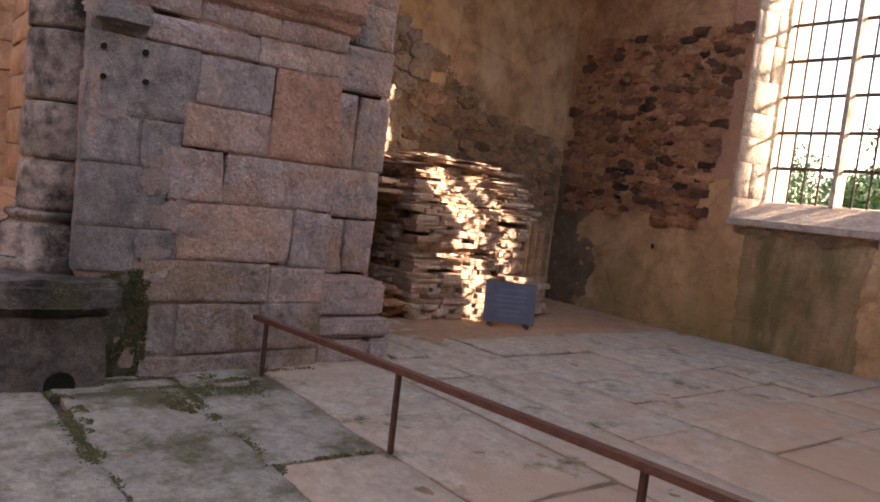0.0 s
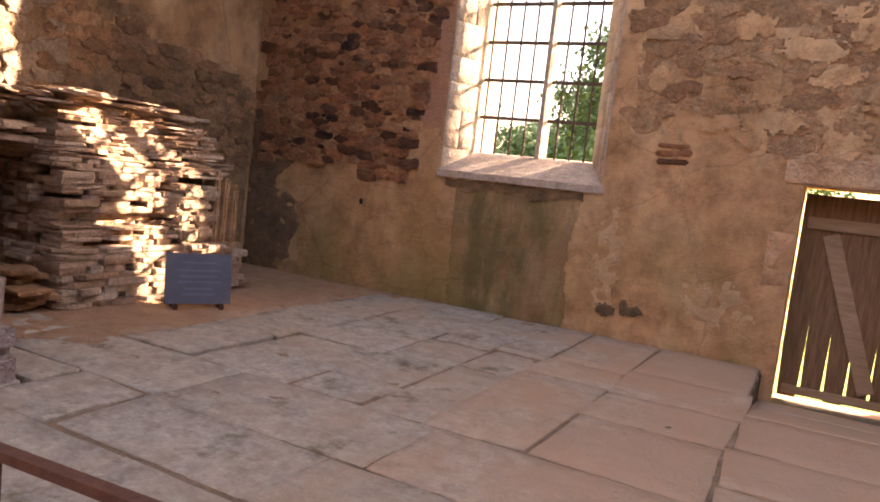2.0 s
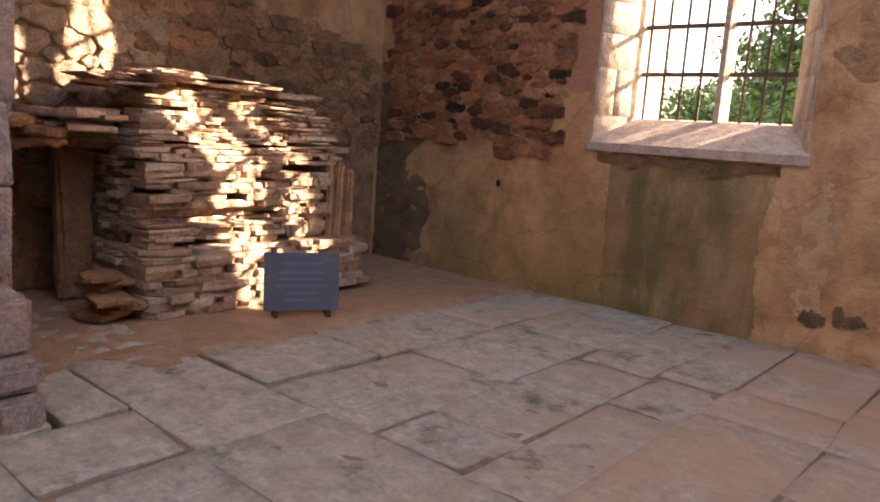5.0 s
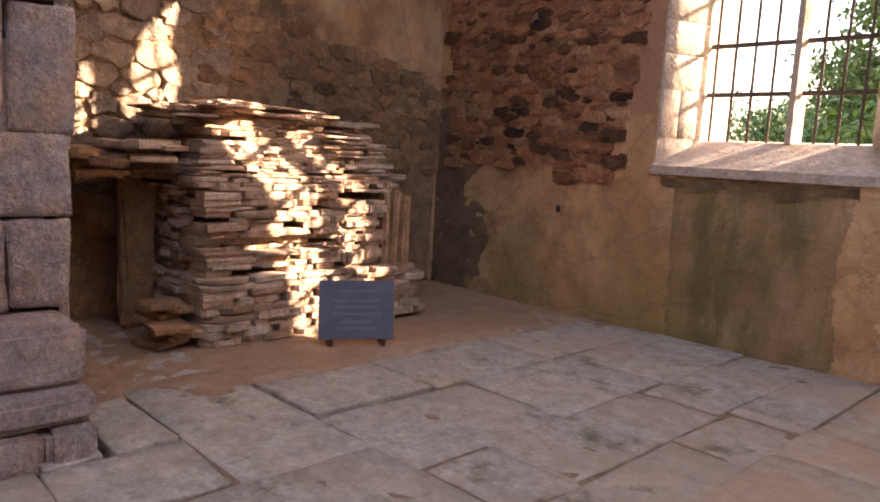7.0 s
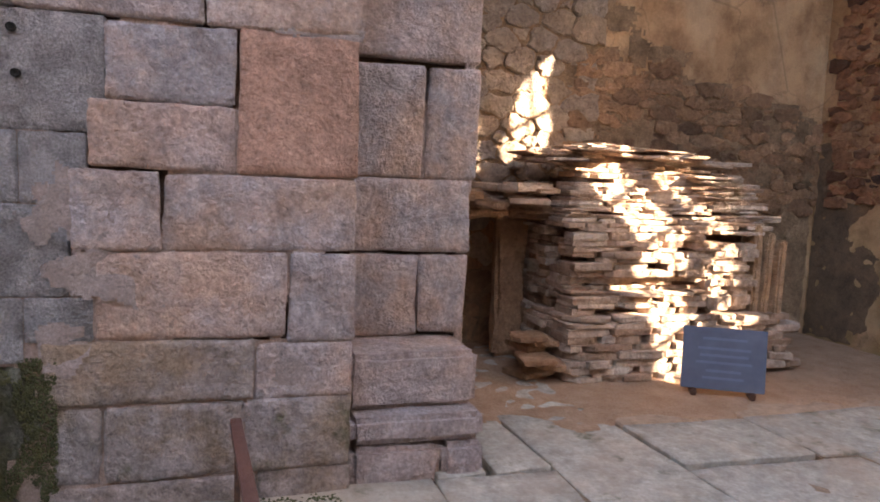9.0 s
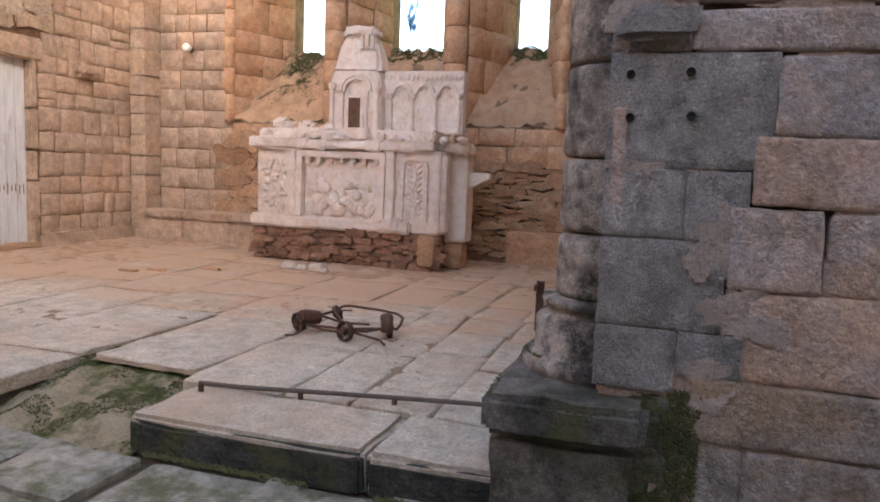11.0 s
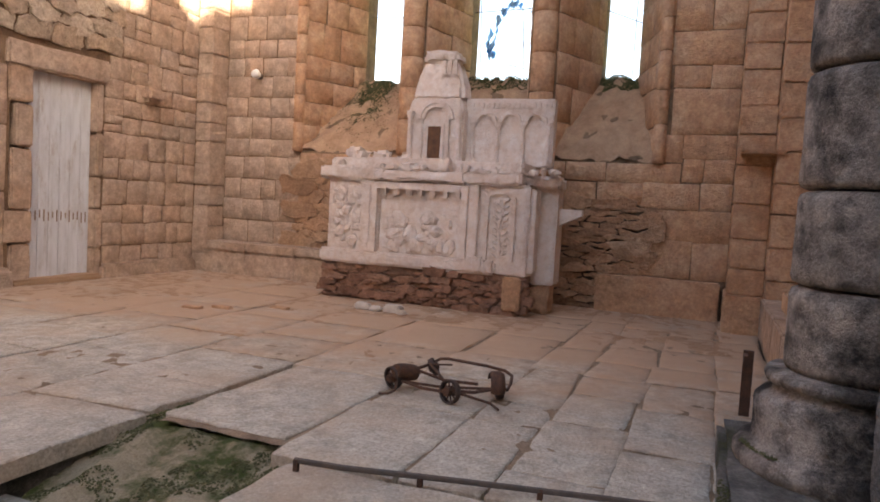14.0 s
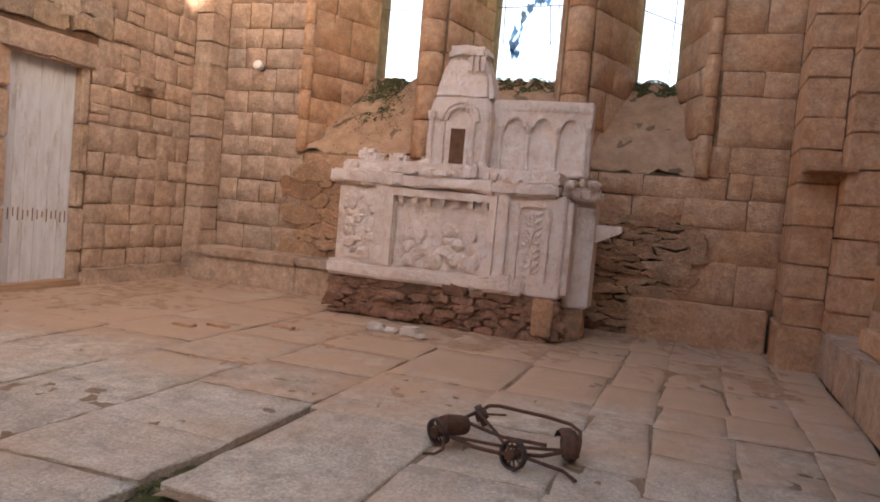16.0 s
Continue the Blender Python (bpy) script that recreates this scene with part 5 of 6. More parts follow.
# engaged column with base, and its plinth
col = tagged(new("column"), "engaged round granite column of stacked drums", kind="structure")
CX, CY, CR = -4.42, 1.50, 0.27
rc = random.Random(4)
z = 0.97
for top in (1.29, 1.64, 2.07, 2.5, 2.95, 3.4, 3.9, 4.4):
    prof = [(CR - 0.03, z + 0.004), (CR - 0.008, z + 0.014), (CR, z + 0.035)] + [(CR, z + 0.035 + (top - z - 0.07) * q / 6) for q in range(1, 6)] + [(CR, top - 0.035), (CR - 0.008, top - 0.014), (CR - 0.03, top - 0.004)]
    b = lathe(prof, 28)
    for v in b.verts:
        n = noise.noise(Vector((v.co.x * 5, v.co.y * 5, v.co.z * 5)))
        n += 0.6 * noise.noise(v.co * 14)
        v.co.x *= 1 + 0.013 * n
        v.co.y *= 1 + 0.013 * n
    b.transform(Matrix.Translation((CX, CY, 0)))
    part("drum", b, GRANITE_STAINED, col, "", True)
    z = top
b = lathe([(0.24, 0.6), (0.4, 0.6), (0.42, 0.63), (0.42, 0.67), (0.4, 0.695), (0.365, 0.71), (0.36, 0.74), (0.362, 0.8), (0.36, 0.86), (0.34, 0.885), (0.305, 0.9), (0.3, 0.922), (0.325, 0.934), (0.335, 0.955), (0.325, 0.972), (0.24, 0.98)], 36)
for v in b.verts:
    n = noise.noise_vector(v.co * 9) * 0.008
    v.co += n
b.transform(Matrix.Translation((CX, CY, 0)))
part("moulded_base", b, GRANITE_STAINED, col, "mossy moulded base", True)
bm = rough_box(-4.95, -3.72, 1.03, 1.72, 0.44, 0.62, 0.035, 0.02, 4, 61)
plinth = part("plinth_cap", bm, GRANITE_DARK, col, "mossy projecting plinth slab")
bm = rough_box(-4.9, -3.76, 1.07, 1.66, -0.05, 0.44, 0.03, 0.02, 4, 62)
part("plinth_block", bm, GRANITE_DARK, col, "dark damp plinth block")
rm = random.Random(77)
spots = []
for _ in range(1800):
    kind = rm.random()
    if kind < 0.45:
        a = rm.uniform(-2.6, -0.6)
        rr, z = rm.uniform(0.365, 0.41), 0.7
        p = Vector((CX + rr * math.cos(a), CY + rr * math.sin(a), z))
    elif kind < 0.8:
        p = Vector((-3.72 + rm.uniform(-0.03, 0.005), rm.uniform(1.08, 1.7), rm.uniform(0.5, 0.6)))
    else:
        p = Vector((rm.uniform(-4.2, -3.75), 1.035 + rm.uniform(-0.005, 0.04), rm.uniform(0.56, 0.62)))
    if noise.noise(p * 5.0) > -0.1:
        spots.append((p, Vector((0, 0, 1)) if kind < 0.45 or kind >= 0.8 else Vector((1, 0, 0.3)).normalized()))
for _ in range(5200):
    p = Vector((-3.93, rm.uniform(1.62, 1.93), rm.uniform(0.0, 0.68)))
    if noise.noise(p * 6.0) > 0.1 - 0.35 * (0.68 - p.z):
        spots.append((p, Vector((1, 0, 0.2)).normalized()))
b = moss_tufts(spots, rm, (0.002, 0.0055))
tagged(part("moss", b, MOSS), "dark green moss on the damp column base", "moss", kind="stuff")
b = bmesh.new()
add_box(b, -4.62, -4.6, 1.1, 1.14, 0.72, 0.99)
add_box(b, -4.62, -4.52, 1.1, 1.115, 0.95, 0.98)
tagged(part("iron_hook", b, RUST), "rusty iron strap fixed beside the column base", "iron strap")

# bar on the choir step
bar = thing("step_rail", "dark iron bar on short pins along the choir step", "railing", at=(-4.5, 0, Z_C))
b = bmesh.new()
tube(b, [(0.09, -0.86, 0.055), (0.05, -0.6, 0.05), (-0.06, -0.1, 0.05), (-0.2, 0.6, 0.05), (-0.27, 1.02, 0.05)], 0.014, 6)
part("bar", b, IRON, bar)
for x, y in ((0.09, -0.85), (-0.03, -0.25), (-0.14, 0.3), (-0.25, 0.9)):
    b = bmesh.new()
    add_box(b, x - 0.012, x + 0.012, y - 0.012, y + 0.012, 0.0, 0.06)
    part("pin", b, RUST, bar)
for k, (x, y, s) in enumerate(((-9.25, -2.95, 0.08), (-9.2, -2.75, 0.06), (-9.25, -2.55, 0.09), (-9.15, -2.4, 0.05))):
    b = rough_box(x - s, x + s * 0.8, y - s * 1.2, y + s * 1.2, Z_C - 0.01, Z_C + s, 0.02, 0.02, 2, k)
    tagged(part("limestone_fragment", b, CHALK), "small white limestone fragment on the sandy floor", "stone fragment", "fallen fragments")
for k, (x, y) in enumerate(((-8.2, -4.2), (-8.0, -4.45), (-8.6, -3.7))):
    b = rough_box(x - 0.05, x + 0.05, y - 0.12, y + 0.12, Z_C - 0.01, Z_C + 0.025, 0.01, 0.012, 1, k)
    tagged(part("dark_fragment", b, RUBBLE), "thin dark stone chip on the floor", "stone fragment", "dark chips")


# ---- trees outside ----
def tree(x, y, h, spread, seed, leaves, size):
    r = random.Random(seed)
    t = thing("tree", "leafy green deciduous tree beyond the church wall", "tree", "trees outside", at=(x, y, -0.45))
    b = bmesh.new()
    tube(b, [(0, 0, 0), (0.1, 0.05, h * 0.25), (-0.05, 0.1, h * 0.5), (0.05, 0, h * 0.85)], [0.035 * h, 0.026 * h, 0.018 * h, 0.004 * h], 8)
    tips = []
    for k in range(14):
        a, z0 = k * 2.4 + r.uniform(-0.3, 0.3), h * r.uniform(0.22, 0.6)
        l = spread * r.uniform(0.5, 0.95)
        tip = Vector((l * math.cos(a), l * math.sin(a), z0 + h * r.uniform(0.1, 0.3)))
        tube(b, [(0, 0, z0), tip * 0.5 + Vector((0, 0, z0 * 0.45)), tip], [0.012 * h, 0.007 * h, 0.002 * h], 5)
        tips += [tip, tip * 0.75 + Vector((0, 0, h * 0.08))]
    tips += [Vector((r.uniform(-1, 1) * spread * 0.4, r.uniform(-1, 1) * spread * 0.4, h * r.uniform(0.7, 0.97))) for _ in range(10)]
    part("trunk", b, BARK, t)
    verts, faces = [], []
    for _ in range(leaves):
        c = r.choice(tips)
        p = c + Vector((r.gauss(0, 1), r.gauss(0, 1), r.gauss(0, 0.8))) * spread * 0.17
        u = Vector((r.gauss(0, 1), r.gauss(0, 1), r.gauss(0, 1))).normalized()
        w = u.orthogonal().normalized()
        s = size * r.uniform(0.6, 1.3)
        k = len(verts)
        verts += [p - u * s, p + w * s * 0.5, p + u * s, p - w * s * 0.5]
        faces.append((k, k + 1, k + 2, k + 3))
    mesh_object("crown", verts, faces, LEAF, t)


tree(-7.0, 30.0, 7.9, 3.2, 1, 19000, 0.13)
tree(-13.5, 46.0, 5.6, 3.0, 2, 10000, 0.17)
tree(-18.5, 52.0, 6.0, 3.6, 3, 10000, 0.19)
tree(-26.0, 52.0, 7.5, 4.0, 4, 5000, 0.16)
tree(-3.0, 36.0, 8.5, 3.8, 5, 12000, 0.15)
tree(7.4, 21.4, 13.5, 4.2, 6, 680, 0.16)

# ---- stone pieces of the walls ----
M_PIER = plane_matrix((-3.985, 0, 0), (0, 1, 0), (1, 0, 0))
PIER_BLOCKS = [
    (1.47, 1.60, 2.12, 2.07, GRANITE_GREY), (2.12, 1.74, 2.63, 2.06), (1.79, 2.07, 2.5, 2.24), (2.5, 2.07, 3.16, 2.26), (2.05, 1.46, 2.63, 1.74),
    (1.8, 1.31, 2.05, 1.6, GRANITE_GREY), (1.47, 1.31, 1.8, 1.6, GRANITE_GREY), (2.33, 1.12, 3.16, 1.46), (1.98, 1.12, 2.33, 1.46), (1.47, 0.93, 1.98, 1.31, GRANITE_GREY),
    (1.98, 0.93, 2.07, 1.12), (2.07, 0.74, 2.86, 1.12), (2.86, 0.71, 3.16, 1.12), (1.47, 0.66, 1.81, 0.93, GRANITE_GREY), (1.81, 0.74, 2.07, 0.93, GRANITE_GREY),
    (1.87, 0.46, 2.72, 0.74, GRANITE_LOW), (2.72, 0.46, 3.16, 0.71), (1.91, 0.12, 2.1, 0.46, GRANITE_LOW), (2.1, 0.12, 2.68, 0.46, GRANITE_LOW), (2.68, 0.13, 3.16, 0.46, GRANITE_LOW),
    (1.88, -0.05, 2.74, 0.12, GRANITE_LOW), (2.74, -0.05, 3.16, 0.13, GRANITE_LOW), (1.47, 2.07, 1.79, 2.24, GRANITE_GREY),
]
lay("granite_block", M_PIER, [c for c in PIER_BLOCKS if GRANITE_GREY not in c], GRANITE, pier, (0.048, 0.062), 0.004, 0.011, 0.014, 11, 0.02, 0.008)
lay("granite_block", M_PIER, [c for c in PIER_BLOCKS if GRANITE_GREY in c], GRANITE_GREY, pier, (0.05, 0.054), 0.003, 0.006, 0.007, 11, 0.04, 0.0)
lay("granite_block", M_PIER, [(2.63, 1.46, 3.16, 2.07)], GRANITE_RED, pier, (0.05, 0.058), 0.006, 0.011, 0.013, 11, 0.02, 0.006)
lay("granite_block", M_PIER, [(1.5, -0.05, 1.9, 0.66)], GRANITE_MOSS, pier, (0.04, 0.05), 0.0, 0.03, 0.03, 9)
lay("granite_block", M_PIER, courses(1.47, 3.16, 2.25, 4.6, (0.3, 0.45), (0.4, 0.8), (), 0, 3), GRANITE, pier, (0.045, 0.065), 0.006, 0.014, 0.015, 4)
M_PIL = plane_matrix((-4.565, 0, 0), (0, 1, 0), (1, 0, 0))
PIL_BLOCKS = [(3.16, 2.09, 3.93, 2.46), (3.16, 1.47, 3.62, 2.07), (3.63, 1.47, 3.93, 2.07), (3.16, 1.07, 3.9, 1.47), (3.16, 0.6, 3.62, 1.06), (3.62, 0.62, 3.9, 1.06)]
lay("granite_block", M_PIL, PIL_BLOCKS, GRANITE, pier, (0.065, 0.085), 0.006, 0.013, 0.016, 10, 0.02, 0.008)
lay("granite_block", M_PIL, courses(3.16, 3.92, 2.47, 4.6, (0.3, 0.45), (0.35, 0.7), (), 0, 4), GRANITE, pier, (0.06, 0.08), 0.006, 0.014, 0.015, 4)
for k, (y0, z0, y1, z1) in enumerate(((3.18, 0.3, 3.86, 0.6), (3.18, 0.16, 3.87, 0.31), (3.18, -0.08, 3.64, 0.16), (3.65, -0.08, 3.87, 0.16))):
    part("granite_block", rough_box(-4.6, -4.02 - (0.12 if k == 0 else 0.0), y0, y1, z0 + 0.006, z1 - 0.006, 0.03, 0.012, 3, 70 + k), GRANITE, pier)
# return of the pilaster towards the chapel
M_RET = plane_matrix((0, 3.89, 0), (-1, 0, 0), (0, 1, 0))
lay("granite_block", M_RET, courses(4.5, 6.7, 0.0, 4.6, (0.3, 0.45), (0.4, 0.8), (), 0, 8), GRANITE, pier, (0.0, 0.02), 0.006, 0.014, 0.015, 3)
# choir return of the pier beside the column
M_PC = plane_matrix((0, 1.5, 0), (1, 0, 0), (0, -1, 0))
lay("granite_block", M_PC, courses(-4.9, -3.93, 0.62, 4.6, (0.3, 0.45), (0.3, 0.7), (), 0, 9), GRANITE, pier, (0.0, 0.015), 0.012, 0.02, 0.01, 3)
patch_sheet(M_PIER, 1.5, 3.16, 0.05, 3.2, lambda u, v: noise.noise(Vector((u * 2.1, v * 2.1, 44))) > -0.12, PIER_MORTAR, pier, "joint_mortar", 0.034, 0.04)
patch_sheet(M_PIL, 3.18, 3.9, 0.62, 3.2, lambda u, v: noise.noise(Vector((u * 2.1, v * 2.1, 45))) > 0.0, PIER_MORTAR, pier, "joint_mortar", 0.04, 0.04)
# impost moulding at the head of the face
bm = bmesh.new()
prof = [(-3.985, 2.38), (-3.925, 2.385), (-3.9, 2.41), (-3.885, 2.46), (-3.85, 2.5), (-3.835, 2.53), (-3.835, 2.72), (-3.985, 2.72)]
for k in range(12):
    y = 2.02 + 1.2 * k / 11
    for px, pz in prof:
        q = noise.noise_vector(Vector((px * 8, y * 8, pz * 8))) * 0.012
        bm.verts.new((px + q.x, y + q.y, pz + q.z))
bm.verts.ensure_lookup_table()
n = len(prof)
for k in range(11):
    for i in range(n):
        bm.faces.new([bm.verts[k * n + i], bm.verts[k * n + (i + 1) % n], bm.verts[(k + 1) * n + (i + 1) % n], bm.verts[(k + 1) * n + i]])
bm.faces.new(bm.verts[:n])
bm.faces.new(bm.verts[-n:])
part("impost", bm, GRANITE_RED, pier, "worn red impost moulding")
# broken stub above the drilled block
part("broken_stub", rough_box(-3.96, -3.86, 1.5, 1.83, 2.11, 2.24, 0.03, 0.03, 3, 15), GRANITE_GREY, pier, "broken projecting stub of stone")
# drain hole at the foot of the plinth: a disc painted with its shade
b = lathe([(0.085, -0.02), (0.08, 0.012), (0.05, 0.0)], 14)
b.transform(Matrix.Translation((-3.755, 1.42, 0.02)) @ Matrix.Rotation(radians(90), 4, "Y"))
part("drain_hole", b, HOLE_SHADE, pier, "arched drain hole, its shade in a black disc")
# four drilled holes: shallow discs, the shade inside put into their black
for y, z in ((1.553, 1.98), (1.787, 1.99), (1.56, 1.806), (1.80, 1.816)):
    b = lathe([(0.019, -0.02), (0.017, 0.002), (0.01, 0.0), (0.008, -0.004)], 12)
    b.transform(Matrix.Translation((-3.918, y, z)) @ Matrix.Rotation(radians(90), 4, "Y"))
    part("drill_hole", b, HOLE_SHADE, pier, "drilled hole, its shade in a black disc")

# bare stone on the window wall
MORTAR_RED = mortar_mat("red_lime_core", (0.26, 0.115, 0.055), (0.6, 0.34, 0.18))
MORTAR_OCHRE = mortar_mat("ochre_lime_core", (0.13, 0.08, 0.045), (0.46, 0.29, 0.165))
M_N = plane_matrix((0, Y_N, 0), (1, 0, 0), (0, -1, 0))


def bare_left(u, v):
    edge = 0.2 * noise.noise(Vector((u * 2.2, v * 2.2, 3))) + 0.08 * noise.noise(Vector((u * 7, v * 7, 8)))
    right = -4.36 + 0.16 * max(0.0, v - 2.0)
    return -6.5 + edge < u < right + edge * 0.5 and (v > 1.47 + 0.05 * (u + 5.0) + edge * 0.35 or (-4.95 < u < -4.46 and v > 1.33 + edge * 0.2))


def bare_right(u, v):
    edge = 0.5 * noise.noise(Vector((u * 1.1, v * 1.4, 9)))
    return u > -1.95 and v > 2.0 - 0.1 * u + edge and noise.noise(Vector((u * 2.3, v * 3.4, 21))) + 0.5 * noise.noise(Vector((u * 7, v * 9, 4))) > -0.08


patch_sheet(M_N, -6.8, -4.2, 1.25, 4.4, bare_left, MORTAR_RED, wall_north, "bared_core")
rubble("rough_stone", M_N, -6.8, -4.1, 1.3, 3.7, (0.038, 0.09), (0.08, 0.2), bare_left, RUBBLE_DARK, wall_north, (0.01, 0.045), 12, 820, 0.006)
patch_sheet(M_N, -1.9, 1.5, 1.8, 4.4, bare_right, MORTAR_RED, wall_north, "bared_core", 0.0)
rubble("thin_stone", M_N, -1.9, 1.3, 1.9, 3.6, (0.06, 0.13), (0.1, 0.26), bare_right, RUBBLE_WARM, wall_north, (0.004, 0.018), 13, 300, 0.005)
for k, (x0, z0, x1, z1) in enumerate(((-1.66, 1.74, -1.36, 1.81), (-1.68, 1.81, -1.5, 1.88), (-1.5, 1.82, -1.34, 1.9), (-1.67, 1.89, -1.36, 1.95))):
    part("niche_stone", rough_box(x0, x1, Y_N - 0.02, Y_N + 0.1, z0 + 0.008, z1 - 0.008, 0.015, 0.012, 2, k), RUBBLE_DARK, wall_north, "broken reddish stone in a ragged niche")
# putlog hole: a solid lump, black for the shade inside the hole
b = bmesh.new()
bmesh.ops.create_icosphere(b, subdivisions=2, radius=1, matrix=Matrix.Translation((-4.98, Y_N + 0.005, 1.0)) @ Matrix.Diagonal((0.035, 0.01, 0.045, 1)))
part("putlog_hole", b, HOLE_SHADE, wall_north, "small hole in the plaster, its shade in a black lump")
lay("jamb_block", plane_matrix((0, Y_N + 0.01, 0), (1, 0, 0), (0, -1, 0)), [(-0.72, 1.25, -0.36, 1.67), (-0.6, 0.75, -0.36, 1.25), (-0.75, 0.35, -0.36, 0.75), (-0.6, -0.34, -0.36, 0.35)], ASHLAR, wall_north, (0.0, 0.012), 0.008, 0.015, 0.006, 4)



def blot(cu, cv, ru, rv, seed):
    """An irregular round outline on a wall."""
    return lambda u, v: ((u - cu) / ru) ** 2 + ((v - cv) / rv) ** 2 < 1 + 0.9 * noise.noise(Vector((u * 11, v * 11, seed))) + 0.5 * noise.noise(Vector((u * 31, v * 31, seed)))


for cu, cv, ru, rv, seed in ((-0.95, 0.5, 0.3, 0.2, 1), (-2.0, 0.75, 0.12, 0.5, 3)):
    patch_sheet(M_N, cu - ru * 1.6, cu + ru * 1.6, cv - rv * 1.6, cv + rv * 1.6, blot(cu, cv, ru, rv, seed), PLASTER_PALE, wall_north, "plaster_flake", -0.004, 0.02)
patch_sheet(M_N, -4.4, -3.99, 1.75, 4.6, lambda u, v: u > -4.26 + 0.12 * noise.noise(Vector((u * 3, v * 3, 7))) and v > 1.9, PLASTER_ROSE, wall_north, "rose_band", 0.003, 0.04)
# small dark damp spots low on the plaster
for cu, cv, ru, rv, seed in ((-1.95, 0.26, 0.09, 0.07, 11), (-1.68, 0.3, 0.11, 0.05, 12), (-1.78, 0.33, 0.04, 0.07, 13)):
    patch_sheet(M_N, cu - ru * 1.6, cu + ru * 1.6, cv - rv * 1.6, cv + rv * 1.6, blot(cu, cv, ru, rv, seed), DARK_WALL, wall_north, "damp_stain", 0.008, 0.012)
# dark ragged sheet: the shade of this low corner put into its colour
patch_sheet(M_N, -6.74, -5.5, 0.0, 2.0, lambda u, v: u + 6.74 < 0.75 - 0.3 * (v - 0.6) ** 2 + 0.6 * noise.noise(Vector((u * 2.4, v * 2.4, 17))) + 0.06 * noise.noise(Vector((u * 14, v * 14, 5))), CORNER_SHADE, wall_north, "damp_stain", 0.0, 0.02, 0.01)
# ragged plaster lapping over the edges of the infill, and its darker head
patch_sheet(M_N, -3.95, -3.55, 0.0, 1.36, lambda u, v: u < -3.86 + 0.13 * (1.36 - v) + 0.09 * noise.noise(Vector((u * 4, v * 4, 31))), PLASTER, wall_north, "plaster_flake", -0.004, 0.02)
patch_sheet(M_N, -2.6, -2.18, 0.0, 1.36, lambda u, v: u > -2.4 + 0.1 * noise.noise(Vector((u * 4, v * 4, 32))), PLASTER, wall_north, "plaster_flake", -0.004, 0.02)
# dark band along the head of the infill, ragged below
patch_sheet(M_N, -3.9, -2.3, 1.1, 1.39, lambda u, v: v > 1.3 - 0.16 * max(0.0, noise.noise(Vector((u * 3, v * 1.5, 33)))), DARK_WALL, wall_north, "damp_stain", -0.002, 0.02)
# plaster and mortar left clinging over the bared stones
rp = random.Random(61)
for k in range(22):
    cu, cv, ru, rv = rp.uniform(-1.9, 1.0), rp.uniform(2.0, 3.5), rp.uniform(0.1, 0.32), rp.uniform(0.06, 0.2)
    patch_sheet(M_N, cu - ru * 1.6, cu + ru * 1.6, cv - rv * 1.6, cv + rv * 1.6, blot(cu, cv, ru, rv, 80 + k), PLASTER, wall_north, "plaster_flake", 0.016, 0.025)
for k in range(16):
    cu, cv, ru, rv = rp.uniform(-6.4, -4.6), rp.uniform(1.7, 3.4), rp.uniform(0.06, 0.2), rp.uniform(0.05, 0.12)
    patch_sheet(M_N, cu - ru * 1.6, cu + ru * 1.6, cv - rv * 1.6, cv + rv * 1.6, blot(cu, cv, ru, rv, 120 + k), MORTAR_RED, wall_north, "mortar_smear", 0.016, 0.02)
for k in range(18):
    cu, cv, ru, rv = rp.uniform(4.0, 8.2), rp.uniform(1.6, 3.0), rp.uniform(0.1, 0.3), rp.uniform(0.08, 0.18)
    patch_sheet(plane_matrix((X_CH, 0, 0), (0, 1, 0), (1, 0, 0)), cu - ru * 1.6, cu + ru * 1.6, cv - rv * 1.6, cv + rv * 1.6, blot(cu, cv, ru, rv, 150 + k), MORTAR_OCHRE, wall_chapel_end, "mortar_smear", 0.022, 0.025)
for cu, cv, ru, rv, seed in ((2.0, 1.3, 0.16, 0.17, 1), (2.1, 1.02, 0.2, 0.1, 2), (2.25, 0.95, 0.12, 0.06, 3), (1.62, 2.2, 0.2, 0.1, 4), (2.98, 2.08, 0.18, 0.035, 5), (1.95, 0.72, 0.1, 0.12, 6), (2.9, 0.58, 0.1, 0.07, 7), (1.6, 1.6, 0.14, 0.03, 8)):
    patch_sheet(M_PIER, cu - ru * 1.6, cu + ru * 1.6, cv - rv * 1.6, cv + rv * 1.6, blot(cu, cv, ru, rv, 200 + seed), SMEAR, pier, "mortar_smear", 0.05, 0.015)

# window jamb quoins
for side, u, o in ((1, (-3.80 + 3.97, YW - Y_N, 0), (-3.965, Y_N + 0.006, 0)),):
    U = Vector(u).normalized()
    n = Vector((U.y, -U.x, 0))
    m = plane_matrix(o, U if n.cross(U).z > 0 else -U, n)
    lay("jamb_block", m, courses(0.0, 0.47, 1.72, 4.9, (0.28, 0.42), (0.2, 0.47), (), 0, 15), JAMB, window, (0.002, 0.005), 0.004, 0.004, 0.003, 4, 0.01, 0.004)
U = Vector((WX1 - 0.01 + 2.41, Y_N - YW, 0)).normalized()
lay("jamb_block", plane_matrix((-2.415, YW, 0), U, Vector((-abs(U.y), -abs(U.x), 0))), courses(0.0, 0.5, 1.74, 4.9, (0.28, 0.42), (0.22, 0.5), (), 0, 16), JAMB, window, (0.002, 0.004), 0.004, 0.004, 0.003, 3, 0.01, 0.003)

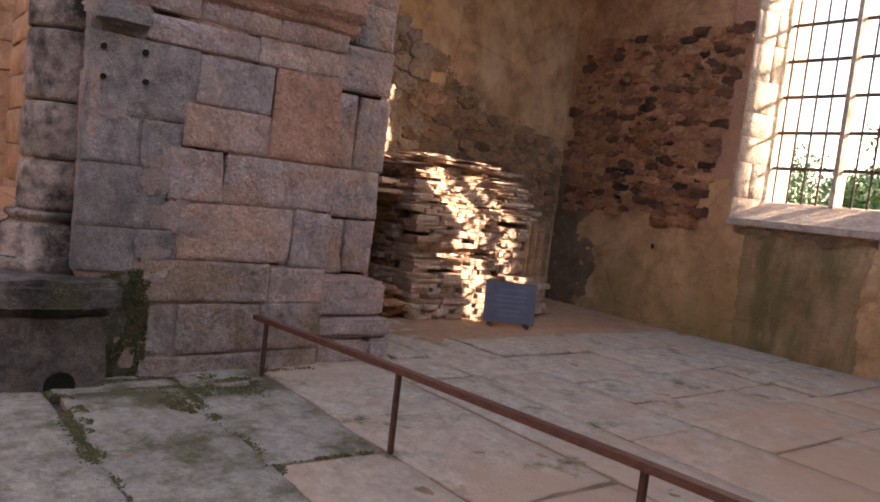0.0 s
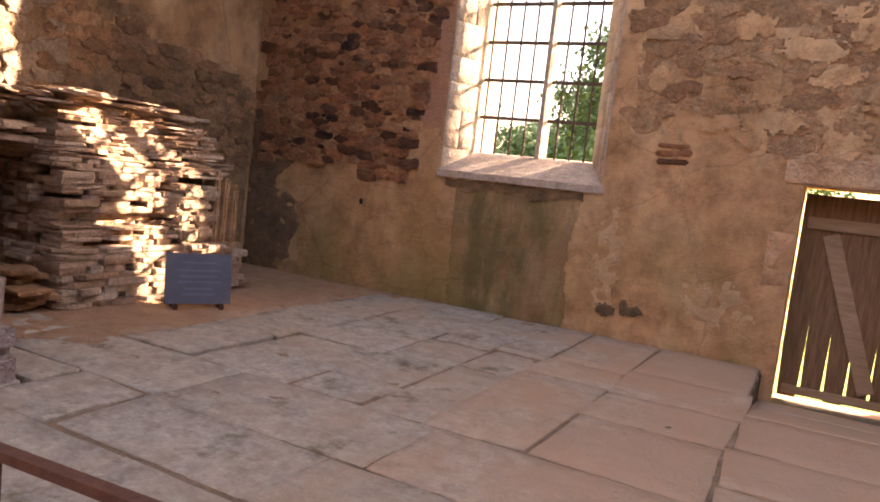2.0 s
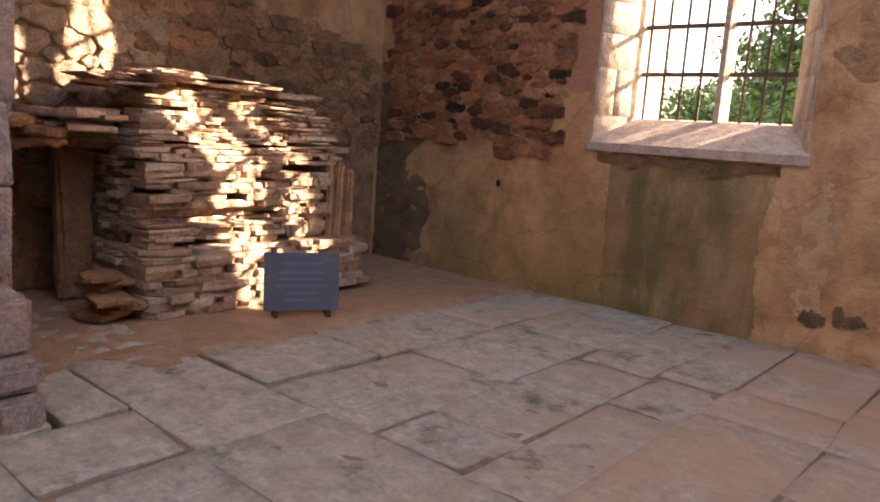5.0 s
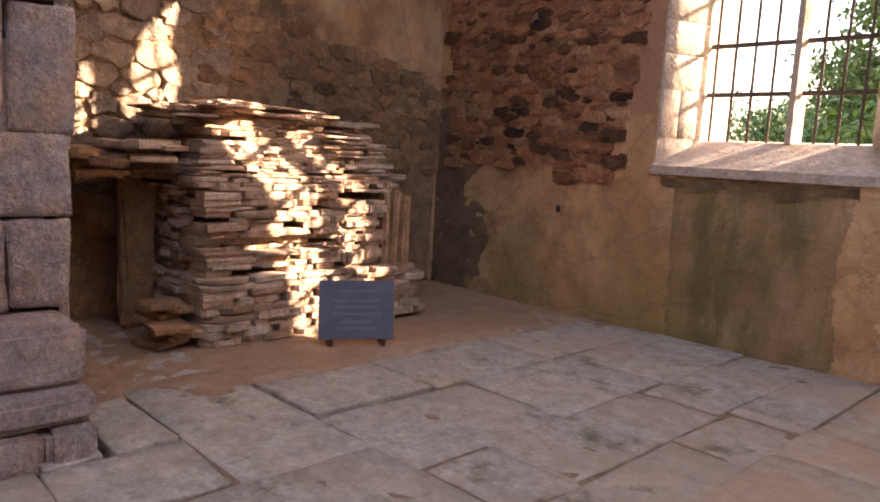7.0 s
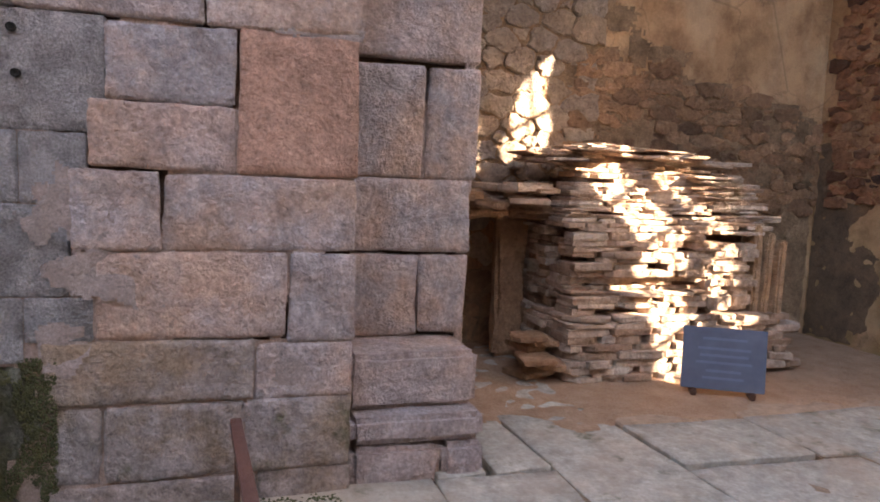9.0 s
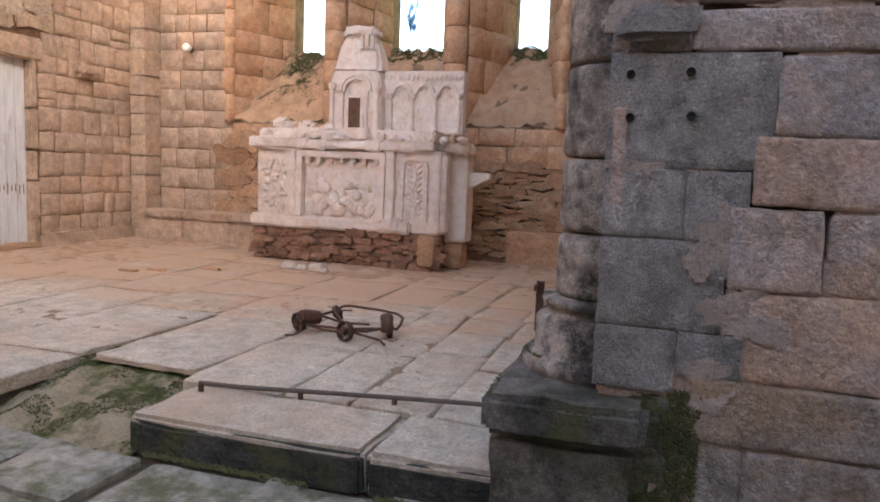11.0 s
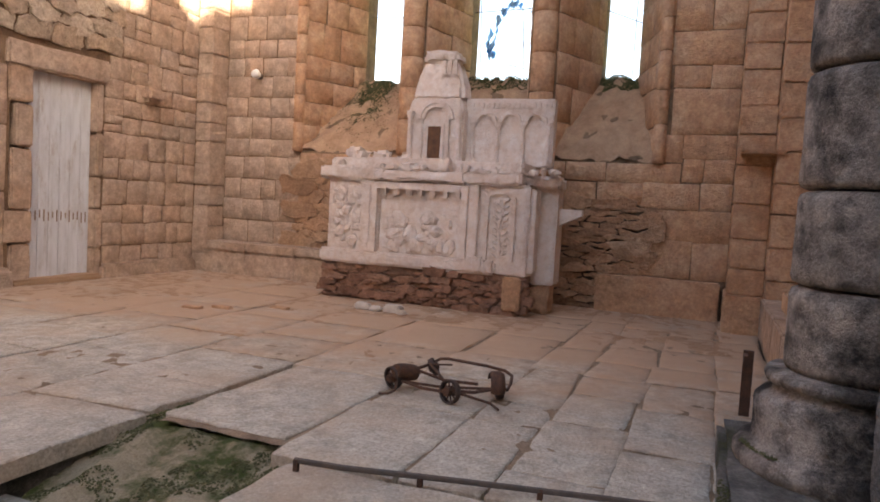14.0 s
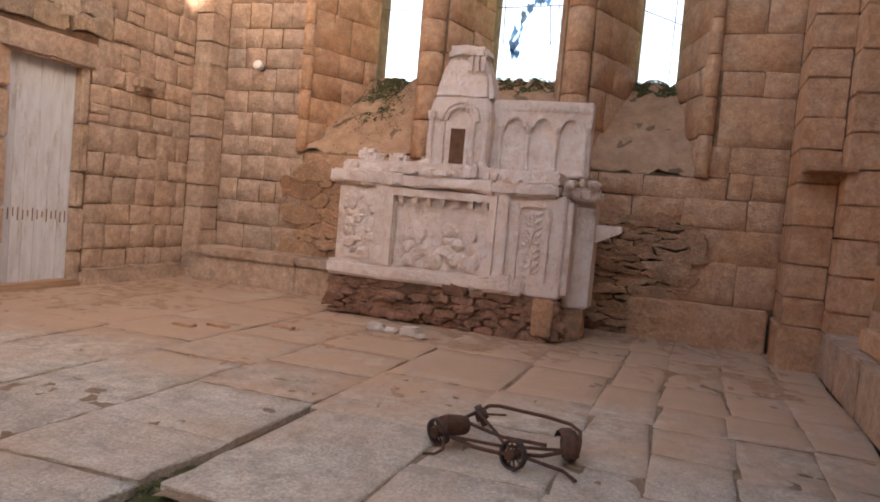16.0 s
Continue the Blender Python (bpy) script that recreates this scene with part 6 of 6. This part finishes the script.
# rubble of the chapel end wall
M_E = plane_matrix((X_CH, 0, 0), (0, 1, 0), (1, 0, 0))
patch_sheet(M_E, 3.9, 8.5, 0.0, 3.3, lambda u, v: v < (3.2 if u < 5.7 else 2.75 - 0.2 * (u - 5.7)) + 0.25 * noise.noise(Vector((u * 2, v * 2, 6))), MORTAR_OCHRE, wall_chapel_end, "bared_core")
rubble("rough_stone", M_E, 3.9, 5.75, 0.9, 3.5, (0.09, 0.18), (0.12, 0.26), lambda u, v: v < 3.3 + 0.3 * noise.noise(Vector((u * 2, v, 5))), RUBBLE_GREY, wall_chapel_end, (0.02, 0.06), 17, 240, 0.01)
rubble("rough_stone", M_E, 5.7, 8.5, 0.9, 3.0, (0.05, 0.11), (0.09, 0.26), lambda u, v: v < 2.72 - 0.22 * (u - 5.7) + 0.25 * noise.noise(Vector((u * 2, v * 2, 6))) and v > 1.3, RUBBLE_BROWN, wall_chapel_end, (0.012, 0.04), 18, 480, 0.006)

rubble("rough_stone", M_E, 3.92, 5.1, 0.05, 1.2, (0.09, 0.2), (0.12, 0.3), lambda u, v: True, RUBBLE_BROWN, wall_chapel_end, (0.01, 0.04), 19, 60, 0.012)

# choir walls
M_B = plane_matrix((X_B, 0, 0), (0, 1, 0), (1, 0, 0))
back = [(-0.02, 1.6, 0.72, 1.96), (0.72, 1.6, 1.13, 1.96), (0.29, 2.6, 1.13, 3.2), (0.23, 3.5, 1.13, 3.95), (0.29, 3.2, 0.75, 3.5), (0.75, 3.2, 1.13, 3.5), (0.47, 2.28, 1.13, 2.6), (0.47, 1.96, 0.75, 2.28), (0.75, 1.96, 1.13, 2.28), (0.14, 2.22, 0.47, 2.6),
        (-0.03, 0.68, 0.68, 1.18), (0.68, 0.68, 1.13, 1.18), (0.09, 1.18, 1.13, 1.6)]
lay("ashlar_block", M_B, back, ASHLAR, wall_east, (0.006, 0.02), 0.009, 0.009, 0.008, 4, 0.05, 0.012)
lay("ashlar_block", M_B, courses(0.14, 1.13, 3.95, 6.8, (0.32, 0.48), (0.35, 0.7), (), 0, 20), ASHLAR, wall_east, (0.006, 0.02), 0.009, 0.009, 0.008, 3, 0.05, 0.012)
patch_sheet(M_B, -1.5, 0.1, 0.2, 1.65, lambda u, v: True, EARTH, wall_east, "bedding", 0.0, 0.08)
rubble("rough_stone", M_B, -1.4, 0.0, 0.2, 1.62, (0.055, 0.1), (0.2, 0.5), lambda u, v: u < 0.0 and (u < -0.1 or v > 1.2), RUBBLE, wall_east, (0.03, 0.08), 21, 150, 0.008)
rubble("rough_stone", M_B, -4.3, -3.3, 0.2, 1.9, (0.07, 0.15), (0.15, 0.4), lambda u, v: True, RUBBLE, wall_east, (0.02, 0.06), 27, 80)
lay("ashlar_block", M_B, courses(-1.6, 0.47, 1.62, 2.2, (0.16, 0.32), (0.4, 0.9), ((0.0, 1.6, 0.5, 1.97),), 0.1, 22), ASHLAR, wall_east, (0.006, 0.02), 0.009, 0.009, 0.008, 3, 0.05, 0.012)
lay("ashlar_block", M_B, courses(-6.85, -5.4, 0.66, 6.8, (0.28, 0.4), (0.28, 0.52), (), 0, 23), ASHLAR_TAN, wall_east, (0.006, 0.02), 0.009, 0.009, 0.008, 3, 0.05, 0.012)
rubble("rough_stone", M_B, -5.4, -4.2, 0.66, 1.9, (0.08, 0.2), (0.18, 0.5), lambda u, v: u > -5.35, RUBBLE, wall_east, (0.02, 0.06), 24, 80)
lay("ashlar_block", M_B, courses(-5.4, -1.6, 1.9, 2.2, (0.28, 0.32), (0.6, 1.1), (), 0, 25), ASHLAR, wall_east, (0.006, 0.02), 0.009, 0.009, 0.008, 3, 0.05, 0.012)

# splayed sides of the choir windows, and the shafts at their edges
for (f, o, seed) in (((-5.4, X_B), (-4.92, XO), 31), ((-3.69, X_B), (-4.2, XO), 32), ((-3.31, X_B), (-3.02, XO), 33), ((-1.69, X_B), (-2.0, XO), 34), ((-1.3, X_B), (-0.86, XO), 35), ((0.12, X_B), (-0.31, XO), 36)):
    a, b2 = Vector((f[1], f[0], 0)), Vector((o[1], o[0], 0))
    U = (b2 - a).normalized()
    n = Vector((-U.y, U.x, 0))
    if (n.y > 0) != (seed % 2 == 1):
        n = -n
    org = a
    if n.cross(U).z < 0:
        U, org = -U, b2
    lay("splay_block", plane_matrix(org, U, n), courses(0.0, (b2 - a).length, 2.3, 6.8, (0.34, 0.55), (0.35, 0.7), (), 0, seed), ASHLAR, wall_east, (0.006, 0.02), 0.009, 0.009, 0.008, 3, 0.05, 0.012)
for y, x in ((-5.44, X_B + 0.02), (-3.5, X_B + 0.04), (-1.49, X_B + 0.04), (0.16, X_B + 0.02)):
    r = 0.17 if y in (-3.5, -1.49) else 0.085
    z = 2.2
    while z < 6.8:
        h = rc.uniform(0.42, 0.62)
        b = lathe([(r - 0.012, z + 0.004), (r, z + 0.02), (r, z + h - 0.02), (r - 0.012, z + h - 0.004)], 16)
        b.transform(Matrix.Translation((x, y, 0)))
        part("shaft_drum", b, ASHLAR, wall_east, "", True)
        z += h
# sills: mossy, stony slope
for (f0, f1), (o0, o1), seed in (((-5.4, -3.69), (-4.92, -4.2), 41), ((-3.31, -1.69), (-3.02, -2.0), 42), ((-1.3, 0.12), (-0.86, -0.31), 43)):
    b = bmesh.new()
    N = 18
    grid = []
    for j in range(N + 1):
        k = j / N
        row = []
        for i in range(N + 1):
            a, c = f0 + (o0 - f0) * k, f1 + (o1 - f1) * k
            p = Vector((X_B + (XO - X_B) * k, a + (c - a) * i / N, 2.21 + 1.3 * k))
            p += Vector((0.3, 0, 1)) * (0.03 + 0.08 * noise.noise(p * 3.0) + 0.06 * noise.noise(p * 9.0))
            row.append(b.verts.new(p))
        grid.append(row)
    for j in range(N):
        for i in range(N):
            b.faces.new((grid[j][i], grid[j][i + 1], grid[j + 1][i + 1], grid[j + 1][i]))
    part("window_slope", b, SILL_TAN, wall_east, "rough sloping sill", True)
    spots = []
    while len(spots) < (5200 if seed == 41 else 2200):
        k, i = (1.02 - abs(rs.gauss(0, 0.3)), min(1.0, max(0.0, rs.gauss(0.45, 0.17)))) if seed == 41 else (rs.uniform(0.86, 1.02), rs.random())
        a, c = f0 + (o0 - f0) * k, f1 + (o1 - f1) * k
        p = Vector((X_B + (XO - X_B) * k, a + (c - a) * i, 2.21 + 1.3 * k))
        if noise.noise(p * 4.0) < -0.25:
            k = 2.0
        p += Vector((0.3, 0, 1)) * (0.04 + 0.08 * noise.noise(p * 3.0) + 0.06 * noise.noise(p * 9.0))
        if k < 1.5:
            spots.append((p, Vector((0.6, 0, 0.8))))
    b = moss_tufts(spots, rs, (0.004, 0.011))
    tagged(part("moss", b, MOSS), "dark green moss spread over the window sill", "moss", kind="stuff")

# door wall of the choir
M_S = plane_matrix((0, Y_S, 0), (-1, 0, 0), (0, 1, 0))
hole = ((7.75, 0.0, 9.3, 2.9), (7.75, 2.88, 9.38, 3.22))
lay("ashlar_block", M_S, courses(9.3, 11.2, 0.35, 5.6, (0.24, 0.38), (0.24, 0.46), hole, 0.14, 51), ASHLAR_TAN, wall_south, (0.006, 0.02), 0.009, 0.009, 0.008, 4, 0.05, 0.012)
lay("ashlar_block", M_S, [(7.45, 0.3, 7.8, 0.9), (7.35, 0.9, 7.8, 1.35), (7.5, 1.35, 7.8, 2.15), (7.45, 2.15, 7.8, 2.88)], ASHLAR_TAN, wall_south, (0.02, 0.04), 0.01, 0.014, 0.016, 4)
patch_sheet(M_S, 4.9, 7.5, 0.35, 5.0, lambda u, v: True, EARTH, wall_south, "bedding", 0.0, 0.08)
patch_sheet(M_S, 7.45, 9.4, 3.2, 5.2, lambda u, v: True, MORTAR_TAN, wall_south, "bedding", 0.0, 0.08)
rubble("rough_stone", M_S, 5.0, 7.45, 0.4, 4.6, (0.13, 0.28), (0.17, 0.38), lambda u, v: noise.noise(Vector((u * 1.6, v * 2.2, 3))) > -0.14, RUBBLE_TAN, wall_south, (0.04, 0.08), 53, 190, 0.014)
rubble("thin_stone", M_S, 5.0, 7.45, 0.4, 4.6, (0.05, 0.1), (0.18, 0.4), lambda u, v: noise.noise(Vector((u * 1.6, v * 2.2, 3))) < -0.18, RUBBLE_TAN, wall_south, (0.03, 0.06), 55, 200, 0.008)
rubble("rough_stone", M_S, 7.45, 9.4, 3.4, 5.2, (0.1, 0.2), (0.18, 0.45), lambda u, v: True, RUBBLE_TAN, wall_south, (0.03, 0.06), 54, 110, 0.01)
bm = rough_box(-10.35, -9.98, Y_S - 0.05, Y_S + 0.16, 2.76, 2.98, 0.06, 0.015, 3, 63)
part("corbel", bm, ASHLAR_TAN, wall_south, "rounded corbel stone")
bm = rough_box(-7.85, -5.5, Y_S - 0.02, Y_S + 0.14, 0.1, 0.42, 0.04, 0.02, 4, 64)
part("wall_footing", bm, ASHLAR_TAN, wall_south)
bm = rough_box(-11.2, -9.25, Y_S - 0.02, Y_S + 0.12, 0.1, 0.38, 0.04, 0.02, 4, 65)
part("wall_footing", bm, ASHLAR_TAN, wall_south)


def pilaster(x0, x1, y0, y1, z0, z1, seed, owner):
    """Stacked squared blocks of a wall pilaster."""
    r = random.Random(seed)
    z = z0
    k = 0
    while z < z1:
        h = r.uniform(0.3, 0.46)
        bm = rough_box(x0, x1 + r.uniform(-0.012, 0.012), y0, y1 + r.uniform(-0.012, 0.012), z + 0.004, z + h - 0.004, 0.012, 0.008, 2, seed + k)
        part("pilaster_block", bm, ASHLAR_TAN if owner is wall_south else ASHLAR, owner)
        z += h
        k += 1


pilaster(-11.66, -11.22, Y_S - 0.05, -6.86, 0.1, 6.0, 71, wall_south)
pilaster(-11.66, -10.74, 1.13, 1.53, 0.62, 6.2, 72, wall_choir_side)
part("pilaster_base", rough_box(-11.66, -10.55, 1.1, 1.53, 0.1, 0.62, 0.02, 0.012, 3, 76), ASHLAR, wall_choir_side, "projecting base block of the pilaster")
pilaster(-11.66, -10.36, 1.535, 1.97, 0.5, 6.2, 73, wall_choir_side)
bm = rough_box(-10.95, -10.3, 1.16, 1.62, 2.26, 2.31, 0.01, 0.015, 2, 74)
part("ledge_stone", bm, RUBBLE, wall_choir_side, "thin projecting ledge stone")
M_R = plane_matrix((0, Y_R - 0.05, 0), (1, 0, 0), (0, -1, 0))
lay("ashlar_block", M_R, courses(-11.0, -6.9, 0.55, 5.0, (0.3, 0.46), (0.4, 0.8), (), 0, 75), ASHLAR, wall_choir_side, (0.006, 0.02), 0.009, 0.009, 0.008, 3, 0.05, 0.012)

# ---- flagstones ----
M_F = plane_matrix((0, 0, -0.05), (1, 0, 0), (0, 0, 1))
M_FC = plane_matrix((0, 0, Z_C - 0.05), (1, 0, 0), (0, 0, 1))
rg = random.Random(19)


def strip_x(y0, y1, x0, x1, ws, cuts=()):
    """A row of flags along x, with the given joints and random ones between."""
    out, marks = [], sorted(set([x0, x1] + [c for c in cuts if x0 < c < x1]))
    for a, b in zip(marks, marks[1:]):
        n = max(1, round((b - a) / rg.uniform(*ws)))
        e = [a] + [a + (b - a) * (k + rg.uniform(-0.15, 0.15)) / n for k in range(1, n)] + [b]
        out += [(p, y0, q, y1) for p, q in zip(e, e[1:])]
    return out


def strip_y(x0, x1, y0, y1, ws, cuts=()):
    return [(x0, a, x1, b) for (a, _, b, _) in strip_x(0, 1, y0, y1, ws, cuts)]


nave = []
for y0, y1, cuts in ((0.55, 1.37, (-2.85, -1.6)), (1.37, 2.06, (-3.65, -2.3)), (2.06, 2.7, (-3.6, -2.3, -0.9)), (2.7, 3.6, (-2.75, -1.5)), (3.6, 4.23, (-3.36, -2.1, -0.6)), (4.23, 4.97, (-4.9, -3.36, -1.9, -0.5))):
    nave += strip_x(y0, y1, -3.98 if y0 < 3.8 else -6.7, 2.5, (0.9, 1.5), cuts)
nave += [(-6.7, 3.9, -5.3, 4.23), (-5.3, 3.9, -3.98, 4.23), (-4.5, 3.6, -3.98, 3.9)]
for x0, x1, cuts in ((-4.5, -3.82, (5.85,)), (-3.82, -3.0, (6.1, 7.25)), (-3.0, -2.44, (5.45, 6.9, 7.95)), (-2.44, -2.02, (6.3, 7.0)), (-2.02, -1.36, (6.6, 7.16)), (-1.36, -0.46, (5.9, 7.35)), (-0.46, 0.7, (5.3, 6.8)), (0.7, 1.8, (6.0, 6.8))):
    nave += strip_y(x0, x1, 4.97, 8.5, (0.8, 1.5), cuts)
nave = [(a, b, c, d - (0.035 if abs(d - 4.97) < 0.01 and -5.0 < a and c < -3.2 else 0.0)) for a, b, c, d in nave]
nave = [(a, b, c - (0.05 if abs(c + 3.82) < 0.01 and b < 5.8 else 0.0), d) for a, b, c, d in nave]
ramp = [c for c in nave if c[0] > -0.47 and c[1] > 6.75]
nave = [c for c in nave if c not in ramp]
brown = [c for c in nave if c[0] > -2.1 and c[1] > 2.9]
damp = [c for c in nave if c[2] < -1.4 and c[3] < 2.75]
fall = Vector((0, 0.29, 1.8)).normalized()
lay("flagstone", plane_matrix((0, 6.8, -0.05), (1, 0, 0), fall), [(a, b - 6.8, c, d - 6.8) for a, b, c, d in ramp], FLAG, floor_nave, (0.046, 0.053), 0.006, 0.007, 0.007, 7, 0.05, 0.02)
lay("flagstone", M_F, damp, FLAG_MOSS, floor_nave, (0.044, 0.056), 0.012, 0.014, 0.012, 8, 0.05, 0.035)
lay("flagstone", M_F, [c for c in nave if c not in brown and c not in damp], FLAG_GREY, floor_nave, (0.046, 0.055), 0.008, 0.008, 0.009, 7, 0.05, 0.03)
lay("flagstone", M_F, brown, FLAG, floor_nave, (0.046, 0.053), 0.006, 0.007, 0.007, 7, 0.05, 0.03)
mossy = []
for y0, y1, cuts in ((-3.2, -2.3, ()), (-2.3, -1.4, (-3.2,)), (-1.4, -0.75, (-3.3,)), (-0.75, -0.05, (-2.7,)), (-0.05, 0.55, (-2.9,))):
    mossy += strip_x(y0, y1, -3.88, 1.0, (0.7, 1.2), cuts)
lay("flagstone", M_F, mossy, FLAG_MOSS, floor_nave, (0.03, 0.058), 0.03, 0.02, 0.025, 7, 0.05, 0.05)
warm = strip_y(-6.7, -5.6, 4.97, 8.5, (0.8, 1.3)) + strip_y(-5.6, -4.5, 4.97, 8.5, (0.8, 1.3))
lay("flagstone", M_F, warm, FLAG_WARM, floor_nave, (0.03, 0.045), 0.012, 0.02, 0.012, 4)

choir = []
for y0, y1, x1, cuts in ((-7.1, -6.0, -3.9, ()), (-6.0, -4.95, -3.9, ()), (-4.95, -3.95, -3.9, (-6.4,)), (-3.95, -3.05, -3.8, (-4.8,)), (-3.05, -2.1, -3.75, (-4.78, -6.4)), (-2.02, -1.13, -4.78, (-6.32,)), (-1.13, -0.39, -4.55, (-5.75,)), (-0.39, 0.05, -4.55, (-5.7, -6.24)), (0.05, 0.55, -4.55, (-4.95, -5.95)), (0.55, 1.05, -4.55, (-5.6,)), (1.05, 1.5, -5.0, ())):
    row = strip_x(y0, y1, -11.5, x1, (0.7, 1.25), cuts)
    choir += [(a, b - (0.08 if y0 == -2.02 and c < -6.3 else 0.0), c, d) for a, b, c, d in row]
near = [c for c in choir if (c[0] + c[2]) / 2 > -6.6]
far = [c for c in choir if (c[0] + c[2]) / 2 <= -6.6]
lay("flagstone", M_FC, near, FLAG_PALE, floor_choir, (0.046, 0.055), 0.012, 0.01, 0.012, 8, 0.05, 0.024)
lay("flagstone", M_FC, far, FLAG, floor_choir, (0.046, 0.053), 0.008, 0.008, 0.009, 6, 0.05, 0.035)
for y0, y1, k in ((-0.97, 0.42, 0), (0.42, 1.1, 1)):
    part("step_stone", rough_box(-4.53, -3.93, y0 + 0.006, y1 - 0.006, -0.05, Z_C + 0.004, 0.025, 0.014, 4, 80 + k), FLAG_PALE, floor_choir, "worn granite step stone")
    # near-black sheet over the front of each step stone
    part("step_riser", rough_box(-4.02, -3.912, y0 + 0.012, y1 - 0.012, -0.05, Z_C - 0.022, 0.02, 0.014, 4, 90 + k), STEP_BLACK, floor_choir, "near-black front face of the step")
part("edge_stone", rough_box(-4.8, -3.74, -3.1, -2.12, -0.08, Z_C - 0.02, 0.02, 0.02, 4, 83), GRANITE_DARK, floor_choir, "mossy broken edge under the raised slab")
part("edge_stone", rough_box(-4.6, -3.84, -6.9, -3.1, -0.08, Z_C - 0.02, 0.02, 0.02, 5, 84), FLAG_MOSS, floor_choir)
# mossy hollow beside the broken step
b = bmesh.new()
N = 26
grid = [[b.verts.new((-4.85 + 1.05 * i / N, -2.15 + 1.25 * j / N, 0.0)) for i in range(N + 1)] for j in range(N + 1)]
for row in grid:
    for v in row:
        k = (v.co.x + 4.85) / 1.05
        v.co.z = Z_C - 0.03 - 0.2 * k ** 1.3 + 0.05 * noise.noise(v.co * 4.0) + 0.03 * noise.noise(v.co * 13.0)
for j in range(N):
    for i in range(N):
        b.faces.new((grid[j][i], grid[j][i + 1], grid[j + 1][i + 1], grid[j + 1][i]))
part("earth_hollow", b, EARTH_MOSS, floor_choir, "mossy earth hollow where slabs are missing", True)

# dust that fills the joints
patch_sheet(M_F, -3.95, 2.4, 1.4, 8.5, lambda u, v: not (-5.0 < u < -3.1 and 4.85 < v < 5.05) and not (-3.95 < u < -3.75 and 4.9 < v < 5.85) and not (u > -0.5 and v > 6.75), JOINT_DUST, floor_nave, "joint_dust", 0.033, 0.06)
patch_sheet(M_FC, -11.5, -4.7, -7.0, 1.5, lambda u, v: not (-2.2 < v < -1.95), JOINT_DUST, floor_choir, "joint_dust", 0.035, 0.06)

# sand drifted over the flags before the stones and along the window wall
def drift(u, v):
    n = 0.35 * noise.noise(Vector((u * 1.5, v * 1.5, 2))) + 0.2 * noise.noise(Vector((u * 5, v * 5, 7)))
    return (u < -4.62 + n and v > 4.95) or (v > 8.25 + 0.5 * n and u < -4.2) or (u < -4.55 + n and 3.95 < v <= 4.95)


patch_sheet(M_F, -6.75, -3.6, 3.95, 8.5, drift, SAND, floor_nave, "drifted_sand", 0.046, 0.03, 0.02)

def choir_drift(u, v):
    n = noise.noise(Vector((u * 0.8, v * 0.8, 12))) + 0.5 * noise.noise(Vector((u * 2.6, v * 2.6, 14))) + 0.25 * noise.noise(Vector((u * 8, v * 8, 15)))
    near_wall = max(0.0, 1.2 - min(u + 11.5, v + 7.0)) + (0.7 if -10.2 < u < -8.9 and -4.3 < v < -0.8 else 0.0)
    return n + near_wall > 0.12 + 0.3 * max(0.0, u + 8.6)


patch_sheet(M_FC, -11.55, -6.4, -7.1, 1.5, choir_drift, SAND, floor_choir, "drifted_sand", 0.043, 0.05, 0.012)

# moss and weeds along the joints by the pier
rj = random.Random(31)
spots = []
JOINTS = (((-3.8, 1.37), (-2.2, 1.37), 90, 0.05), ((-3.7, 2.06), (-2.25, 2.07), 110, 0.05), ((-3.75, 1.75), (-3.45, 2.5), 70, 0.12), ((-2.35, 2.05), (-2.3, 2.6), 25, 0.02), ((-3.9, -2.25), (-3.2, -2.2), 40, 0.06), ((-3.88, -0.95), (-3.85, 1.0), 90, 0.035), ((-4.75, -2.05), (-5.1, -2.04), 30, 0.02), ((-3.85, 1.7), (-3.88, 3.1), 40, 0.04))
for (x0, y0), (x1, y1), n, spread in JOINTS:
    for _ in range(n * 16):
        k = rj.random()
        if noise.noise(Vector((k * 9, x0 * 3, y0))) < -0.1:
            continue
        z = 0.0 if x0 > -4.5 else Z_C - 0.01
        p = Vector((x0 + (x1 - x0) * k + rj.gauss(0, spread * 0.45), y0 + (y1 - y0) * k + rj.gauss(0, spread * 0.45), z))
        spots.append((p, Vector((0, 0, 1))))
for cx, cy, rx, ry, n in ((-3.62, 2.28, 0.2, 0.34, 1500), (-3.35, 1.98, 0.22, 0.12, 800), (-3.3, 1.42, 0.35, 0.06, 700), (-3.86, 1.8, 0.06, 0.25, 600)):
    for _ in range(n):
        a, q = rj.uniform(0, 6.283), math.sqrt(rj.random())
        p = Vector((cx + rx * q * math.cos(a), cy + ry * q * math.sin(a), 0.004))
        if noise.noise(p * 9.0) > 0.35 * q - 0.2:
            spots.append((p, Vector((0, 0, 1))))
for _ in range(7000):
    p = Vector((rj.uniform(-4.85, -3.82), rj.uniform(-2.13, -0.95), 0.0))
    k = (p.x + 4.85) / 1.05
    q = Vector((p.x, p.y, 0.0))
    if noise.noise(Vector((p.x * 3.1, p.y * 3.1, 9))) > 0.05:
        p.z = Z_C - 0.03 - 0.2 * k ** 1.3 + 0.05 * noise.noise(q * 4.0) + 0.03 * noise.noise(q * 13.0) + 0.003
        spots.append((p, Vector((0, 0, 1))))
b = moss_tufts(spots, rj, (0.003, 0.008))
tagged(part("moss", b, MOSS), "moss and weeds in the joints of the paving", "moss", kind="stuff")
